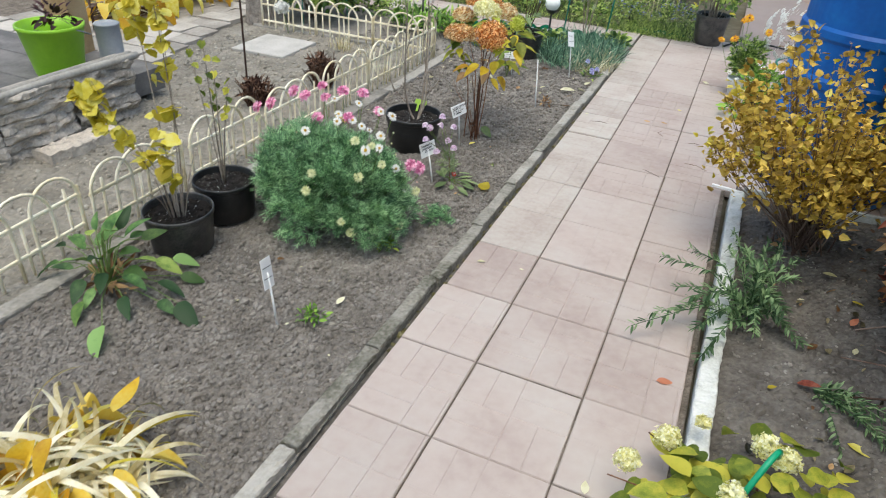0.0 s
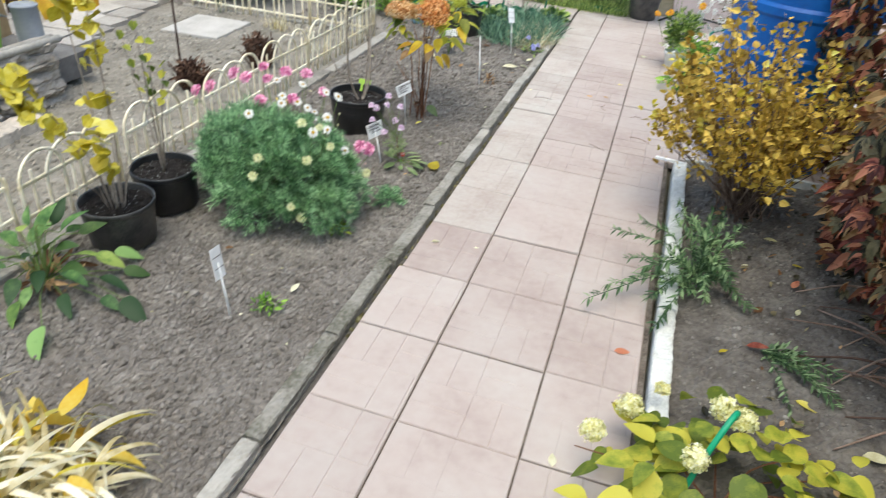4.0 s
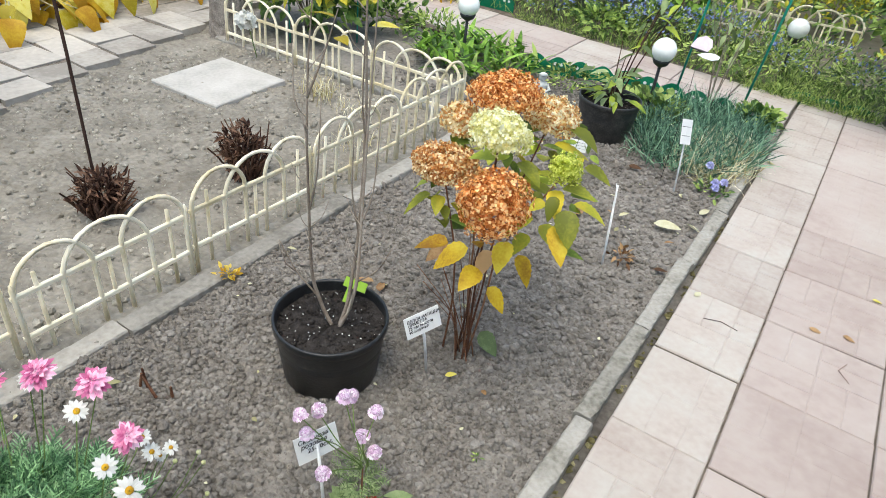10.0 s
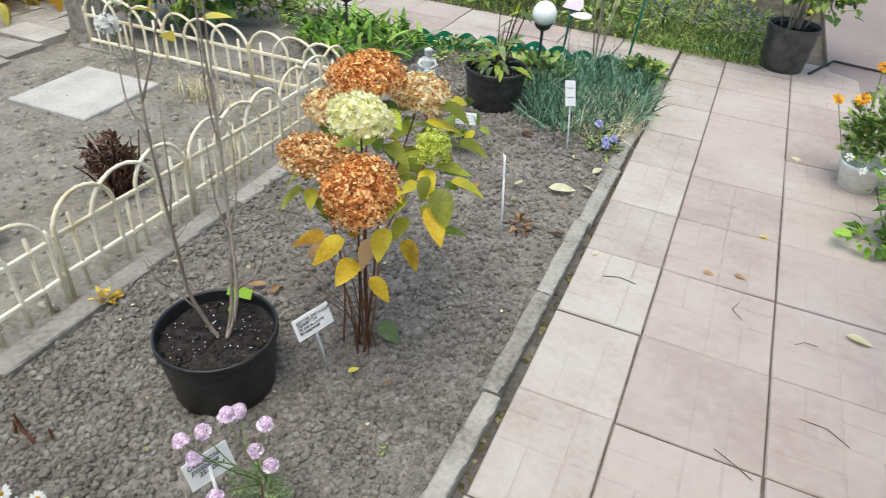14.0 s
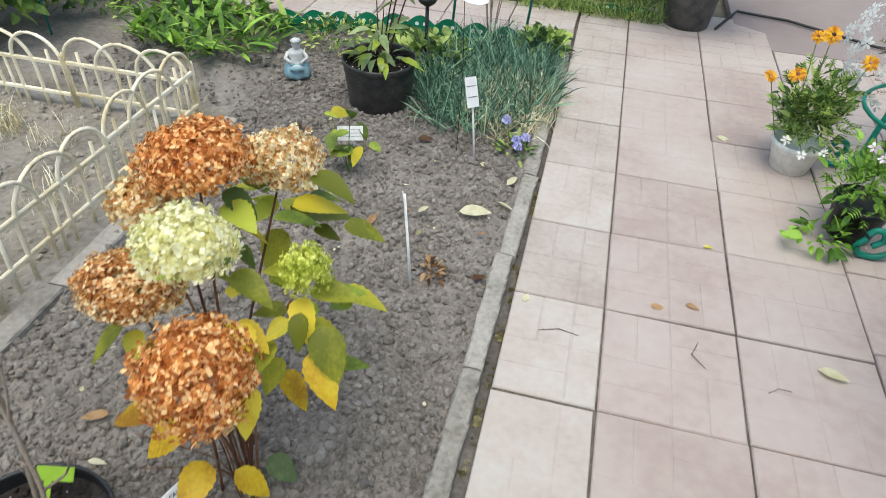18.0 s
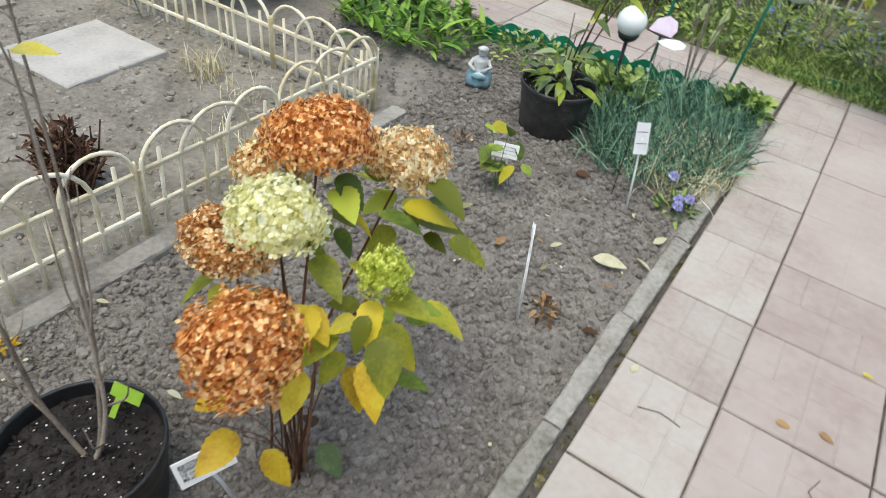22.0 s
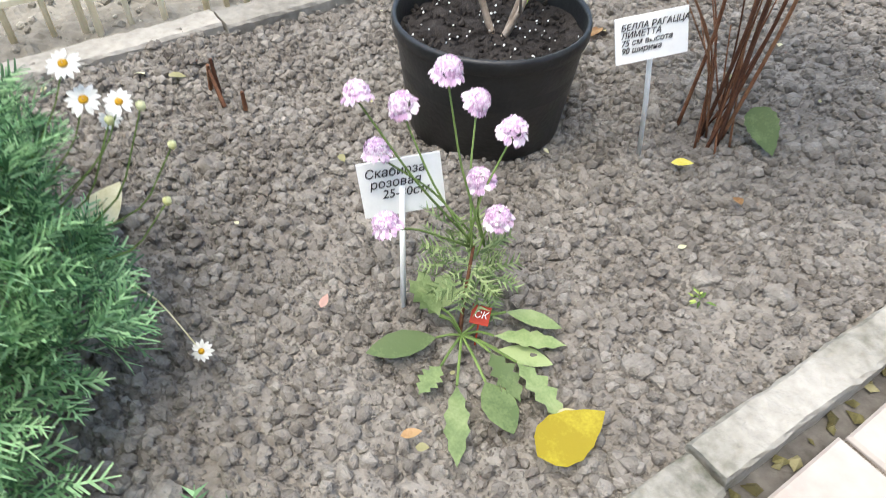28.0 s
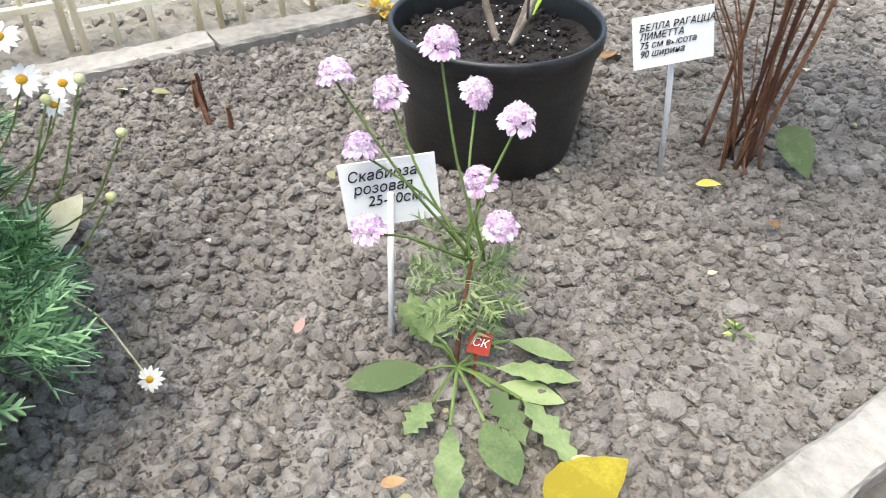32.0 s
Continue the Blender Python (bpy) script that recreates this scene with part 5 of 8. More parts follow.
for x, y, z in ((-0.84, -1.04, 0.45), (-0.78, -1.01, 0.43), (-0.77, -1.14, 0.34), (-0.61, -0.95, 0.23), (-0.66, -1.0, 0.06), (-0.72, -1.04, 0.37), (-0.78, -1.19, 0.09), (-0.80, -1.23, 0.16), (-0.93, -1.22, 0.35), (-0.94, -1.25, 0.28), (-1.34, -0.99, 0.42)):
    put_bloom(daisy, BL[RNG.integers(0, 2)], None, (x + 0.98) * 1.1, (y + 0.9) * 1.06, z + 0.03, (x + 0.98, y + 0.7, z - 0.05), RNG.uniform(0.95, 1.25), "pale lemon double flower")
for x, y, z in ((-1.27, -0.85, 0.53), (-1.17, -0.76, 0.55), (-1.15, -0.77, 0.50), (-1.33, -0.95, 0.49), (-1.37, -1.0, 0.48), (-1.08, -0.72, 0.53), (-1.0, -0.67, 0.52), (-0.94, -0.91, 0.49), (-0.91, -0.68, 0.45), (-0.62, -0.91, 0.33), (-0.60, -0.86, 0.30), (-1.21, -0.85, 0.52), (-1.08, -0.95, 0.47)):
    put_bloom(daisy, BP[RNG.integers(0, 2)], EDP, x + 0.98, y + 0.9, z + 0.03, (x + 1.08, y + 0.6, 0.3), RNG.uniform(1.1, 1.45), "bright pink flower")
    part("stalk", tube(Mesh(), [((x + 0.98) * 0.75, (y + 0.9) * 0.75, z - 0.14), (x + 0.98, y + 0.9, z)], 0.0015, 4), GREENSTEM, daisy)
for x, y, z in ((-1.01, -0.88, 0.45), (-0.92, -0.91, 0.45), (-0.97, -0.96, 0.45), (-0.86, -0.93, 0.44), (-0.86, -0.75, 0.45), (-0.80, -0.75, 0.44), (-0.74, -1.11, 0.42), (-0.70, -1.06, 0.42), (-1.03, -1.12, 0.45), (-1.13, -0.72, 0.45), (-1.0, -0.71, 0.45), (-0.78, -0.90, 0.40), (-0.66, -0.98, 0.30)):
    put_bloom(daisy, BW[RNG.integers(0, 2)], ED, x + 0.98, y + 0.9, z + 0.06, (x + 0.98 + 0.35, y + 0.9 - 0.3, 0.5), RNG.uniform(0.85, 1.1), "white daisy with yellow eye")
    part("stalk", tube(Mesh(), [((x + 0.98) * 0.75, (y + 0.9) * 0.75, z - 0.14), (x + 0.98, y + 0.9, z + 0.06)], 0.0015, 4), GREENSTEM, daisy)
put_bloom(daisy, BW[0], ED, 0.176, 0.30, 0.035, (0.5, -0.3, 0.5), 0.62, "white daisy near the soil")
part("stalk", stem(Mesh(), [(0.05, 0.24, 0.1), (0.11, 0.28, 0.085), (0.176, 0.3, 0.033)], 0.0012, 0.0009, 4), L_PALE, daisy)
for x, y, z, q in ((-0.968, -0.571, 0.295, 0.72), (-0.986, -0.603, 0.299, 0.85), (-1.002, -0.607, 0.337, 0.8), (-0.99, -0.585, 0.265, 0.6)):
    put_bloom(daisy, BW[1], ED, x + 0.98, y + 0.9, z, (0.45, -0.1, 0.75), q, "white daisy with yellow eye")
    part("stalk", stem(Mesh(), [(x + 0.95, y + 0.74, 0.12), (x + 0.97, y + 0.87, z - 0.06), (x + 0.98, y + 0.9, z)], 0.0014, 0.001, 4), GREENSTEM, daisy)
for dx, dy, z in ((0.09, 0.34, 0.33), (0.07, 0.36, 0.26), (0.11, 0.33, 0.22), (0.05, 0.31, 0.3)):
    part("stalk", stem(Mesh(), [(dx - 0.12, dy - 0.16, 0.08), (dx - 0.04, dy - 0.05, z * 0.6), (dx, dy, z)], 0.0016, 0.001, 4), GREENSTEM, daisy)
    part("bud", lathe(Mesh(), [(0.0012, z - 0.006), (0.0045, z - 0.002), (0.005, z + 0.003), (0.001, z + 0.006)], 8, (dx, dy)), F_LEMON, daisy, "small closed pale bud", True)

# ---- broad-leaved plant, withered daylily, weeds ----
berg = thing("broad_leaved_plant", (-1.52, -1.86, 0), "low plant with broad green leaves on long stalks", "plant")
rr = np.random.default_rng(51)
BROAD = [Mesh().add(*leaf_shape(0.12, w, 7, f, d, 0.95)).data("broad_leaf", mt, True) for mt, w, f, d in ((L_MID, 0.06, 0.25, 0.3), (L_DARK, 0.05, 0.45, 0.2), (L_DARK, 0.062, 0.3, 0.35), (L_BROWN, 0.035, 0.6, 0.5))]
for a, l, z, t in ((-60, 0.12, 0.06, 30), (-25, 0.2, 0.05, 20), (10, 0.24, 0.06, 25), (35, 0.2, 0.1, 30), (60, 0.16, 0.16, -10), (85, 0.1, 0.2, -35), (120, 0.14, 0.14, -5), (150, 0.2, 0.12, 10), (175, 0.22, 0.1, 25), (200, 0.18, 0.08, 30), (-5, 0.3, 0.03, 10), (20, 0.14, 0.13, 0), (-90, 0.1, 0.08, 25), (100, 0.18, 0.11, 10), (140, 0.12, 0.18, -40), (50, 0.26, 0.06, 20), (-40, 0.08, 0.1, 10), (75, 0.06, 0.22, -50), (5, 0.1, 0.17, -20), (-15, 0.16, 0.11, 10), (45, 0.1, 0.2, -30), (110, 0.08, 0.2, -30), (165, 0.13, 0.13, 0), (215, 0.1, 0.12, 10), (30, 0.29, 0.03, 20), (-70, 0.18, 0.04, 20), (15, 0.05, 0.15, -45), (95, 0.04, 0.18, -55), (190, 0.06, 0.15, -40), (270, 0.05, 0.13, -35), (320, 0.06, 0.15, -30), (140, 0.09, 0.12, -15), (235, 0.1, 0.1, -5), (0, 0.12, 0.1, -8)):
    c, s = math.cos(radians(a)), math.sin(radians(a))
    part("leaf_stalk", stem(Mesh(), [(0.01 * c, 0.01 * s, 0), (l * 0.5 * c, l * 0.5 * s, z * 1.1), (l * c, l * s, z)], 0.0028, 0.0018, 5), GREENSTEM, berg)
    ob = part("leaf", BROAD[(0, 1, 1, 2, 0, 0, 1)[rr.integers(0, 7)]], None, berg)
    ob.matrix_basis = pose(l * c, l * s, z, rr.uniform(-30, 30), t - 12, a + rr.uniform(-25, 25)) @ Matrix.Scale(rr.uniform(0.7, 1.08), 4)
part("withered_leaves", bush_leaves(46, (0.02, 0.0, 0.025), (0.13, 0.11, 0.04), [leaf_shape(0.07, 0.02, 4, 0.5, 0.3)], 1.0, 0.1, -0.2, 0.3, rr), L_BROWN, berg, "withered brown leaves at the base", kind="stuff")
for x, y, a, z in ((0.24, -0.24, -65, 0.04), (0.37, 0.0, -25, 0.03)):
    part("leaf_stalk", stem(Mesh(), [(0.02, 0, 0.02), (x * 0.6, y * 0.6, 0.07), (x, y, z)], 0.0024, 0.0018, 5), GREENSTEM, berg)
    ob = part("leaf", BROAD[2], None, berg, "limp leaf on the soil")
    ob.matrix_basis = pose(x, y, z, 25, 8, a) @ Matrix.Scale(1.2, 4)

lily = thing("withered_daylily", (-0.76, -2.62, 0), "withered daylily clump of straw and orange leaves", "daylily")
rr = np.random.default_rng(52)
BENT = [blade_shape(1.0, 0.085, b, 8) for b in (1.1, 1.7, 2.2, 2.6)]


def ribbon(length, width, seed):
    """A limp strap leaf that rises, arches over and hangs, with a twist."""
    rg = np.random.default_rng(seed)
    v, f, n = [], [], 14
    rise, turn, x, z, y = rg.uniform(1.0, 1.4), rg.uniform(-0.5, 0.5), 0.0, 0.0, 0.0
    arch = rg.uniform(2.2, 3.3)
    for k in range(n + 1):
        t = k / n
        w = width * 0.5 * min(1.0, 0.45 + 1.6 * t) * (1 - t ** 3.5) + 0.0006
        c, q = math.cos(turn * t * 3), math.sin(turn * t * 3)
        v += [(x, y - w * c, z - w * q), (x, y, z + 0.25 * w), (x, y + w * c, z + w * q)]
        a = rise - arch * t ** 1.25
        x, z, y = x + length / n * math.cos(a), max(z + length / n * math.sin(a), 0.012), y + turn * length / n * 0.5 * t
    for k in range(n):
        o = 3 * k
        f += [(o, o + 3, o + 4, o + 1), (o + 1, o + 4, o + 5, o + 2)]
    return np.array(v), f


lb = [[Mesh().add(*s).data("daylily_leaf", mt, True) for s in BENT] for mt in (L_STRAW, L_PALE, L_HOSTA)]
rib = [[Mesh().add(*ribbon(1.0, w, 10 * q + k)).data("daylily_leaf", mt, True) for k, w in enumerate((0.045, 0.05, 0.06, 0.042, 0.055, 0.05))] for q, mt in enumerate((L_STRAW, L_PALE, L_YELLOW))]
for k in range(230):
    ob = part("leaf", rib[(0, 0, 0, 1, 0, 0, 0, 0, 2, 0)[k % 10]][rr.integers(0, 6)], None, lily)
    ob.matrix_basis = pose(rr.normal(-0.06, 0.09), rr.normal(-0.02, 0.07), -0.01, rr.normal(0, 16), rr.normal(0, 12), rr.uniform(0, 360)) @ Matrix.Scale(rr.uniform(0.26, 0.44), 4)
OR = [Mesh().add(*leaf_shape(0.17, 0.075, 9, f, d)).data("orange_leaf", L_HOSTA, True) for f, d in ((0.6, 0.6), (0.9, 0.3), (0.4, -0.3))]
for k in range(34):
    a = rr.uniform(0, 360)
    q = rr.uniform(0.02, 0.2)
    ob = part("leaf", OR[k % 3], None, lily, "orange curled leaf")
    ob.matrix_basis = pose(-0.05 + q * math.cos(radians(a)), q * math.sin(radians(a)), rr.uniform(0.05, 0.2) * (1.3 - 2.5 * q), rr.uniform(-50, 50), rr.uniform(0, 65), a + rr.uniform(-40, 40)) @ Matrix.Scale(rr.uniform(0.6, 1.05), 4)


def weed(x, y, r, material, seed, shape=None, n=60, name="weed", label="small green weed rosette on the soil"):
    rg = np.random.default_rng(seed)
    return solid(name, bush_leaves(n, (0, 0, r * 0.25), (r, r, r * 0.5), [shape or leaf_shape(0.03, 0.012, 3)], 1.0, 0.1, -0.3, 0.3, rg), material, label, "weed", "weeds on the soil", "stuff", loc=pose(x, y, 0.0))


weed(-0.67, -1.66, 0.055, L_BRIGHT, 1)
weed(-0.55, -0.72, 0.06, L_DAISY, 2, feather_shape(0.05, 4, 0.003), 90)
weed(-0.66, -1.07, 0.05, L_HYDG, 3)
weed(-0.57, 1.2, 0.055, L_BROWN, 4, leaf_shape(0.03, 0.012, 3), 46, "withered_weed", "withered brown and red weed on soil")
weed(-1.3, 1.88, 0.05, L_BROWN, 5, leaf_shape(0.03, 0.01, 3), 20, "withered_weed", "thin withered brown weed on soil")
weed(-1.62, 0.13, 0.04, L_HOSTA, 6, leaf_shape(0.025, 0.012, 3), 40, "withered_weed", "orange withered weed by the fence")
weed(-0.53, 0.02, 0.012, L_GRASS, 7, leaf_shape(0.012, 0.004, 2), 20)
stubs = thing("cut_stubs", (-1.43, -0.36, 0), "short cut brown stubs standing in the soil", "stubs")
for dx, dy, lx, l in ((0, 0, 0.02, 0.055), (0.02, 0.01, -0.01, 0.06), (0.07, 0.0, -0.05, 0.045), (0.1, 0.03, 0.0, 0.03)):
    part("stub", tube(Mesh(), [(dx, dy, -0.01), (dx + lx, dy, l)], [0.005, 0.0035], 5), REDSTEM, stubs)

small = thing("small_plant", (-1.03, 1.69, 0), "small green plant with yellowing oval leaves", "plant")
rr = np.random.default_rng(53)
OV = [Mesh().add(*leaf_shape(0.08, 0.05, 5, 0.2, 0.2)).data("oval_leaf", mt, True) for mt in (L_HYD, L_HYDG)]
for k in range(5):
    a = k * 1.3
    w = [(0, 0, -0.01), (0.03 * math.cos(a), 0.03 * math.sin(a), 0.1), (0.09 * math.cos(a), 0.07 * math.sin(a), 0.14 + 0.04 * k)]
    part("stem", stem(Mesh(), w, 0.0025, 0.0015, 5), GREENSTEM, small)
    for q in (w[2], (np.array(w[1]) + w[2]) / 2, w[1]):
        ob = part("leaf", OV[rr.integers(0, 2)], None, small)
        ob.matrix_basis = pose(*q, rr.uniform(-30, 30), rr.uniform(-10, 45), rr.uniform(0, 360)) @ Matrix.Scale(rr.uniform(0.7, 1.1), 4)

# ---- fallen leaves and petals ----
FALL = {mt.name: [Mesh().add(*leaf_shape(0.075, 0.036, 5, f, d)).data("leaf_blade", mt, True) for f, d in ((0.2, 0.05), (0.5, -0.15))] for mt in (L_PALE, L_BROWN, L_YELLOW, L_CREEPR)}
for x, y, a, s, mt in ((-0.55, 1.54, 5, 1.6, L_PALE), (-0.69, 1.49, 40, 0.6, L_PALE), (-0.41, 1.76, 60, 0.8, L_PALE), (-0.43, 1.64, -30, 1.0, L_PALE), (-0.54, 1.88, -10, 0.8, L_PALE), (-0.83, 1.99, 10, 0.9, L_BROWN), (-0.84, 1.37, 80, 0.8, L_BROWN), (-1.21, 0.43, 200, 1.0, L_BROWN), (-1.16, 0.40, 120, 0.9, L_BROWN),
        (-1.58, 0.38, 30, 0.5, L_PALE), (-0.44, 1.2, 5, 0.8, L_BROWN), (-1.08, 1.49, 150, 1.1, L_PALE), (-1.05, 1.46, 60, 0.8, L_PALE), (-1.54, 1.7, 70, 0.6, L_PALE), (-1.35, 1.59, 10, 0.4, L_PALE), (-0.79, 1.64, 10, 0.3, L_PALE), (-1.5, 1.24, 100, 0.9, L_PALE), (-0.62, -1.56, 80, 0.7, L_PALE), (-1.02, -1.4, 10, 0.5, L_BROWN),
        (-0.5, -0.28, 60, 0.4, L_PALE), (-1.49, -0.42, 50, 0.5, L_PALE), (-0.64, 0.23, -40, 0.45, L_BROWN), (-0.91, 0.05, 0, 0.2, L_PALE), (-0.76, 0.21, 30, 0.5, L_YELLOW), (-0.46, 1.42, 30, 0.5, L_BROWN), (-0.66, 1.36, 80, 0.45, L_PALE), (-0.75, 1.5, 0, 0.4, L_BROWN), (-1.18, 0.30, 20, 0.6, L_PALE), (-0.58, -0.45, 70, 0.35, L_BROWN)):
    solid("fallen_leaf", FALL[mt.name][RNG.integers(0, 2)], None, {"pale_fallen_leaf": "pale cream fallen leaf lying on soil", "brown_dry_leaf": "curled brown dry leaf lying on soil", "yellow_leaf": "small yellow fallen leaf lying on soil", "creeper_red_leaf": "small reddish fallen leaf lying on soil"}[mt.name], "fallen leaf", "fallen leaves", loc=pose(x, y, 0.013, RNG.normal(0, 10), RNG.normal(0, 8), a) @ Matrix.Scale(s, 4))
for x, y, a, s, mt in ((0.42, 2.44, -20, 1.0, L_PALE), (0.32, 1.61, 10, 0.5, L_YELLOW), (0.62, 1.12, -20, 1.15, L_PALE), (0.14, 1.25, 5, 0.65, L_BROWN), (0.25, 1.29, -20, 0.6, L_BROWN), (-0.24, -0.98, 20, 0.5, L_PALE), (0.62, -1.4, 20, 0.85, L_CREEPR), (-0.25, 1.15, 80, 0.6, L_PALE), (-0.28, 2.6, 0, 0.6, L_PALE), (-0.3, 2.5, 30, 0.6, L_PALE), (-0.05, -0.95, 20, 0.3, L_PALE), (0.5, -2.0, 100, 0.7, L_PALE)):
    solid("fallen_leaf", FALL[mt.name][0], None, {"pale_fallen_leaf": "pale cream fallen leaf lying on paving", "brown_dry_leaf": "curled brown dry leaf lying on paving", "yellow_leaf": "small yellow fallen leaf lying on paving", "creeper_red_leaf": "curled red-brown leaf lying on paving"}[mt.name], "fallen leaf", "fallen leaves", loc=pose(x, y, 0.006, RNG.normal(0, 5), RNG.normal(0, 4), a) @ Matrix.Scale(s, 4))
solid("fallen_leaf", Mesh().add(*leaf_shape(0.12, 0.075, 7, 0.15, -0.1, 0.9)).data("leaf_blade", L_PALE, True), None, "broad pale green leaf lying under the daisy bush", "fallen leaf", "fallen leaves", loc=pose(-1.10, -0.685, 0.02, 5, -6, 128))
solid("fallen_leaf", Mesh().add(*leaf_shape(0.075, 0.036, 5, 0.3, -0.1)).data("leaf_blade", leafmat("dull_pink_petal", [(0.46, 0.27, 0.22), (0.62, 0.42, 0.36)]), True), None, "small dull pink petal lying on soil", "fallen leaf", "fallen leaves", loc=pose(-0.80, -0.44, 0.016, 8, 0, 130) @ Matrix.Scale(0.32, 4))
BY = Mesh().add(*leaf_shape(0.105, 0.062, 9, 0.12, -0.08, 0.9, 0.03)).data("leaf_blade", L_YELLOW, True)
solid("fallen_leaf", BY, None, "large bright yellow leaf lying on soil", "fallen leaf", "fallen leaves", loc=pose(-0.47, -0.335, 0.018, 8, 4, 90))
for x, y, a, l, bend in ((0.29, 1.08, 100, 0.10, 0.03), (0.5, 1.0, 20, 0.07, 0.012), (-0.13, 1.05, 5, 0.12, 0.015), (0.55, 0.63, -20, 0.14, 0.02), (0.32, 0.4, -30, 0.12, 0.0), (0.85, 0.5, 40, 0.1, 0.01)):
    solid("dry_twig", tube(Mesh(), [(-l / 2, 0, 0.002), (0, bend, 0.004), (l / 2, 0, 0.002)], 0.0013, 4), DRYSTEM, "thin dry twig lying on the paving", "twig", "twigs on the paving", loc=pose(x, y, 0.0012, 0, 0, a))

rr = np.random.default_rng(55)
n = 70
bits = np.stack([rr.uniform(-1.6, -0.42, n), rr.uniform(-1.9, 2.3, n), np.full(n, 0.01)], -1)
solid("petal_litter", scatter(Mesh(), [leaf_shape(0.022, 0.014, 3, 0.3, 0.1), leaf_shape(0.014, 0.011, 3, 0.2, -0.2)], bits, frames_of(np.stack([rr.normal(size=n), rr.normal(size=n), rr.normal(0, 0.2, n)], -1), roll=0.4, rng=rr), rr.uniform(0.5, 1.2, n), rr), L_PALE, "small pale petals and leaf bits scattered on soil", "litter", kind="stuff")
moss = np.stack([-0.322 + 0.0095 * (np.linspace(-2.6, 2.6, 260)) + 0.012 + rr.normal(0, 0.006, 260), np.linspace(-2.6, 2.6, 260) + rr.normal(0, 0.05, 260), np.full(260, -0.026)], -1)
solid("joint_moss", scatter(Mesh(), crumb_shapes(6, rr), moss[value_noise(moss[:, 0] * 0, moss[:, 1], 0.22, 77) > 0.45], turns(int((value_noise(moss[:, 0] * 0, moss[:, 1], 0.22, 77) > 0.45).sum()), rr), rr.uniform(0.004, 0.012, int((value_noise(moss[:, 0] * 0, moss[:, 1], 0.22, 77) > 0.45).sum())), rr), mat("dull_moss", [(0.09, 0.08, 0.035), (0.16, 0.145, 0.06), (0.24, 0.22, 0.12)], 30, 0.95, 0.5, 200, 0, 0.2, True), "dull moss and grit in the gap beside the kerb", "moss", kind="stuff")

# ---- side bed: sedum, lime hydrangea, hose, golden bush, barrel, creeper ----
sed = thing("trailing_sedum", (0.90, -0.85, 0.02), "trailing blue-green plant hanging over the white board", "trailing plant")
rr = np.random.default_rng(61)
NARROW = [leaf_shape(0.042, 0.011, 3, 0.2, 0.15)]


def leafy_shoot(parent, pts, n, size, material, rng, name="shoot"):
    p = np.asarray(pts, float)
    m = Mesh()
    stem(m, p, 0.003, 0.0015, 4)
    u = np.linspace(0.12, 1, n)
    u3 = u * (len(p) - 1)
    pos = np.stack([np.interp(u3, range(len(p)), p[:, k]) for k in range(3)], -1)
    ax = np.gradient(pos, axis=0)
    ax /= np.linalg.norm(ax, axis=1)[:, None]
    side = rng.normal(size=pos.shape)
    side -= (side * ax).sum(1)[:, None] * ax
    side /= np.linalg.norm(side, axis=1)[:, None]
    scatter(m, NARROW, pos, frames_of(side + ax * 0.8, rng=rng), size * rng.uniform(0.8, 1.2, n), rng)
    part(name, m, material, parent, kind="stuff")


for dx, dy, dz in ((-0.42, -0.36, 0.05), (-0.36, -0.22, 0.04), (-0.38, 0.1, 0.12), (-0.28, 0.16, 0.16), (-0.2, -0.28, 0.06), (-0.3, -0.05, 0.08), (-0.12, 0.42, 0.07), (-0.1, 0.62, 0.06), (0.06, 0.3, 0.05), (0.14, -0.02, 0.03), (0.0, 0.2, 0.12), (0.2, -0.12, 0.02), (-0.16, -0.42, 0.03), (0.1, 0.12, 0.06), (-0.24, -0.16, 0.12), (0.02, -0.18, 0.05), (0.1, 0.4, 0.1), (0.05, 0.55, 0.08), (-0.05, 0.3, 0.14), (0.15, 0.2, 0.12), (0.12, 0.62, 0.06), (-0.02, 0.08, 0.2), (0.1, -0.1, 0.14), (0.18, 0.42, 0.1)):
    leafy_shoot(sed, [(rr.normal(0, 0.02), rr.normal(0, 0.03), 0.0), (dx * 0.45, dy * 0.45, 0.07 + dz * 0.6), (dx, dy, dz)], 58, rr.uniform(0.75, 1.1), L_SEDUM, rr)
sed2 = thing("creeping_sedum", (1.15, -1.22, 0.0), "small blue-green plant creeping over bare soil", "trailing plant")
for k in range(9):
    a = -0.6 + rr.normal(0, 0.5)
    l = rr.uniform(0.1, 0.3)
    leafy_shoot(sed2, [(0, 0.05, 0.0), (l * 0.5 * math.cos(a), l * 0.5 * math.sin(a), 0.05), (l * math.cos(a), l * math.sin(a), 0.02)], 30, 0.8, L_SEDUM, rr)

lime = thing("lime_hydrangea", (0.92, -1.98, 0), "low hydrangea with yellow-green leaves and cream blooms", "hydrangea")
rr = np.random.default_rng(62)
lml = [Mesh().add(*s).data("lime_leaf", L_LIMEHYD, True) for s in (leaf_shape(0.10, 0.068, 6, 0.25, 0.25), leaf_shape(0.085, 0.05, 6, 0.3, 0.35))]
p, d = blob(190, (0.08, 0, 0.10), (0.44, 0.30, 0.16), 0.35, -0.2, rr)
for q, w in zip(p, d):
    ob = part("leaf", lml[rr.integers(0, 2)], None, lime)
    ob.matrix_basis = pose(*q, rr.uniform(-25, 25), rr.uniform(-15, 35), math.degrees(math.atan2(w[1], w[0])) + rr.uniform(-50, 50)) @ Matrix.Scale(rr.uniform(0.7, 1.15), 4)
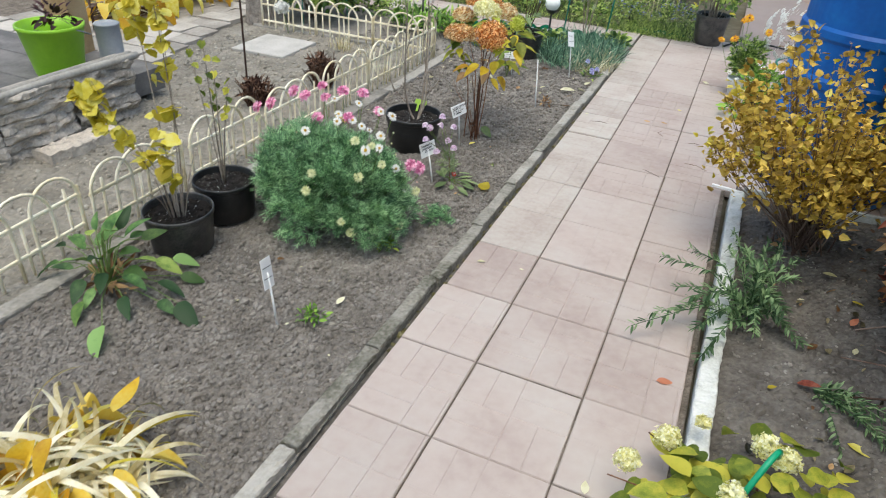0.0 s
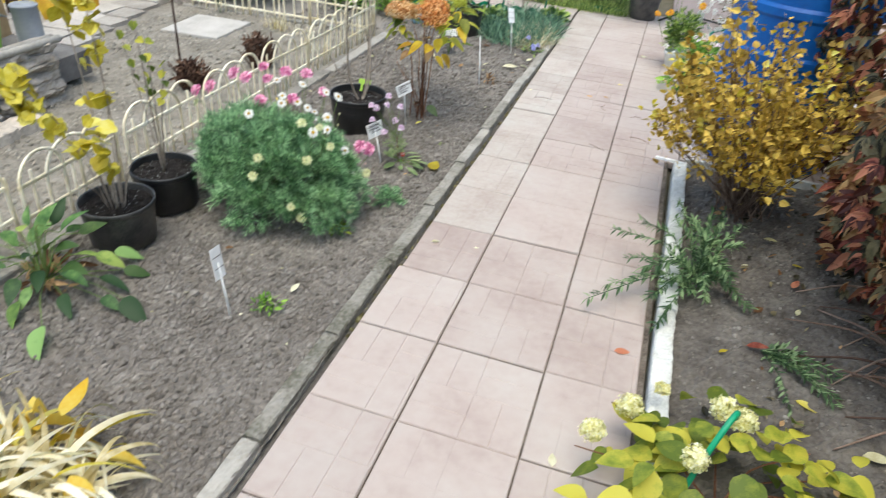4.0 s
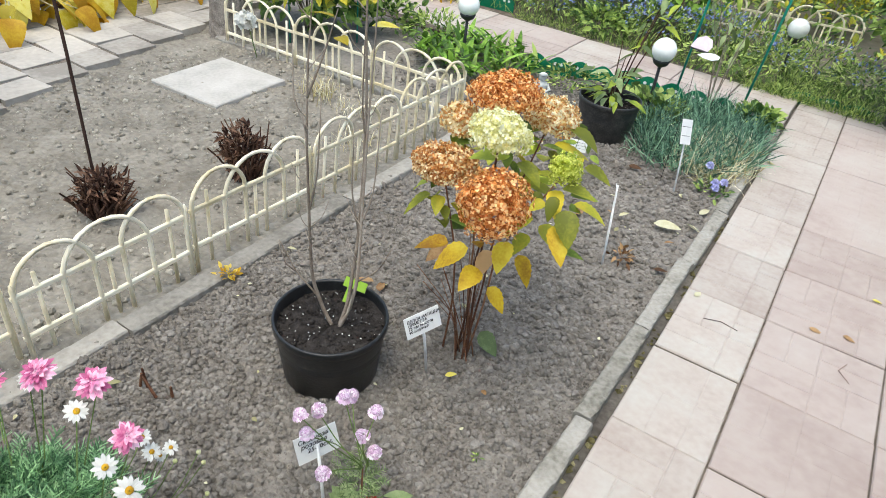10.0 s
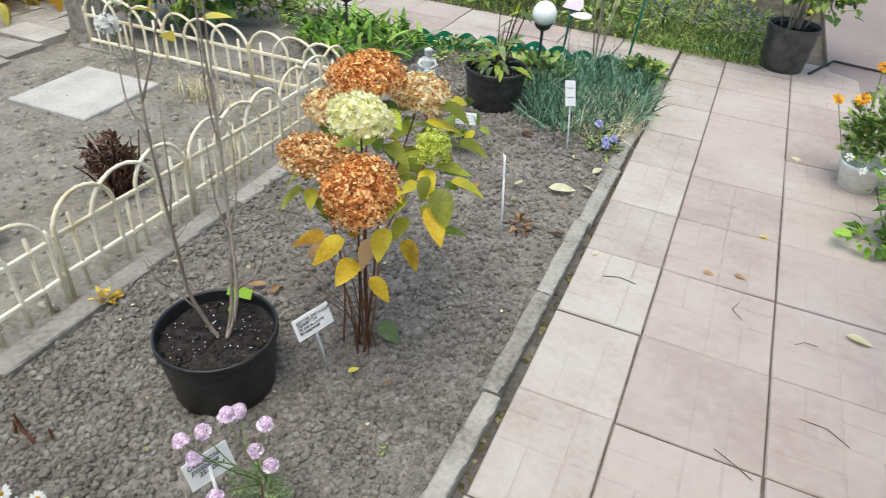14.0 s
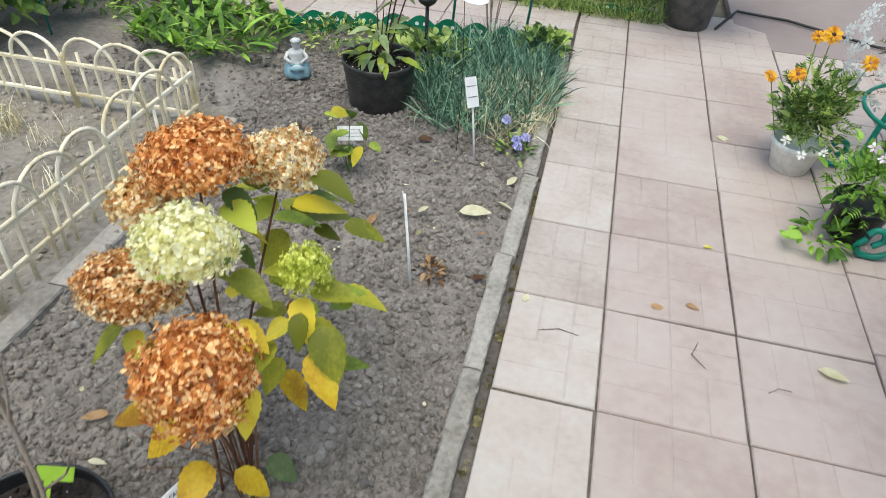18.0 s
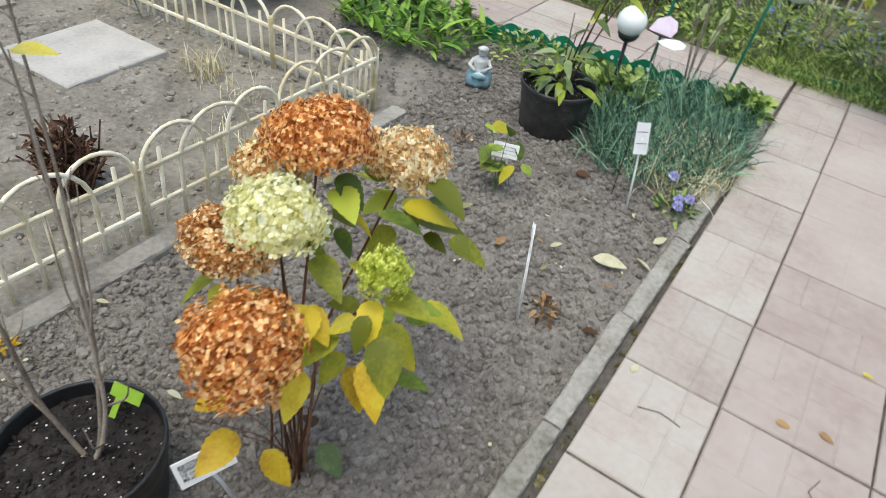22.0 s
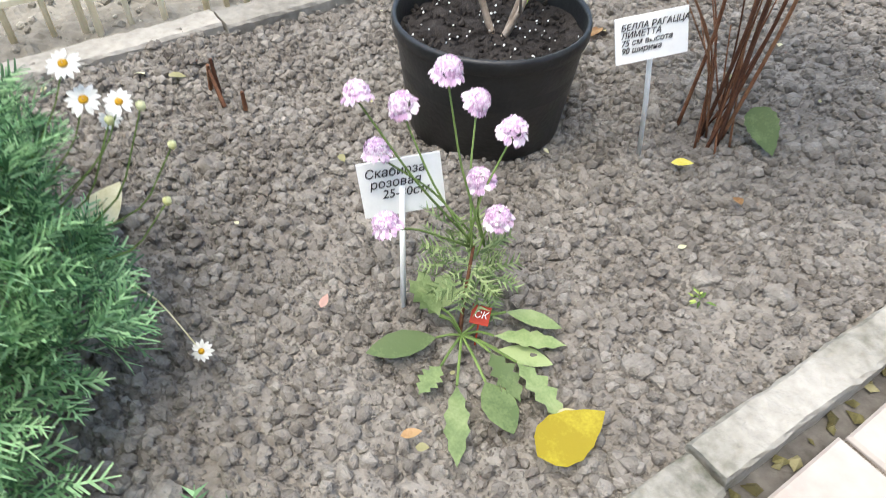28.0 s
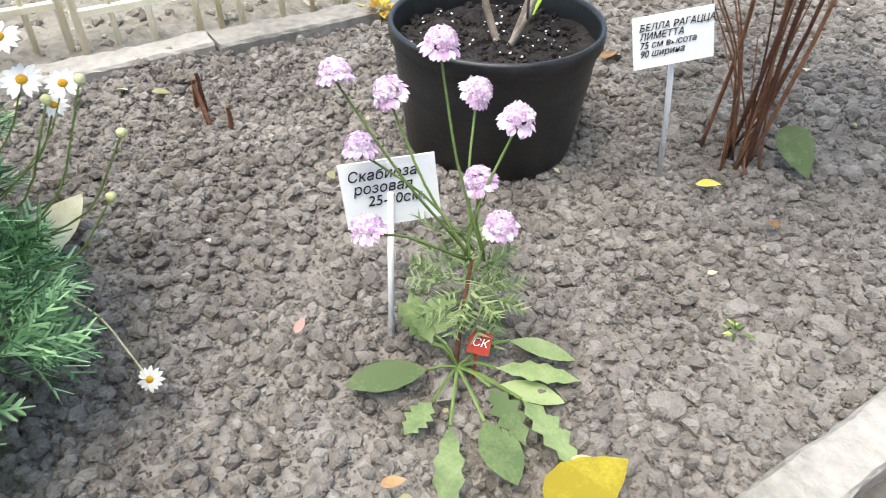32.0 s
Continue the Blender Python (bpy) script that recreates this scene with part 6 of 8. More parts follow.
for k in range(9):
    a = rr.uniform(0, 6.28)
    part("stem", stem(Mesh(), [(0.05, 0, 0), (0.15 * math.cos(a), 0.12 * math.sin(a), 0.12), (0.38 * math.cos(a), 0.26 * math.sin(a), 0.15)], 0.004, 0.002, 5), REDSTEM, lime)
for k, (x, y, z) in enumerate(((-0.33, 0.02, 0.16), (-0.24, 0.15, 0.17), (-0.06, -0.02, 0.21), (0.02, 0.19, 0.22), (0.07, 0.16, 0.22), (-0.14, 0.32, 0.12))):
    part("flower_head", flower_head(110, (0.042, 0.035, 0.04) if k < 5 else (0.025, 0.02, 0.02), 0.0095, 200 + k), F_CREAM, lime, "cream flower head").matrix_basis = pose(x, y, z)
solid("garden_hose", tube(Mesh(), [(0.86 + 0.11 * math.sin(t * 1.3), -2.02 + 0.2 * t, 0.30 * math.sin(math.pi * (0.12 + 0.62 * t))) for t in np.linspace(-0.15, 1.0, 16)], 0.0088, 8), HOSE, "looped green garden hose rising from the leaves", "hose", smooth=True)

gold = thing("golden_bush", (1.12, -0.06, 0), "dense twiggy bush with small golden autumn leaves", "bush")
rr = np.random.default_rng(63)
GL = [leaf_shape(0.038, 0.028, 4, 0.3, 0.2, 0.85), leaf_shape(0.03, 0.021, 4, 0.4, 0.3, 0.85), leaf_shape(0.034, 0.025, 4, 0.35, 0.1, 0.85)]
sprays = {L_GOLDBUSH: Mesh(), L_YELLOW: Mesh()}
for k in range(130):
    a, sp = rr.uniform(0, 6.28), 0.44 * math.sqrt(rr.random())
    top_z = (1.14 - 0.9 * sp * sp / 0.2 * 0.5) * rr.uniform(0.55, 1.02)
    if k % 5 == 0:
        sp, top_z = rr.uniform(0.3, 0.44), rr.uniform(0.5, 0.75)
    if math.cos(a) > 0.35 and k % 2:
        sp, top_z = sp * 0.6, top_z * 0.8
    w = np.array([(rr.normal(0, 0.05), rr.normal(0, 0.05), -0.02), (sp * 0.45 * math.cos(a) - 0.04, sp * 0.45 * math.sin(a), top_z * 0.35), (sp * 0.85 * math.cos(a) - 0.1, sp * 0.85 * math.sin(a) - 0.09, top_z * 0.75), (sp * math.cos(a) - 0.13, sp * math.sin(a) - 0.11, top_z)])
    part("branch", stem(Mesh(), w, 0.0035, 0.001, 4), WATTLE, gold)
    n = int(rr.integers(31, 60))
    u = 3 - 2.35 * rr.random(n) ** 1.1
    p = np.stack([np.interp(u, range(4), w[:, q]) for q in range(3)], -1) + rr.normal(0, 0.028, (n, 3)) * np.clip(3.4 - u, 0.35, 1.5)[:, None]
    p = p[p[:, 2] > 0.2 + 0.2 * rr.random(n)]
    n = len(p)
    way = rr.normal(0, 0.6, (n, 3)) + np.array((0.5 * math.cos(a), 0.5 * math.sin(a), 0.45))
    scatter(sprays[L_YELLOW if rr.random() < 0.08 else L_GOLDBUSH], GL, p, frames_of(way, roll=0.8, rng=rr), rr.uniform(0.65, 1.25, n), rr)
part("foliage", sprays[L_GOLDBUSH], L_GOLDBUSH, gold, kind="stuff")
part("yellow_sprays", sprays[L_YELLOW], L_YELLOW, gold, "brighter yellow leaf sprays", kind="stuff")

barrel = thing("barrel", (1.245, 0.80, 0), "tall blue ribbed plastic barrel standing on paving", "barrel")
R, Hb = 0.368, 1.28
prof = [(0.0, 0.0), (R * 0.93, 0.0), (R * 0.97, 0.015), (R * 0.985, 0.06)]
for zc in (0.24, 0.44, 0.64, 0.88):
    prof += [(R, zc - 0.07), (R, zc - 0.035), (R * 1.035, zc - 0.018), (R * 1.035, zc + 0.018), (R, zc + 0.035)]
prof += [(R, 1.12), (R * 0.985, 1.14), (R * 1.03, 1.15), (R * 1.03, 1.185), (R * 0.99, Hb), (R * 0.95, Hb), (R * 0.93, Hb - 0.02), (R * 0.93, 0.6), (0.0, 0.6)]
part("barrel_body", lathe(Mesh(), prof, 56), BLUE, barrel, smooth=False)
part("rim_band", lathe(Mesh(), [(R * 1.036, 1.152), (R * 1.05, 1.157), (R * 1.05, 1.178), (R * 1.036, 1.183)], 56), GREYPIPE, barrel, "grey metal clamp band")
part("water", disc(Mesh(), R * 0.935, 1.1, 32), mat("dark_water", [(0.01, 0.02, 0.025), (0.015, 0.03, 0.035)], 3, 0.1, 0.02, 30), barrel)

creep = thing("virginia_creeper", (1.68, -0.75, 0), "Virginia creeper with red and brown leaves on a trellis", "creeper")
rr = np.random.default_rng(64)


def palm_leaf(rng, s):
    """Five leaflets from one point."""
    v, f = [], []
    for a in (-70, -35, 0, 35, 70):
        lv, lf = leaf_shape(s * (1 - abs(a) / 220), s * 0.36, 4, 0.3, 0.35, 0.95)
        c, q = math.cos(radians(a)), math.sin(radians(a))
        k = len(v)
        v += [(x * c - y * q, x * q + y * c, z) for x, y, z in lv]
        f += [tuple(i + k for i in g) for g in lf]
    return np.array(v), f


PL = [palm_leaf(rr, 0.084), palm_leaf(rr, 0.068), leaf_shape(0.085, 0.036, 5, 0.4, 0.5), leaf_shape(0.07, 0.026, 5, 0.5, 0.7)]
for nm, mt, n in (("red_foliage", L_CREEPR, 820), ("dull_foliage", L_CREEPG, 820), ("orange_foliage", L_CREEPO, 300), ("withered_foliage", L_BROWN, 210)):
    m = Mesh()
    y = rr.uniform(-1.5, 0.75, n)
    z = rr.uniform(0.02, 1.65, n) ** 1.0
    front = -0.22 + 0.09 * np.sin(y * 4 + z * 3) - 0.12 * np.exp(-((z - 0.9) / 0.5) ** 2) + rr.exponential(0.1, n) + np.where(z < 0.35, 0.1, 0)
    pos = np.stack([front, y + 0.75, z], -1)
    way = np.stack([rr.normal(-0.5, 0.5, n), rr.normal(-0.15, 0.5, n), rr.normal(-0.7, 0.4, n)], -1)
    scatter(m, PL, pos, frames_of(way, np.tile((-0.6, -0.5, 0.6), (n, 1)), 0.5, rr), rr.uniform(0.7, 1.25, n), rr)
    part(nm, m, mt, creep, {"red_foliage": "dark red leaves", "dull_foliage": "dull green and tan leaves", "orange_foliage": "orange leaves", "withered_foliage": "withered tan leaves"}[nm], kind="stuff")
for k in range(26):
    y0 = rr.uniform(-0.7, 1.4)
    part("vine", stem(Mesh(), [(rr.uniform(0, 0.25), y0, -0.02), (rr.uniform(-0.25, 0.15), y0 + rr.normal(0, 0.15), 0.45), (rr.uniform(-0.25, 0.1), y0 + rr.normal(0, 0.25), 1.0), (rr.uniform(-0.2, 0.15), y0 + rr.normal(0, 0.3), 1.6)], 0.007, 0.003, 5), WATTLE, creep, smooth=True)
for k in range(16):
    a = rr.uniform(2.2, 4.2)
    l = rr.uniform(0.2, 0.45)
    y0 = rr.uniform(-0.7, 0.5)
    part("vine", stem(Mesh(), [(0.0, y0, 0.03), (l * 0.5 * math.cos(a), y0 + l * 0.5 * math.sin(a), 0.06), (l * math.cos(a), y0 + l * math.sin(a), 0.01)], 0.007, 0.003, 5), WATTLE, creep, smooth=True)
for k in range(7):
    ob = part("trellis_post", tube(Mesh(), [(0.16, -0.8 + 0.4 * k, -0.05), (0.16, -0.8 + 0.4 * k, 1.75)], 0.012, 6), GREYPIPE, creep)
# backing wall; the creeper's shade is put into its near-black timber colour
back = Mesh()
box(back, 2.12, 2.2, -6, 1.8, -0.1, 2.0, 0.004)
solid("wall_side", back, mat("shade_toned_timber", [(0.03, 0.026, 0.022), (0.06, 0.052, 0.044)], 5, 0.9, 0.3), "board wall behind the creeper, shade put into its colour", "wall", kind="structure")
for k, (x, y, a, s, mt) in enumerate(((0.99, -1.26, 30, 0.5, L_YELLOW), (1.09, -1.18, -20, 1.1, L_CREEPR), (1.24, -1.42, -15, 1.2, L_YELLOW), (1.21, -0.31, -30, 0.9, L_PALE), (1.01, -0.09, 10, 1.0, L_BROWN), (1.30, -0.7, 60, 0.8, L_CREEPR), (1.32, -0.5, 0, 0.7, L_YELLOW), (1.2, 0.1, 45, 0.9, L_BROWN), (1.4, -0.2, 120, 0.9, L_BROWN), (1.3, -0.9, 75, 0.6, L_PALE), (1.1, -0.6, 10, 0.4, L_PALE), (1.42, -1.6, 0, 1.2, L_PALE), (1.5, -1.8, 70, 1.2, L_BROWN), (1.35, 0.2, 20, 0.8, L_BROWN), (1.05, -0.45, 90, 0.4, L_PALE))):
    solid("fallen_leaf", FALL[mt.name][k % 2], None, {"pale_fallen_leaf": "pale cream fallen leaf lying on soil", "brown_dry_leaf": "curled brown dry leaf lying on soil", "yellow_leaf": "yellow fallen leaf lying on dark soil", "creeper_red_leaf": "dark red creeper leaf lying on soil"}[mt.name], "fallen leaf", "fallen leaves", loc=pose(x, y, 0.014, RNG.normal(0, 10), RNG.normal(0, 8), a) @ Matrix.Scale(s, 4))

rr = np.random.default_rng(65)
n = 420
px, py = rr.uniform(0.9, 1.75, n), rr.uniform(-2.2, 0.36, n)
keep = rr.random(n) < np.clip((px - 0.8) * 1.1, 0.1, 1) * (0.4 + 0.6 * (py > -0.5))
pos = np.stack([px, py, np.full(n, 0.012)], -1)[keep]
for nm, mt, sl in (("brown", L_BROWN, slice(0, None, 2)), ("tan", L_CREEPG, slice(1, None, 2))):
    q = pos[sl]
    solid("leaf_litter", scatter(Mesh(), [leaf_shape(0.05, 0.026, 4, 0.4, -0.1), leaf_shape(0.035, 0.014, 3, 0.3, 0.1)], q, frames_of(np.stack([rr.normal(size=len(q)), rr.normal(size=len(q)), rr.normal(0, 0.15, len(q))], -1), roll=0.4, rng=rr), rr.uniform(0.4, 1.1, len(q)), rr), mt, nm + " dry leaf litter on the dark side bed", "leaf litter", kind="stuff")

# ---- solar globe lamps ----
LAMPS_FAR = ((-2.28, 4.12), (-2.25, 2.68), (-3.30, 3.09), (-4.60, 2.91), (-3.41, 3.89))
MARIGOLD = ((0.48, 2.2, 0.41), (0.57, 2.2, 0.43), (0.63, 2.2, 0.59), (0.79, 2.2, 0.51), (0.60, 2.25, 0.56))
def globe_lamp(x, y, z, label="white solar globe lamp on a black stake"):
    e = thing("globe_lamp", (x, y, 0), label, "garden lamp", "white globe lamps")
    r = 0.069
    part("globe", lathe(Mesh(), [(0.035 + 0.0, z - r * 0.9)] + [(r * math.sin(t), z - r * math.cos(t)) for t in np.linspace(0.5, 3.1, 12)], 24), GLOBE, e, "opal white globe", True)
    part("collar", lathe(Mesh(), [(0.012, z - r - 0.03), (0.04, z - r - 0.012), (0.052, z - r * 0.86), (0.05, z - r * 0.78), (0.03, z - r * 0.78)], 20), BLACKMETAL, e, smooth=True)
    part("stake", tube(Mesh(), [(0, 0, -0.05), (0, 0, z - r - 0.02)], 0.0095, 8), BLACKMETAL, e, smooth=True)
    return e


globe_lamp(-1.014, 2.80, 0.365)
globe_lamp(-0.497, 4.142, 0.348)
for x, y in LAMPS_FAR:
    globe_lamp(x, y, 0.35)

# ---- far end of the front bed ----
fes = thing("blue_grass_clump", (-0.64, 2.58, 0), "dense clump of blue-green grassy leaves by the kerb", "grass clump")
rr = np.random.default_rng(71)


def blades(n, x0, x1, y0, y1, h, material, parent, name, rng, w=0.03, round_=True):
    x, y = rng.uniform(-1, 1, n), rng.uniform(-1, 1, n)
    if round_:
        k = x * x + y * y < 1.05 + rng.normal(0, 0.15, n)
        x, y = x[k], y[k]
    pos = np.stack([(x0 + x1) / 2 + x * (x1 - x0) / 2, (y0 + y1) / 2 + y * (y1 - y0) / 2, np.full(len(x), -0.005)], -1)
    m = Mesh()
    tilt = rng.normal(0, 0.58, (len(x), 2))
    d = np.stack([np.cos(a := rng.uniform(0, 6.28, len(x))), np.sin(a), np.zeros(len(x))], -1)
    up = np.stack([tilt[:, 0], tilt[:, 1], np.ones(len(x))], -1)
    up /= np.linalg.norm(up, axis=1)[:, None]
    yy = np.cross(up, d)
    yy /= np.linalg.norm(yy, axis=1)[:, None]
    rot = np.stack([np.cross(yy, up), yy, up], -1)
    scatter(m, [blade_shape(1.0, w, b, 3) for b in (0.4, 0.9, 1.4)], pos, rot, h * rng.uniform(0.5, 1.15, len(x)), rng)
    return part(name, m, material, parent, kind="stuff") if parent else m


blades(3600, -0.32, 0.32, -0.47, 0.47, 0.22, L_FESCUE, fes, "blade_tuft", rr, 0.03)
blades(1000, -0.06, 0.34, -0.5, 0.05, 0.16, L_STRAW, fes, "dry_tuft", rr)
GLOBEHEAD = scab_head(0.023, 4, F_VIOLET)
fl = thing("globe_flower", (-0.42, 2.03, 0), "small lilac globe flowers on short green leaves", "flower")
for dx, dy, z in ((0.0, 0.0, 0.06), (0.035, 0.02, 0.065), (0.01, -0.03, 0.05), (-0.06, 0.08, 0.1)):
    ob = part("flower_head", GLOBEHEAD, None, fl, "lilac blue flower head")
    ob.matrix_basis = pose(dx, dy, z, 10, 8, 40)
    part("stem", tube(Mesh(), [(dx * 0.4, dy * 0.4, -0.01), (dx, dy, z)], 0.0015, 4), GREENSTEM, fl)
part("leaves", bush_leaves(60, (0, 0, 0.02), (0.09, 0.09, 0.03), [leaf_shape(0.04, 0.014, 3)], 1.0, 0.1, -0.2, 0.3), L_MID, fl)

plastic_pot("plant_pot", -1.09, 2.27, 0.165, 0.215, "black plastic pot holding a tall leafy plant", 0.03, 0.84)
tall = thing("potted_plant", (-1.09, 2.27, 0.19), "leafy potted plant with tall dark stems", "potted plant")
rr = np.random.default_rng(72)
LONG = [Mesh().add(*leaf_shape(l, w, 6, 0.3, 0.4, 0.95, 0.06)).data("long_leaf", mt, True) for l, w, mt in ((0.11, 0.045, L_SCAB), (0.12, 0.042, L_HYDG), (0.1, 0.042, L_SCAB))]
for k in range(44):
    a = rr.uniform(0, 360)
    q = rr.uniform(0.0, 0.12)
    ob = part("leaf", LONG[rr.integers(0, 3)], None, tall)
    ob.matrix_basis = pose(q * math.cos(radians(a)), q * math.sin(radians(a)), rr.uniform(0.02, 0.16), rr.uniform(-30, 30), rr.uniform(-40, 25), a) @ Matrix.Scale(rr.uniform(0.6, 1.0), 4)
for k, (dx, dy, h) in enumerate(((0.06, 0.1, 0.42), (0.12, 0.05, 0.48), (-0.03, 0.06, 0.3), (0.2, 0.12, 0.55), (0.03, -0.02, 0.25), (0.1, 0.25, 0.6))):
    part("stem", stem(Mesh(), [(dx * 0.1, dy * 0.1, -0.02), (dx * 0.5, dy * 0.5, h * 0.5), (dx, dy, h)], 0.0045, 0.002, 5), DRYSTEM, tall)
    for q in range(5 if k in (1, 3, 5) else 0):
        ob = part("leaf", LONG[1 + q % 2], None, tall)
        t = 0.55 + 0.1 * q
        ob.matrix_basis = pose(dx * t, dy * t, h * t, rr.uniform(-20, 20), rr.uniform(0, 50), rr.uniform(0, 360)) @ Matrix.Scale(0.85, 4)
tall2 = thing("tall_stems", (-0.72, 3.02, 0), "tall thin stems with long drooping yellow-green leaves", "plant")
for k in range(9):
    a = rr.uniform(0, 6.28)
    h = rr.uniform(0.5, 0.95)
    w = [(0, 0, -0.02), (0.06 * math.cos(a), 0.06 * math.sin(a), h * 0.5), (0.2 * math.cos(a), 0.16 * math.sin(a), h)]
    part("stem", stem(Mesh(), w, 0.003, 0.0015, 5), BARK, tall2)
    for t in (0.2, 0.45, 0.7, 0.95):
        ob = part("leaf", LONG[rr.integers(0, 3)], None, tall2)
        q = np.array(w[1]) * (1 - t) + np.array(w[2]) * t
        ob.matrix_basis = pose(*q, rr.uniform(-30, 30), rr.uniform(20, 70), rr.uniform(0, 360)) @ Matrix.Scale(rr.uniform(0.6, 0.95), 4)

m = Mesh()
lathe(m, [(0.0, 0.0), (0.05, 0.0), (0.056, 0.012), (0.05, 0.045), (0.036, 0.075), (0.026, 0.09), (0.034, 0.112), (0.03, 0.128), (0.012, 0.136), (0.012, 0.142)], 22)
v = m.v[0]
ang = np.arctan2(v[:, 1], v[:, 0])
v[:, :2] *= (1 + 0.12 * np.sin(ang * 7) * (v[:, 2] < 0.08))[:, None]
v[:, 0] *= 1.12
lathe(m, [(0.001, 0.138), (0.016, 0.142), (0.023, 0.157), (0.021, 0.172), (0.027, 0.176), (0.013, 0.186), (0.001, 0.19)], 14, (0.004, -0.004))
for sg in (-1, 1):
    tube(m, [(0.032 * sg, 0, 0.12), (0.052 * sg, -0.015, 0.095), (0.022 * sg, -0.045, 0.082)], [0.011, 0.009, 0.008], 7)
tube(m, [(-0.03, -0.045, 0.05), (0.0, -0.056, 0.062), (0.03, -0.045, 0.05)], [0.012, 0.018, 0.012], 7)
statue = solid("garden_statue", m, STATUE, "small pale seated garden statue with a blue skirt", "statue", loc=pose(-1.545, 2.39, 0, 0, 0, 25), smooth=True)
statue.data.materials.append(STATUEBLUE)
for poly in statue.data.polygons:
    if poly.center.z < 0.065:
        poly.material_index = 1


def scallop(x0, y0, x1, y1, n, h=0.1):
    """Green plastic bed edging with a wavy top, punched with flower-shaped holes backed by white."""
    e = thing("plastic_edging", (0, 0, 0), "green scalloped plastic bed edging along the path", "edging", "green plastic edging")
    d = np.array((x1 - x0, y1 - y0))
    L = np.linalg.norm(d) / n
    u = d / np.linalg.norm(d)
    nn = np.array((-u[1], u[0]))
    for k in range(n):
        m = Mesh()
        pts = [(s, h * (0.55 + 0.45 * math.sin(math.pi * s / L))) for s in np.linspace(0, L, 9)]
        for off in (0.0, 0.003):
            m.add([(x0 + u[0] * (k * L + s) + nn[0] * off, y0 + u[1] * (k * L + s) + nn[1] * off, z) for s, z in pts] + [(x0 + u[0] * (k * L + s) + nn[0] * off, y0 + u[1] * (k * L + s) + nn[1] * off, -0.03) for s, _ in pts], [(i, i + 1, i + 10, i + 9) for i in range(8)])
        ob = part("scallop", m, GREENPLASTIC, e)
        for q in (0.36, 0.64):
            c = np.array((x0, y0)) + u * (k + q) * L - nn * 0.003
            fm = Mesh()
            disc(fm, 0.011, 0.0, 10)
            hole = part("cut_out", fm, WHITE, ob, "pale cut-out shape")
            hole.matrix_basis = Matrix.Translation((c[0], c[1], h * 0.55)) @ Matrix(((u[0], nn[0], 0, 0), (u[1], nn[1], 0, 0), (0, 0, 1, 0), (0, 0, 0, 1))) @ pose(0, 0, 0, 90, 0, 0)
    return e


scallop(-1.90, 2.90, -1.2, 3.09, 5)
scallop(-1.2, 3.09, -0.42, 3.11, 5)
scallop(-0.36, 3.80, 0.12, 3.84, 3, 0.05)
scallop(-3.16, 3.98, -2.6, 4.03, 4, 0.1)
for x, y, dx, dy, h in ((-0.56, 3.16, 0.09, 0.02, 1.25), (-0.96, 3.14, 0.05, 0.05, 1.05)):
    solid("plant_stake", tube(Mesh(), [(0, 0, -0.05), (dx * 0.5, dy * 0.5, h * 0.5), (dx, dy, h)], 0.0075, 7), GREENMETAL, "green coated metal stake leaning by the path", "stake", "green stakes", loc=pose(x, y, 0), smooth=True)

bf = thing("butterfly_ornament", (-0.66, 1.93, 0), "lilac and white butterfly ornament on a wire", "ornament")
part("wire", stem(Mesh(), [(0, 0.05, -0.02), (0.01, 0.02, 0.35), (0, 0, 0.655)], 0.0016, 0.0012, 5), BLACKMETAL, bf)
wing = Mesh()
prof = [(0.0, 0.0), (0.02, 0.035), (0.055, 0.05), (0.085, 0.035), (0.09, 0.005), (0.07, -0.02), (0.03, -0.018)]
wing.add([(x, y, 0.0012) for x, y in prof] + [(x, y, -0.0012) for x, y in prof], [tuple(range(7)), tuple(range(13, 6, -1))] + [(i, i + 7, (i + 1) % 7 + 7, (i + 1) % 7) for i in range(7)])
WM = wing.data("butterfly_wing", PAPERPINK)
WW = wing.data("butterfly_wing", WHITE)
for me, m in ((WM, pose(-0.045, 0.0, 0.665, 62, 0, 20)), (WW, pose(0.0, -0.03, 0.645, 8, 0, -5))):
    ob = part("wing", me, None, bf, "lilac wing" if me is WM else "white wing")
    ob.matrix_basis = m
part("body", tube(Mesh(), [(-0.05, 0, 0.66), (0.0, 0, 0.655), (0.04, 0.01, 0.65)], [0.002, 0.005, 0.003], 6), BLACKMETAL, bf)

# ---- far planting ----
def leafy_bush(name, x, y, r, h, n, material, shape, label, category="bush", low=-0.7, seed=1, stems=True, ry=None, z=None, shell=0.45):
    rg = np.random.default_rng(seed)
    e = thing(name, (x, y, 0), label, category)
    c = z if z is not None else h * 0.52
    part("foliage", bush_leaves(n, (0, 0, c), (r, ry or r, h - c), shape, 1.0, shell, low, 0.25, rg, 0.7, 8, 0.3), material, e, kind="stuff")
    if stems:
        for k in range(14):
            a, sp = rg.uniform(0, 6.28), rg.uniform(0.1, 0.8) * r
            part("branch", stem(Mesh(), [(rg.normal(0, 0.03), rg.normal(0, 0.03), -0.05), (sp * 0.5 * math.cos(a), sp * 0.5 * math.sin(a), h * 0.4), (sp * math.cos(a), sp * math.sin(a), h * 0.8)], 0.006, 0.002, 4), BARK, e)
    return e


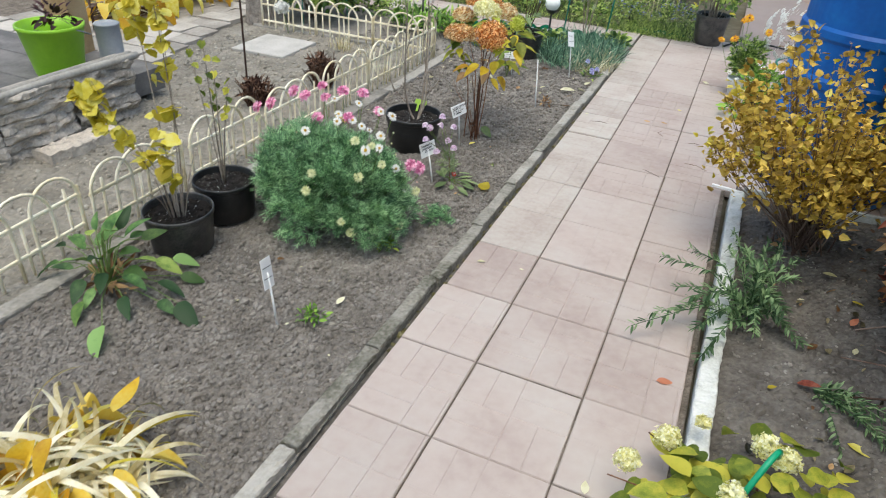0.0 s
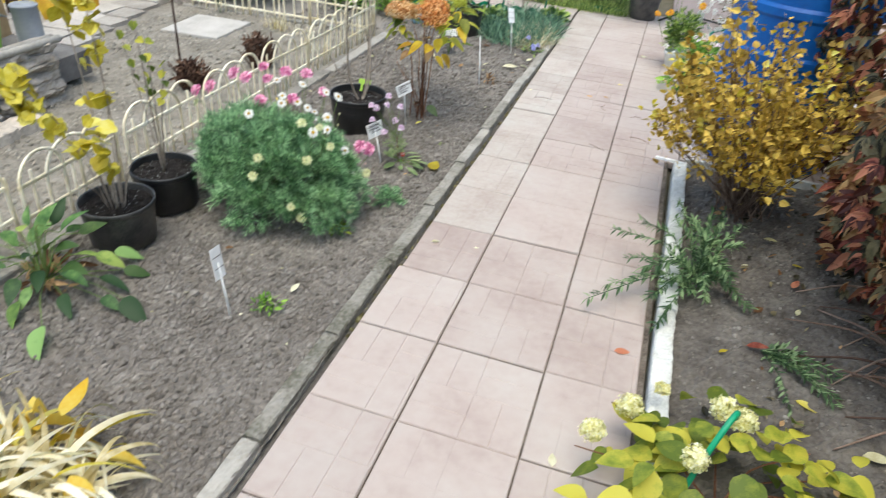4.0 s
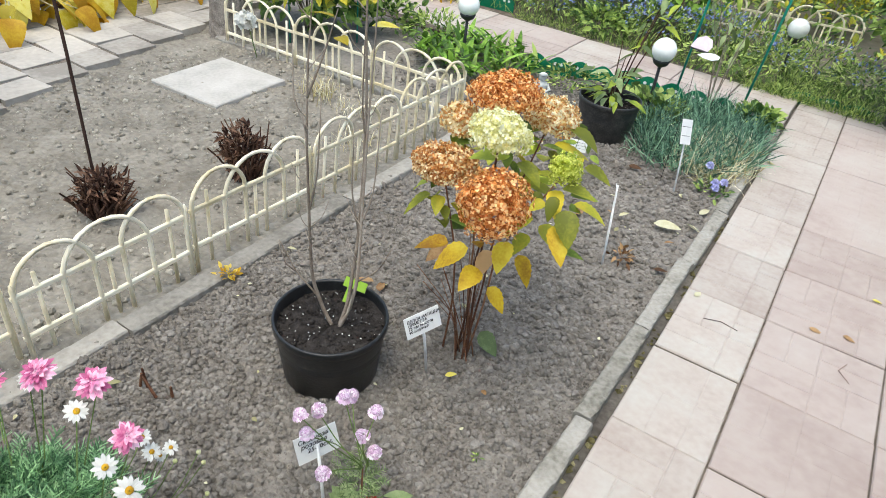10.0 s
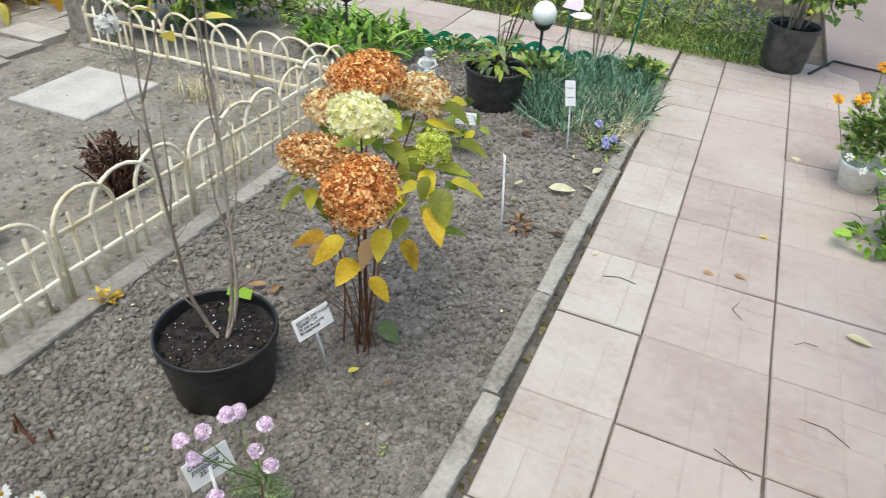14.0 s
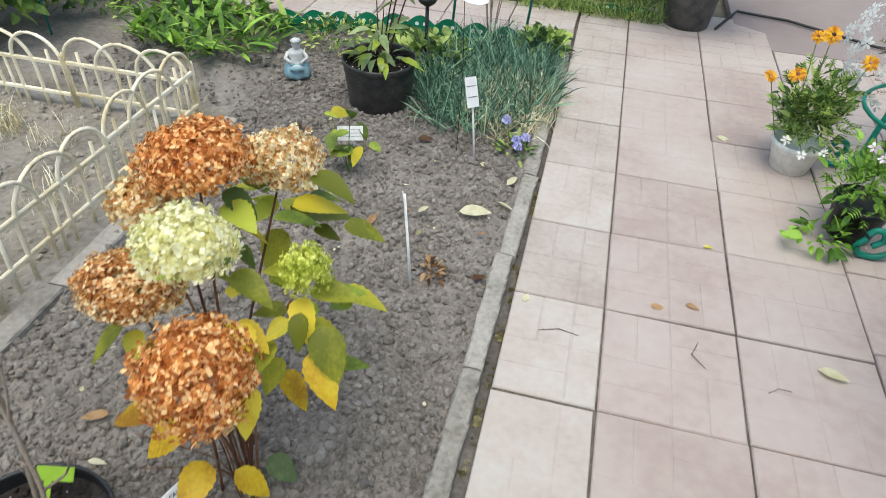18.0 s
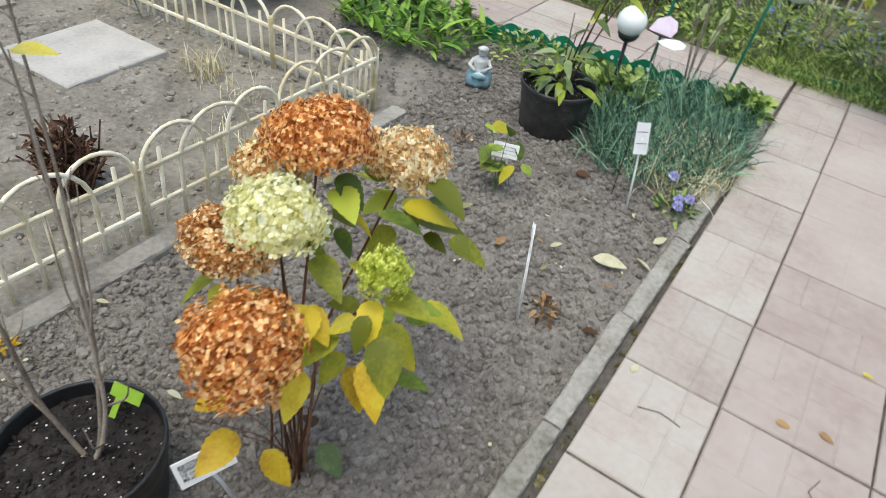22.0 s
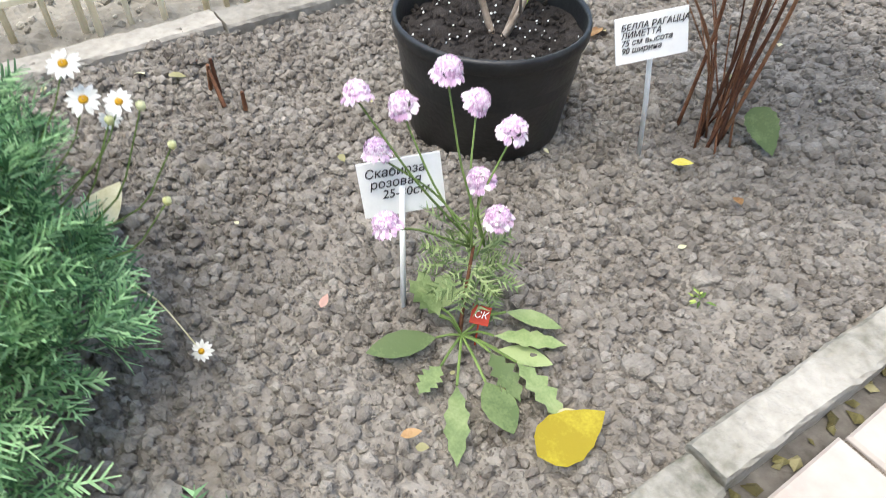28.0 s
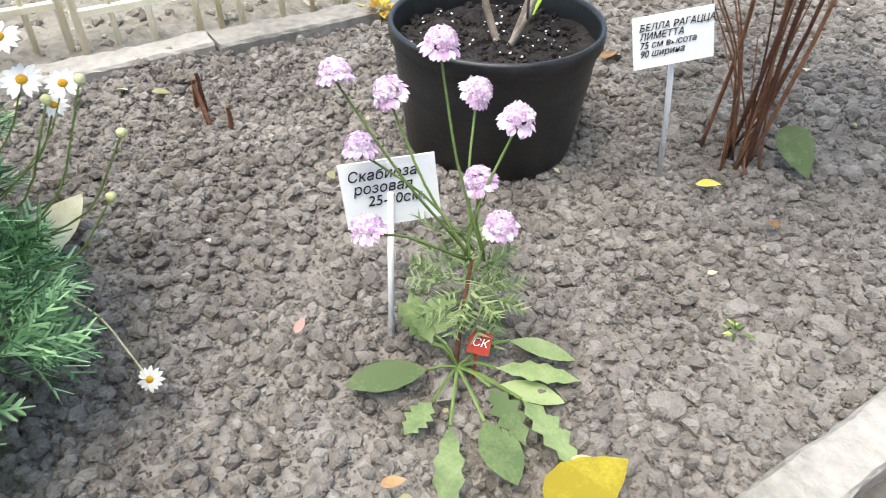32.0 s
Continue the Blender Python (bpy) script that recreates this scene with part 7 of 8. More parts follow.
LF = lambda l, w: [leaf_shape(l, w, 4, 0.25, 0.3), leaf_shape(l * 0.8, w * 0.8, 4, 0.25, 0.3)]
strap = thing("strap_leaved_clump", (-2.17, 2.68, 0), "low clump of bright green strap-shaped leaves", "plant")
rr = np.random.default_rng(73)
SL = [Mesh().add(*leaf_shape(0.24, 0.045, 6, 0.3, 0.35, 1.15)).data("strap_leaf", mt, True) for mt in (L_BRIGHT, L_BRIGHT, L_MID)]
for k in range(330):
    a, q = rr.uniform(0, 360), 0.40 * math.sqrt(rr.random())
    b = rr.uniform(0, 6.28)
    ob = part("leaf", SL[rr.integers(0, 3)], None, strap)
    ob.matrix_basis = pose(q * math.cos(b) * 1.05, q * math.sin(b) * 0.9, rr.uniform(0, 0.08), rr.uniform(-20, 20), rr.uniform(-70, -15), a) @ Matrix.Scale(rr.uniform(0.45, 0.8), 4)

ch = leafy_bush("cream_hydrangea", -3.34, 2.42, 0.44, 0.6, 1000, L_MID, LF(0.10, 0.055), "leafy hydrangea bush with faded cream flower heads", "hydrangea", seed=74, ry=0.4, shell=0.3)
rr = np.random.default_rng(75)
part("yellowing_leaves", bush_leaves(160, (0.1, -0.1, 0.4), (0.44, 0.4, 0.3), LF(0.09, 0.05), 1.0, 0.7, -0.5, 0.1, rr), L_HYD, ch)
for k in range(15):
    a, q = rr.uniform(0, 6.28), rr.uniform(0.05, 0.42)
    part("flower_head", flower_head(130, (0.09, 0.09, 0.065), 0.016, 300 + k), F_TAN if k % 3 else F_CREAM, ch, "faded cream flower head").matrix_basis = pose(q * math.cos(a) + 0.02, q * math.sin(a) + 0.05, rr.uniform(0.54, 0.74))
ring = thing("ring_support", (-3.2, 2.35, 0), "green wire ring plant support on legs", "plant support")
part("ring", tube(Mesh(), [(0.26 * math.cos(t), 0.26 * math.sin(t), 0.47) for t in np.linspace(0, 2 * math.pi, 33)], 0.006, 6), GREENMETAL, ring, smooth=True)
for a in (0.4, 2.5, 4.6):
    part("leg", tube(Mesh(), [(0.26 * math.cos(a), 0.26 * math.sin(a), -0.05), (0.26 * math.cos(a), 0.26 * math.sin(a), 0.47)], 0.005, 6), GREENMETAL, ring, smooth=True)

m = Mesh()
prof = [(0.138, -0.03), (0.13, 0.02), (0.122, 0.08), (0.118, 0.14), (0.115, 0.2), (0.114, 0.26), (0.117, 0.32), (0.117, 0.345), (0.11, 0.355), (0.08, 0.352), (0.05, 0.358), (0.02, 0.353), (0.0, 0.356)]
lathe(m, prof, 72)
v = m.v[0]
ang = np.arctan2(v[:, 1], v[:, 0])
v[:, :2] *= (1 + 0.03 * np.sin(ang * 7 + 2 * v[:, 2]) + 0.022 * np.sin(ang * 17 + 1 + 6 * v[:, 2]) - 0.05 * (np.sin(ang * 11 + 1.5 * np.sin(v[:, 2] * 12)) > 0.86))[:, None]
v[:, 2] += np.where(v[:, 2] > 0.3, 0.012 * np.sin(ang * 2 + 1) + 0.006 * np.sin(ang * 9), 0)
stump = thing("tree_stump", (-3.58, 1.90, 0), "upright weathered grey tree stump beside the fence", "stump")
part("trunk", m, STUMPWOOD, stump)
ball = thing("white_flower", (-3.13, 1.66, 0), "white ball-shaped flower leaning over the fence", "flower")
part("flower_head", flower_head(90, (0.062, 0.062, 0.055), 0.02, 401, -1), F_WHITE, ball, "white double bloom").matrix_basis = pose(-0.01, -0.01, 0.23)
part("stem", tube(Mesh(), [(0, 0.05, -0.02), (0, 0, 0.19)], 0.003, 5), GREENSTEM, ball)

leafy_bush("golden_conifer", -3.08, 4.28, 0.29, 0.66, 1600, L_GOLDYEW, [feather_shape(0.06, 4, 0.004)], "rounded bronze-gold dwarf conifer", "conifer", seed=76, shell=0.7)
leafy_bush("dark_conifer", -2.52, 4.5, 0.3, 1.15, 1800, L_PURPLE, [feather_shape(0.06, 4, 0.004)], "tall dark purple-green conifer", "conifer", seed=77, shell=0.7)
leafy_bush("silver_conifer", -3.84, 4.38, 0.45, 0.52, 1800, L_SILVER, [feather_shape(0.06, 4, 0.004)], "low spreading silver-blue conifer", "conifer", seed=78, shell=0.6)
leafy_bush("anemone_bush", -1.95, 4.95, 0.62, 0.95, 1100, L_DARK, LF(0.11, 0.09), "large dark green leafy bush", "bush", seed=79, ry=0.5)
leafy_bush("anemone_bush", -1.45, 4.75, 0.35, 0.7, 420, L_BRIGHT, LF(0.09, 0.07), "bright green lobed leafy bush", "bush", seed=80)
leafy_bush("golden_privet", -0.42, 5.95, 0.38, 0.75, 1500, L_HYD, LF(0.04, 0.024), "rounded yellow-green shrub on bare soil", "shrub", seed=81)
leafy_bush("low_groundcover", -1.85, 4.12, 0.26, 0.17, 420, L_MID, LF(0.06, 0.03), "low green ground cover beside the path", "ground cover", seed=82, stems=False)
leafy_bush("low_groundcover", -0.85, 3.95, 0.3, 0.16, 420, L_GRASS, LF(0.05, 0.02), "low green ground cover beside the path", "ground cover", seed=83, stems=False)
leafy_bush("low_groundcover", -0.45, 3.06, 0.13, 0.11, 220, L_MID, LF(0.06, 0.045), "low green ground cover at the kerb end", "ground cover", seed=87, stems=False)
leafy_bush("low_groundcover", -1.0, 2.74, 0.22, 0.11, 300, L_GRASS, LF(0.06, 0.045), "low green plants behind the pot", "ground cover", seed=88, stems=False)
leafy_bush("low_groundcover", -1.5, 2.86, 0.24, 0.08, 320, L_GRASS, LF(0.04, 0.016), "low grassy plants along the green edging", "ground cover", seed=89, stems=False)
leafy_bush("low_groundcover", -2.65, 2.92, 0.26, 0.14, 320, L_GRASS, LF(0.05, 0.02), "low wispy plants along the path", "ground cover", seed=90, stems=False)
leafy_bush("low_groundcover", -3.0, 2.82, 0.26, 0.2, 380, L_MID, LF(0.06, 0.03), "low green plants below the hydrangea", "ground cover", seed=91, stems=False)
for k, (x, y, r) in enumerate(((-2.35, 4.05, 0.26), (-1.45, 4.2, 0.3), (-0.3, 4.3, 0.34), (-0.75, 4.35, 0.28), (-1.1, 4.45, 0.3), (0.0, 4.0, 0.24), (-0.55, 3.98, 0.22), (-1.85, 4.3, 0.26))):
    e = leafy_bush("lobelia", x, y, r, 0.3, 520, L_GRASS, LF(0.045, 0.012), "airy blue-flowered plant along the path", "flower", seed=92 + k, stems=False)
    rg = np.random.default_rng(120 + k)
    part("blossom", bush_leaves(190 if k in (0, 1, 4, 7) else 45, (0, 0, 0.16), (r, r, 0.15), [floret(rg, 0.012)], 1.0, 0.8, -0.2, 0.5, rg), F_BLUE, e, "tiny blue flowers", kind="stuff")
lily2 = thing("yellow_daylily", (-3.2, 3.86, 0), "yellowing daylily clump beside the far path", "daylily")
rr = np.random.default_rng(93)
for k in range(90):
    ob = part("leaf", lb[(0, 1, 2)[k % 3]][rr.integers(0, 4)], None, lily2)
    ob.matrix_basis = pose(rr.normal(0, 0.07), rr.normal(0, 0.05), -0.01, rr.normal(0, 14), rr.normal(0, 14), rr.uniform(0, 360)) @ Matrix.Scale(rr.uniform(0.25, 0.42), 4)
verge = Mesh()
for x0, x1, y0, y1, n, h in ((-2.9, 0.35, 3.95, 4.9, 2000, 0.15), (-0.5, 0.3, 3.72, 4.3, 900, 0.17), (-0.66, 0.18, 3.70, 3.84, 700, 0.13), (-2.5, -0.66, 3.82, 3.98, 900, 0.12)):
    b = blades(n, x0, x1, y0, y1, h, None, None, "", np.random.default_rng(int(n)), 0.035, False)
    verge.v += b.v
    verge.f += [tuple(i + verge.n for i in q) for q in b.f]
    verge.n += b.n
solid("verge_grass", verge, L_GRASS, "uneven green grass and weeds beyond the path", "grass", kind="stuff")

copy_thing(first, pose(-1.25, 5.1, -0.06, 0, 0, 12))
copy_thing(first, pose(-0.69, 5.22, -0.06, 0, 0, 8))

meadow = thing("mixed_planting", (0, 0, 0), "mixed green and yellowing plants behind the path", "planting")
for nm, mt, n, sh, hh, sd in (("green_leaves", L_MID, 1700, LF(0.09, 0.045), 0.55, 1), ("light_leaves", L_GRASS, 1300, LF(0.08, 0.025), 0.6, 2), ("yellow_leaves", L_HYD, 700, LF(0.08, 0.045), 0.7, 3)):
    rg = np.random.default_rng(140 + sd)
    x, y = rg.uniform(-3.2, 0.5, n), rg.uniform(5.0, 7.6, n)
    zz = hh * rg.random(n) * (0.35 + 0.9 * value_noise(x, y, 0.5, 30 + sd))
    part(nm, scatter(Mesh(), sh, np.stack([x, y, zz], -1), frames_of(rg.normal(size=(n, 3)) + np.array((0, -0.3, 0.5)), roll=0.6, rng=rg), rg.uniform(0.6, 1.3, n), rg), mt, meadow, kind="stuff")

# ---- roses in the black pot, flower pots, white flowers on a stand ----
plastic_pot("rose_pot", 0.33, 3.80, 0.158, 0.28, "large black plastic pot with a red-flowered bush", 0.03, 0.82)
rose = leafy_bush("rose_bush", 0.33, 3.80, 0.41, 1.32, 3400, L_MID, LF(0.066, 0.046), "dense leafy bush with red flowers", "rose bush", seed=101, z=0.78, shell=0.4, low=-0.72)
rr = np.random.default_rng(102)
RB = bloom(12, 0.034, 0.55, 9, 3, 0.4).data("red_rays", F_RED)
p, d = blob(34, (0, 0, 0.82), (0.42, 0.42, 0.52), 0.98, -0.2, rr)
for q, w in zip(p, d):
    put_bloom(rose, RB, None, *q, tuple(w + np.array((0, -0.3, 0.2))), 1.0, "red flower")


def bloom_pot(x, y, r, h, material, label, cat, leaf_n, height, blooms, seed, lab, material2=None):
    e = thing("flower_pot", (x, y, 0), label, "flower pot")
    part("pot_body", lathe(Mesh(), [(0, 0), (r * 0.75, 0), (r * 0.98, h * 0.85), (r * 1.04, h * 0.87), (r * 1.04, h), (r * 0.95, h), (r * 0.9, h * 0.8), (0, h * 0.8)], 28), material, e, smooth=True)
    rg = np.random.default_rng(seed)
    p = thing("potted_flowers", (x, y, h * 0.8), lab, cat)
    part("foliage", bush_leaves(leaf_n, (0, 0, height * 0.4), (r * 1.6, r * 1.6, height * 0.55), [feather_shape(0.06, 4, 0.004), leaf_shape(0.05, 0.018, 3)], 1.0, 0.2, -0.7, 0.4, rg), material2 or L_MID, p)
    for me, dsc, pts, lb2 in blooms:
        for q in pts:
            put_bloom(p, me, dsc, q[0] - x, q[1] - y, q[2] - h * 0.8, (rg.normal(-0.2, 0.3), rg.normal(-0.5, 0.3), 0.8), rg.uniform(0.8, 1.15), lb2)
            part("stalk", tube(Mesh(), [((q[0] - x) * 0.5, (q[1] - y) * 0.5, 0.05), (q[0] - x, q[1] - y, q[2] - h * 0.8)], 0.0018, 4), GREENSTEM, p)
    return e


MO = bloom(12, 0.032, 0.5, 12, 1).data("orange_rays", F_ORANGE)
MB = eye_disc(0.01).data("dark_disc", L_CREEPR, True)
PB = bloom(6, 0.02, 0.7, 13).data("lilac_rays", F_LILAC)
PWB = bloom(6, 0.022, 0.7, 14).data("white_rays", F_WHITE)
bloom_pot(0.70, 2.28, 0.10, 0.13, STATUE, "pale stone flower pot on the paving", "flowers", 620, 0.36, [(MO, MB, MARIGOLD, "orange and yellow flower"), (PWB, None, ((0.60, 2.12, 0.2), (0.66, 2.08, 0.17), (0.74, 2.1, 0.18)), "white flower")], 111, "orange-flowered feathery plant in a pale pot")
bloom_pot(0.85, 1.86, 0.10, 0.15, BLACKPOT, "small black flower pot on the paving", "flowers", 300, 0.26, [(PB, None, ((0.80, 1.78, 0.36), (0.97, 1.8, 0.28), (0.78, 1.83, 0.37), (0.95, 1.86, 0.33), (1.0, 1.84, 0.24)), "pale lilac flower")], 112, "bright green plant with lilac flowers in a pot", L_BRIGHT)
leafy_bush("low_groundcover", 0.72, 1.74, 0.10, 0.1, 60, L_BRIGHT, LF(0.06, 0.03), "bright green trailing leaves at the pot's foot", "plant", seed=113, stems=False)

stand = thing("flower_stand", (0.86, 1.72, 0), "green painted metal flower stand with curled feet", "flower stand")
curl = [(0.0, 0, 0.10), (0.02, 0, 0.125), (0.05, 0, 0.12), (0.06, 0, 0.085), (0.03, 0, 0.055)]
leg = [(-0.005, 0.0, 0.085), (-0.03, 0.0, 0.05), (-0.01, 0, 0.015), (0.05, 0, 0.012), (0.11, 0, 0.06), (0.16, 0.06, 0.28), (0.22, 0.12, 0.55), (0.30, 0.2, 0.95)]
for oy in (0.0, 0.62):
    for me, nm in ((leg, "leg"), ([(x - 0.01, y, z) for x, y, z in curl], "scroll")):
        part(nm, stem(Mesh(), [(x, y + oy, z) for x, y, z in me], 0.012, 0.012, 8), GREENMETAL, stand, smooth=True)
for z, x in ((0.3, 0.17), (0.8, 0.27)):
    part("cross_bar", tube(Mesh(), [(x, 0.08, z), (x + 0.02, 0.74, z)], 0.009, 6), GREENMETAL, stand, smooth=True)
for oy in (0.08, 0.7):
    part("side_bar", tube(Mesh(), [(0.17, oy, 0.3), (0.75, oy + (0.35 if oy < 0.5 else -0.1), 0.27)], 0.009, 6), GREENMETAL, stand, smooth=True)
part("hoop", tube(Mesh(), [(0.41 + 0.36 * math.cos(t), 0.64 + 0.33 * math.sin(t), 0.27) for t in np.linspace(0, 2 * math.pi, 33)], 0.009, 6), GREENMETAL, stand, smooth=True)
wf = thing("white_flower_bush", (1.27, 2.36, 0.30), "mass of small white flowers spilling from the stand", "flowers")
rr = np.random.default_rng(114)
part("foliage", bush_leaves(1300, (0, 0, 0.15), (0.42, 0.38, 0.32), [leaf_shape(0.04, 0.01, 3), feather_shape(0.05, 3, 0.003)], 1.0, 0.3, -0.6, 0.2, rr), mat("grey_brown_foliage", [(0.06, 0.065, 0.03), (0.13, 0.12, 0.07), (0.2, 0.18, 0.11)], 20, 0.8, 0.2, 100, 0, 0.2, True), wf)
p, d = blob(300, (0, 0, 0.17), (0.46, 0.42, 0.36), 0.93, -0.5, rr)
for q, w in zip(p, d):
    put_bloom(wf, PWB, None, *q, tuple(w + np.array((-0.3, -0.5, 0.2))), rr.uniform(0.8, 1.3))
m = Mesh()
box(m, 0.62, 7.0, 3.57, 9.0, -0.05, -0.004, 0.003)
solid("apron", m, CONCRETE, "smooth pale concrete yard beyond the paving", "concrete", kind="structure")
m = Mesh()
m.add([(1.28, 6.9, 0.004), (2.0, 4.63, 0.004), (7.0, 3.0, 0.004), (7.0, 9.0, 0.004), (1.28, 9.0, 0.004)], [(0, 1, 2, 3, 4)])
solid("brown_yard", m, BROWNAPRON, "rough reddish-brown ground beyond the yard", "ground", kind="structure")
solid("black_cable", tube(Mesh(), [(0.5, 3.75, 0.01), (0.65, 4.1, 0.012), (0.95, 4.05, 0.012), (1.4, 3.8, 0.012), (2.2, 3.7, 0.012)], 0.009, 6), BLACKMETAL, "black cable lying across the concrete yard", "cable", smooth=True)

# ---- left side: flagstones, wattle, hostas, block wall, bucket ----
flags = tagged(new("flagstones"), "irregular pale grey flagstones beside the fenced bed", "paving", kind="structure")
rr = np.random.default_rng(121)
y = 0.1
for r in range(11):
    h = rr.uniform(0.2, 0.27)
    x = -3.365 - 0.24 * (y - 0.1)
    while x > -5.3:
        w = rr.uniform(0.2, 0.36)
        m = Mesh()
        j = rr.normal(0, 0.012, (4, 2))
        base = [(x - 0.008, y), (x - w, y), (x - w, y + h - 0.012), (x - 0.008, y + h - 0.012)]
        t = [(a + j[i][0], b + j[i][1]) for i, (a, b) in enumerate(base)]
        z = 0.022 + rr.normal(0, 0.003)
        m.add([(a, b, -0.03) for a, b in t] + [(a, b, z) for a, b in t], [(4, 7, 6, 5)] + [(i, i + 4, (i + 1) % 4 + 4, (i + 1) % 4) for i in range(4)])
        part("flagstone", m, FLAG, flags)
        x -= w
    y += h
m = Mesh()
edge = [(-6.2, -0.04), (-3.36, -0.04), (-4.0, 2.7), (-6.2, 2.7)]
m.add([(x, y, -0.05) for x, y in edge] + [(x, y, 0.014) for x, y in edge], [(4, 5, 6, 7)] + [(i, (i + 1) % 4, (i + 1) % 4 + 4, i + 4) for i in range(4)])
solid("flagstone_bed", m, JOINT, "dark gritty bed between the flagstones", "joint", kind="structure")

wattle = thing("wattle_fence", (0, 0, 0), "low woven wattle edging of brown branches", "wattle fence")
for k in range(13):
    z = 0.03 + 0.017 * k
    pts = [(-4.42 - 0.22 * t + 0.02 * math.sin(t * 9 + k * math.pi) + rr.normal(0, 0.006), 0.75 + 2.25 * t, z + rr.normal(0, 0.004)) for t in np.linspace(0, 1, 22)]
    part("branch", tube(Mesh(), pts, rr.uniform(0.006, 0.011), 5), WATTLE, wattle, smooth=True)
for k in range(8):
    t = k / 7
    part("stake", tube(Mesh(), [(-4.42 - 0.22 * t, 0.75 + 2.25 * t, -0.05), (-4.42 - 0.22 * t, 0.75 + 2.25 * t, 0.3)], 0.012, 6), WATTLE, wattle, smooth=True)
HL = [Mesh().add(*leaf_shape(0.22, 0.165, 9, 0.28, 0.62, 0.8, 0.015)).data("hosta_leaf", mt, True) for mt in (L_HOSTA, L_YELLOW, L_HOSTA)]
for hx, hy, n in ((-4.55, 1.05, 42), (-4.58, 1.6, 46), (-4.72, 2.2, 40), (-5.1, 1.3, 30), (-5.2, 2.0, 30)):
    e = thing("yellow_hosta", (hx, hy, 0), "golden autumn hosta drooping over the wattle edging", "hosta", "yellow hostas")
    for k in range(n):
        a = rr.uniform(-75, 75) if k % 4 else rr.uniform(0, 360)
        c, s = math.cos(radians(a)), math.sin(radians(a))
        l = rr.uniform(0.1, 0.5) if k % 4 else rr.uniform(0.05, 0.25)
        z = 0.40 - 0.55 * l + rr.normal(0, 0.05)
        part("leaf_stalk", stem(Mesh(), [(0, 0, -0.02), (l * 0.5 * c, l * 0.5 * s, z * 0.9 + 0.06), (l * c, l * s, z)], 0.006, 0.004, 5), L_PALE, e)
        ob = part("leaf", HL[rr.integers(0, 3)], None, e)
        ob.matrix_basis = pose(l * c, l * s, z, rr.uniform(-20, 20), rr.uniform(10, 60), a) @ Matrix.Scale(rr.uniform(0.55, 0.95), 4)

wall = tagged(new("block_wall"), "low rough grey block wall edging the raised deck", "wall", kind="structure")
for k in range(7):
    y0 = -3.6 + 0.46 * k
    n, nz = 34, 44
    m = Mesh()
    gy, gz = np.meshgrid(np.linspace(0, 0.452, n), np.linspace(-0.05, 0.352, nz), indexing="ij")
    edge = np.minimum(np.minimum(gy, 0.452 - gy) / 0.02, 1.0)
    course = np.abs(((gz + 0.03 * value_noise(gy + k, gz, 0.14, 21)) / 0.052) % 1.0 - 0.5)
    gx = 0.05 * (value_noise(gy + k * 0.7, gz * 2.2, 0.09, 22) - 0.5) + 0.022 * (value_noise(gy + k, gz, 0.025, 23) - 0.5) - 0.016 * np.clip((course - 0.36) / 0.12, 0, 1) - 0.012 * (1 - edge)
    v = np.stack([gx, gy, gz], -1).reshape(-1, 3)
    f = [(a * nz + b, (a + 1) * nz + b, (a + 1) * nz + b + 1, a * nz + b + 1) for a in range(n - 1) for b in range(nz - 1)]
    m.add(v, f)
    box(m, -0.14, -0.05, 0, 0.452, -0.05, 0.35, 0.004)
    part("wall_block", m, ROCKWALL, wall).matrix_world = pose(-2.78, y0, 0)
for k in range(3):
    for x, z, r in ((-2.795, 0.352, 0.021), (-2.85, 0.345, 0.024)):
        pts = [(x + 0.004 * math.sin(t * 7 + k), -3.6 + 1.09 * k + 1.08 * t, z + 0.004 * math.sin(t * 5 + 2 * k + 30 * r)) for t in np.linspace(0, 1, 9)]
        part("cap_rail", tube(Mesh(), pts, r, 9), EDGEWOOD, wall, "grey weathered round rail", smooth=True)
part("wall_step", worn_bar(0.46, 0.15, 0.05, 150, 0.009), ROCKWALL, wall).matrix_world = pose(-2.752, -1.2, 0.0, 0, 0, -1)
m = Mesh()
for k in range(11):
    box(m, -5.5, -2.88, -3.6 + 0.322 * k, -3.6 + 0.322 * k + 0.312, 0.05, 0.2, 0.004)
solid("deck", m, mat("grey_deck_board", [(0.13, 0.125, 0.12), (0.22, 0.21, 0.20), (0.3, 0.285, 0.27)], 5, 0.85, 0.4, 90), "raised deck of grey weathered boards", "deck", kind="structure")
bucket = thing("bucket", (-3.275, -0.515, 0.2), "lime green plastic bucket on the deck", "bucket")
part("bucket_body", lathe(Mesh(), [(0, 0), (0.135, 0), (0.14, 0.012), (0.185, 0.28), (0.194, 0.285), (0.194, 0.305), (0.182, 0.305), (0.172, 0.22), (0.125, 0.04), (0, 0.04)], 32), LIME, bucket, smooth=True)
part("handle", tube(Mesh(), [(0.19 * math.cos(t), 0.02 + 0.2 * math.sin(t), 0.29 - 0.09 * math.sin(t)) for t in np.linspace(0, math.pi, 12)], 0.004, 6), GREYPIPE, bucket, smooth=True)
part("dark_leaves", bush_leaves(60, (0.02, 0.02, 0.32), (0.12, 0.12, 0.13), LF(0.07, 0.03), 1.0, 0.2, -0.4, 0.2, rr), mat("dark_red_foliage", [(0.02, 0.008, 0.01), (0.06, 0.02, 0.024)], 20, 0.7, 0.1, 100, 0, 0.2, True), bucket, "dark red withered foliage")
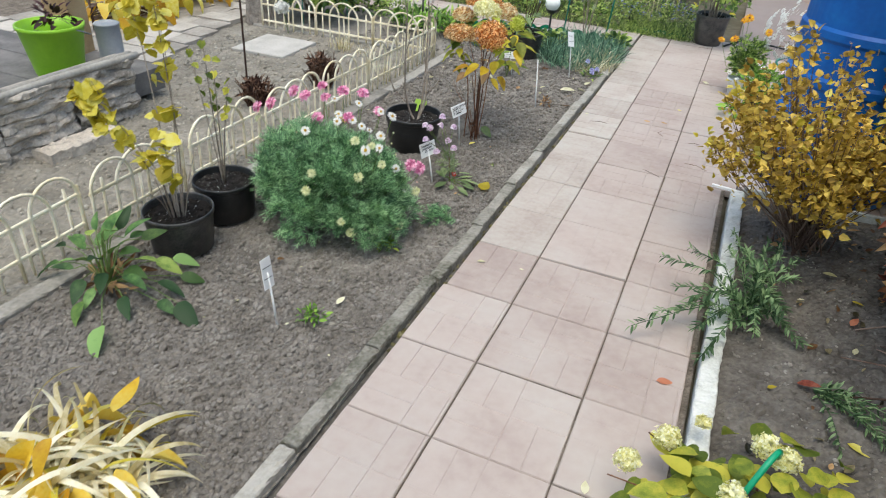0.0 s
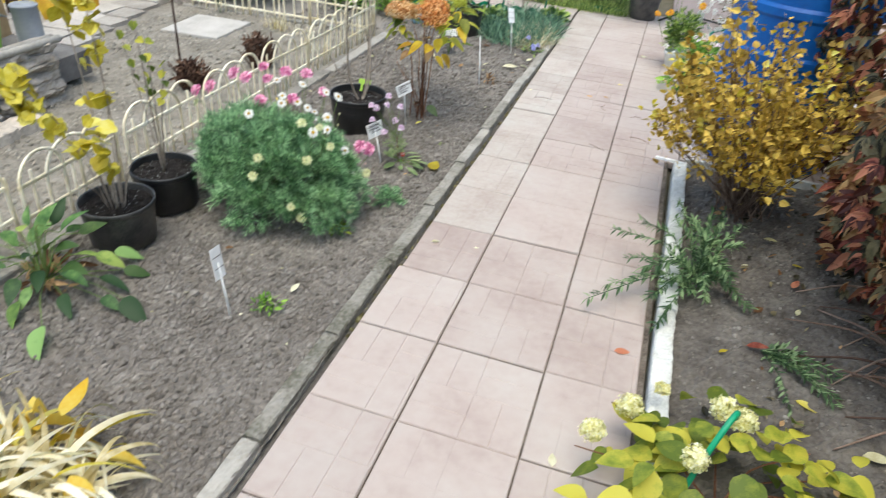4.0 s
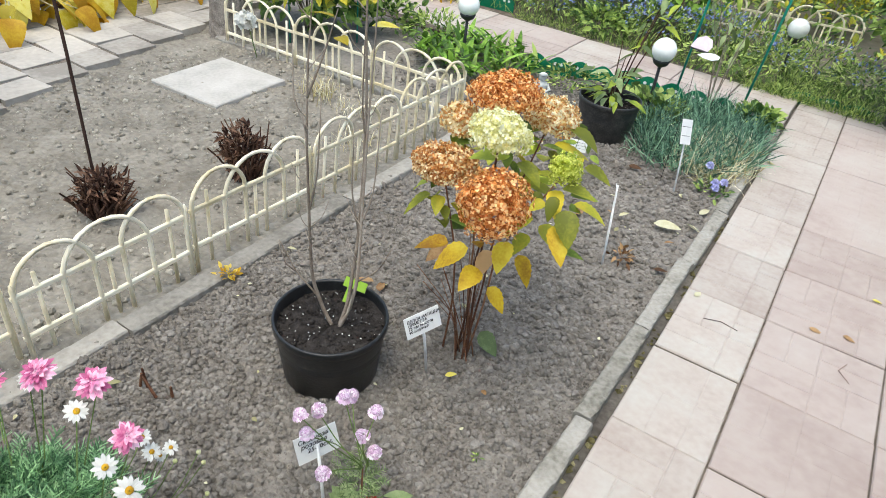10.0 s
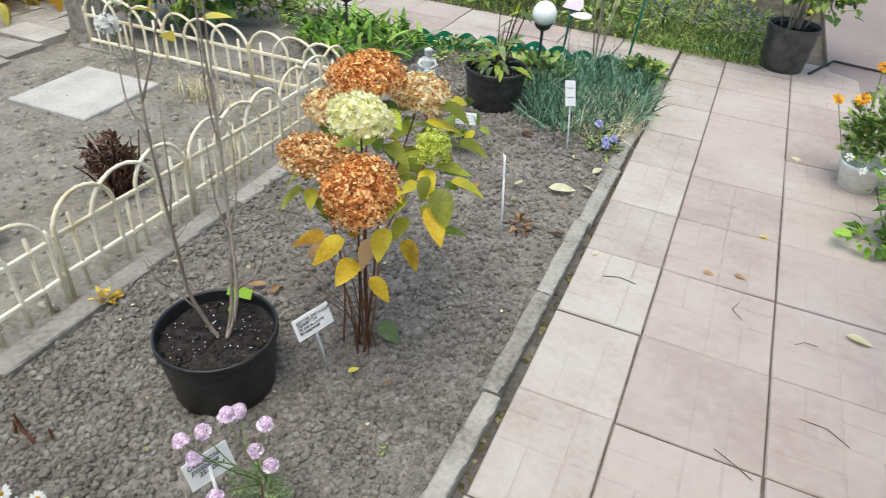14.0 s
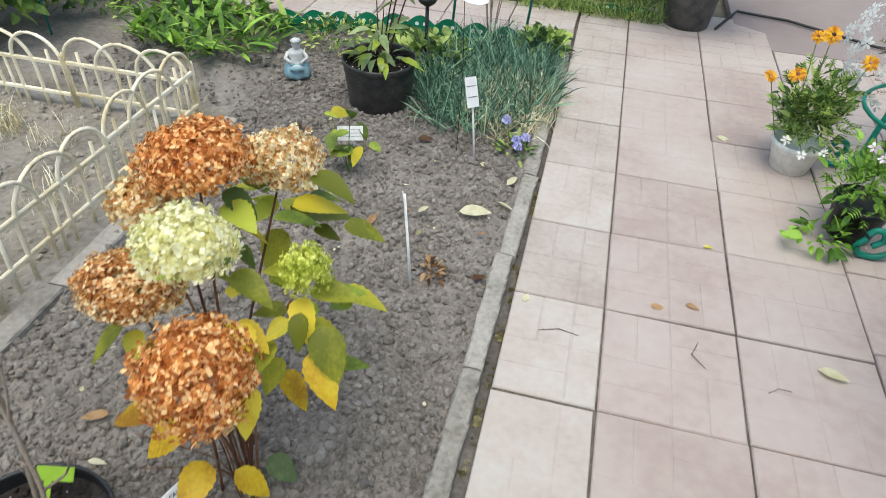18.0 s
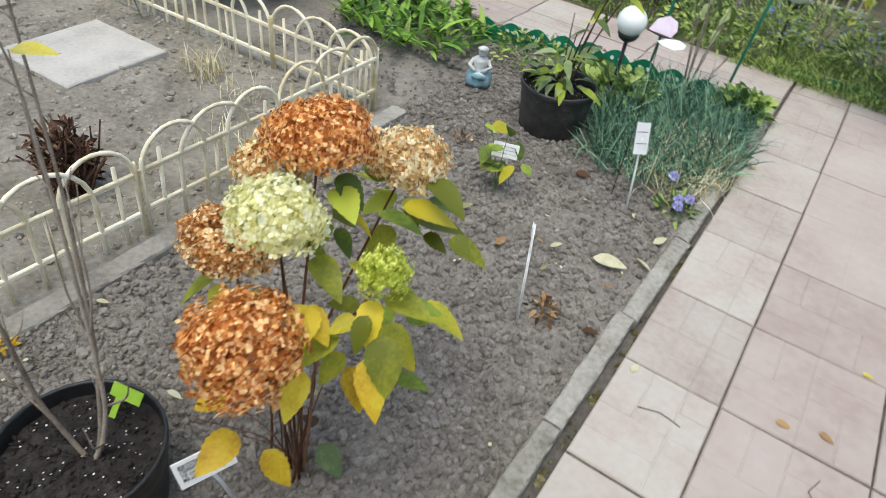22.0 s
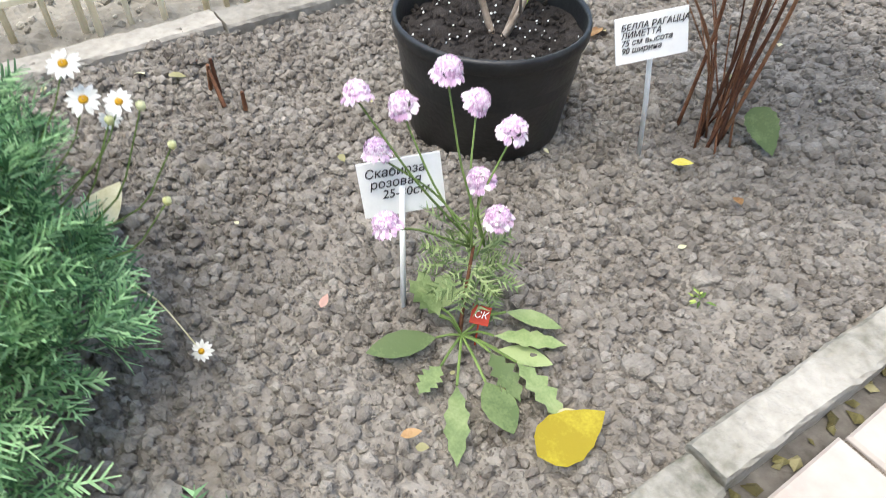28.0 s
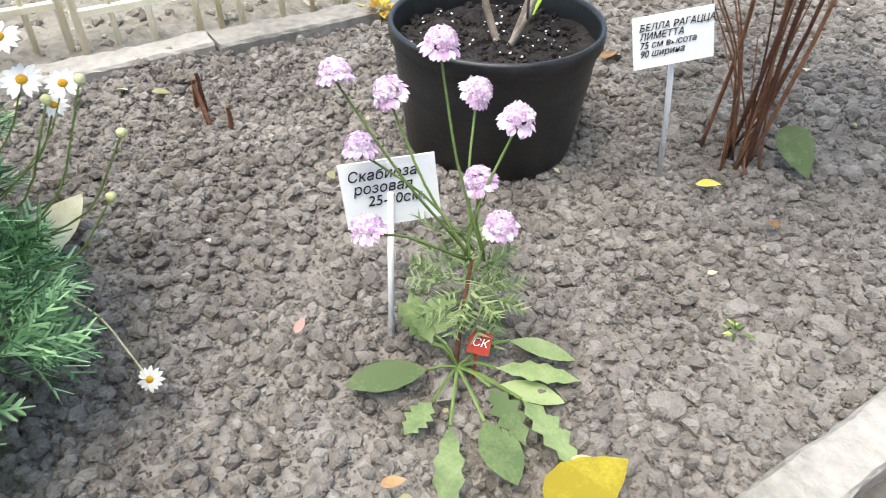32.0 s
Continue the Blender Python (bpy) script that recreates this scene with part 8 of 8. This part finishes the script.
solid("grey_can", lathe(Mesh(), [(0, 0), (0.078, 0), (0.08, 0.005), (0.08, 0.012), (0.077, 0.016), (0.077, 0.232), (0.081, 0.238), (0.081, 0.245), (0.074, 0.25), (0.07, 0.243), (0, 0.243)], 24), GREYPIPE, "small grey metal can on the deck", "can", smooth=True, loc=pose(-3.21, -0.16, 0.2))
m = Mesh()
box(m, -0.09, 0.09, -0.09, 0.09, 0, 1.6, 0.006)
solid("timber_post", m, PLANKWOOD, "square raw timber post standing on the deck", "post", loc=pose(-3.55, -0.17, 0.2, 0, 0, 12))
m = Mesh()
box(m, -0.05, 0.05, -0.02, 0.02, 0, 1.3, 0.004)
solid("timber_brace", m, PLANKWOOD, "slanting raw timber brace above the deck", "brace", loc=pose(-3.95, -0.95, 0.2, 25, 15, 60))
solid("log", tube(Mesh(), [(-5.1, 2.95, 0.08), (-4.9, 3.25, 0.08), (-4.65, 3.55, 0.08)], 0.06, 10), STUMPWOOD, "grey log lying behind the hydrangea", "log", smooth=True)
solid("rock", scatter(Mesh(), rock_shapes(1, rr), np.array([(0.0, 0.0, 0.05)]), np.eye(3)[None], np.array([0.17])), STUMPWOOD, "rough grey rock at the bed's edge", "rock", loc=pose(-5.2, 2.85, 0))
far_wattle = thing("wattle_hurdle", (-6.0, 3.6, 0), "far woven hurdle of thin brown branches", "wattle fence")
for k in range(14):
    part("branch", tube(Mesh(), [(t * 1.2 - 0.5, t * 0.35 + 0.02 * math.sin(t * 20 + k * math.pi), 0.04 + 0.035 * k) for t in np.linspace(0, 1, 14)], 0.008, 5), WATTLE, far_wattle)
for k in range(5):
    part("stake", tube(Mesh(), [(-0.5 + 0.3 * k, 0.0875 * k, -0.05), (-0.5 + 0.3 * k, 0.0875 * k, 0.6)], 0.012, 6), WATTLE, far_wattle)
m = Mesh()
box(m, -9.0, -6.3, 2.6, 6.0, -0.05, 0.02, 0.004)
solid("white_yard", m, mat("whitewashed_ground", [(0.45, 0.46, 0.46), (0.6, 0.61, 0.62)], 2, 0.8, 0.2, 60), "pale whitewashed ground at the far side", "ground", kind="structure")
solid("birch_trunk", tube(Mesh(), [(0, 0, -0.05), (0.02, 0, 0.5), (0.0, 0.05, 2.6)], [0.12, 0.1, 0.08], 12), mat("birch_bark", [(0.12, 0.11, 0.1), (0.6, 0.58, 0.54), (0.74, 0.72, 0.68)], 9, 0.8, 0.5, 60), "white-barked tree trunk beyond the hostas", "tree trunk", smooth=True, loc=pose(-6.2, 2.75, 0))
# far hedge closing the view
hedge = thing("far_hedge", (0, 0, 0), "dense mixed hedge closing the garden", "hedge")
rr = np.random.default_rng(131)
n = 5000
x, zz = rr.uniform(-9, 4, n), rr.uniform(0, 2.0, n)
yy = 8.2 + 0.5 * np.sin(x * 2.1) + rr.uniform(-0.5, 0.4, n)
m = scatter(Mesh(), [leaf_shape(0.17, 0.09, 2)], np.stack([x, yy, zz], -1), frames_of(rr.normal(size=(n, 3)) + np.array((0, -0.6, 0)), roll=0.8, rng=rr), rr.uniform(0.7, 1.3, n), rr)
part("foliage", m, L_DARK, hedge, kind="stuff")
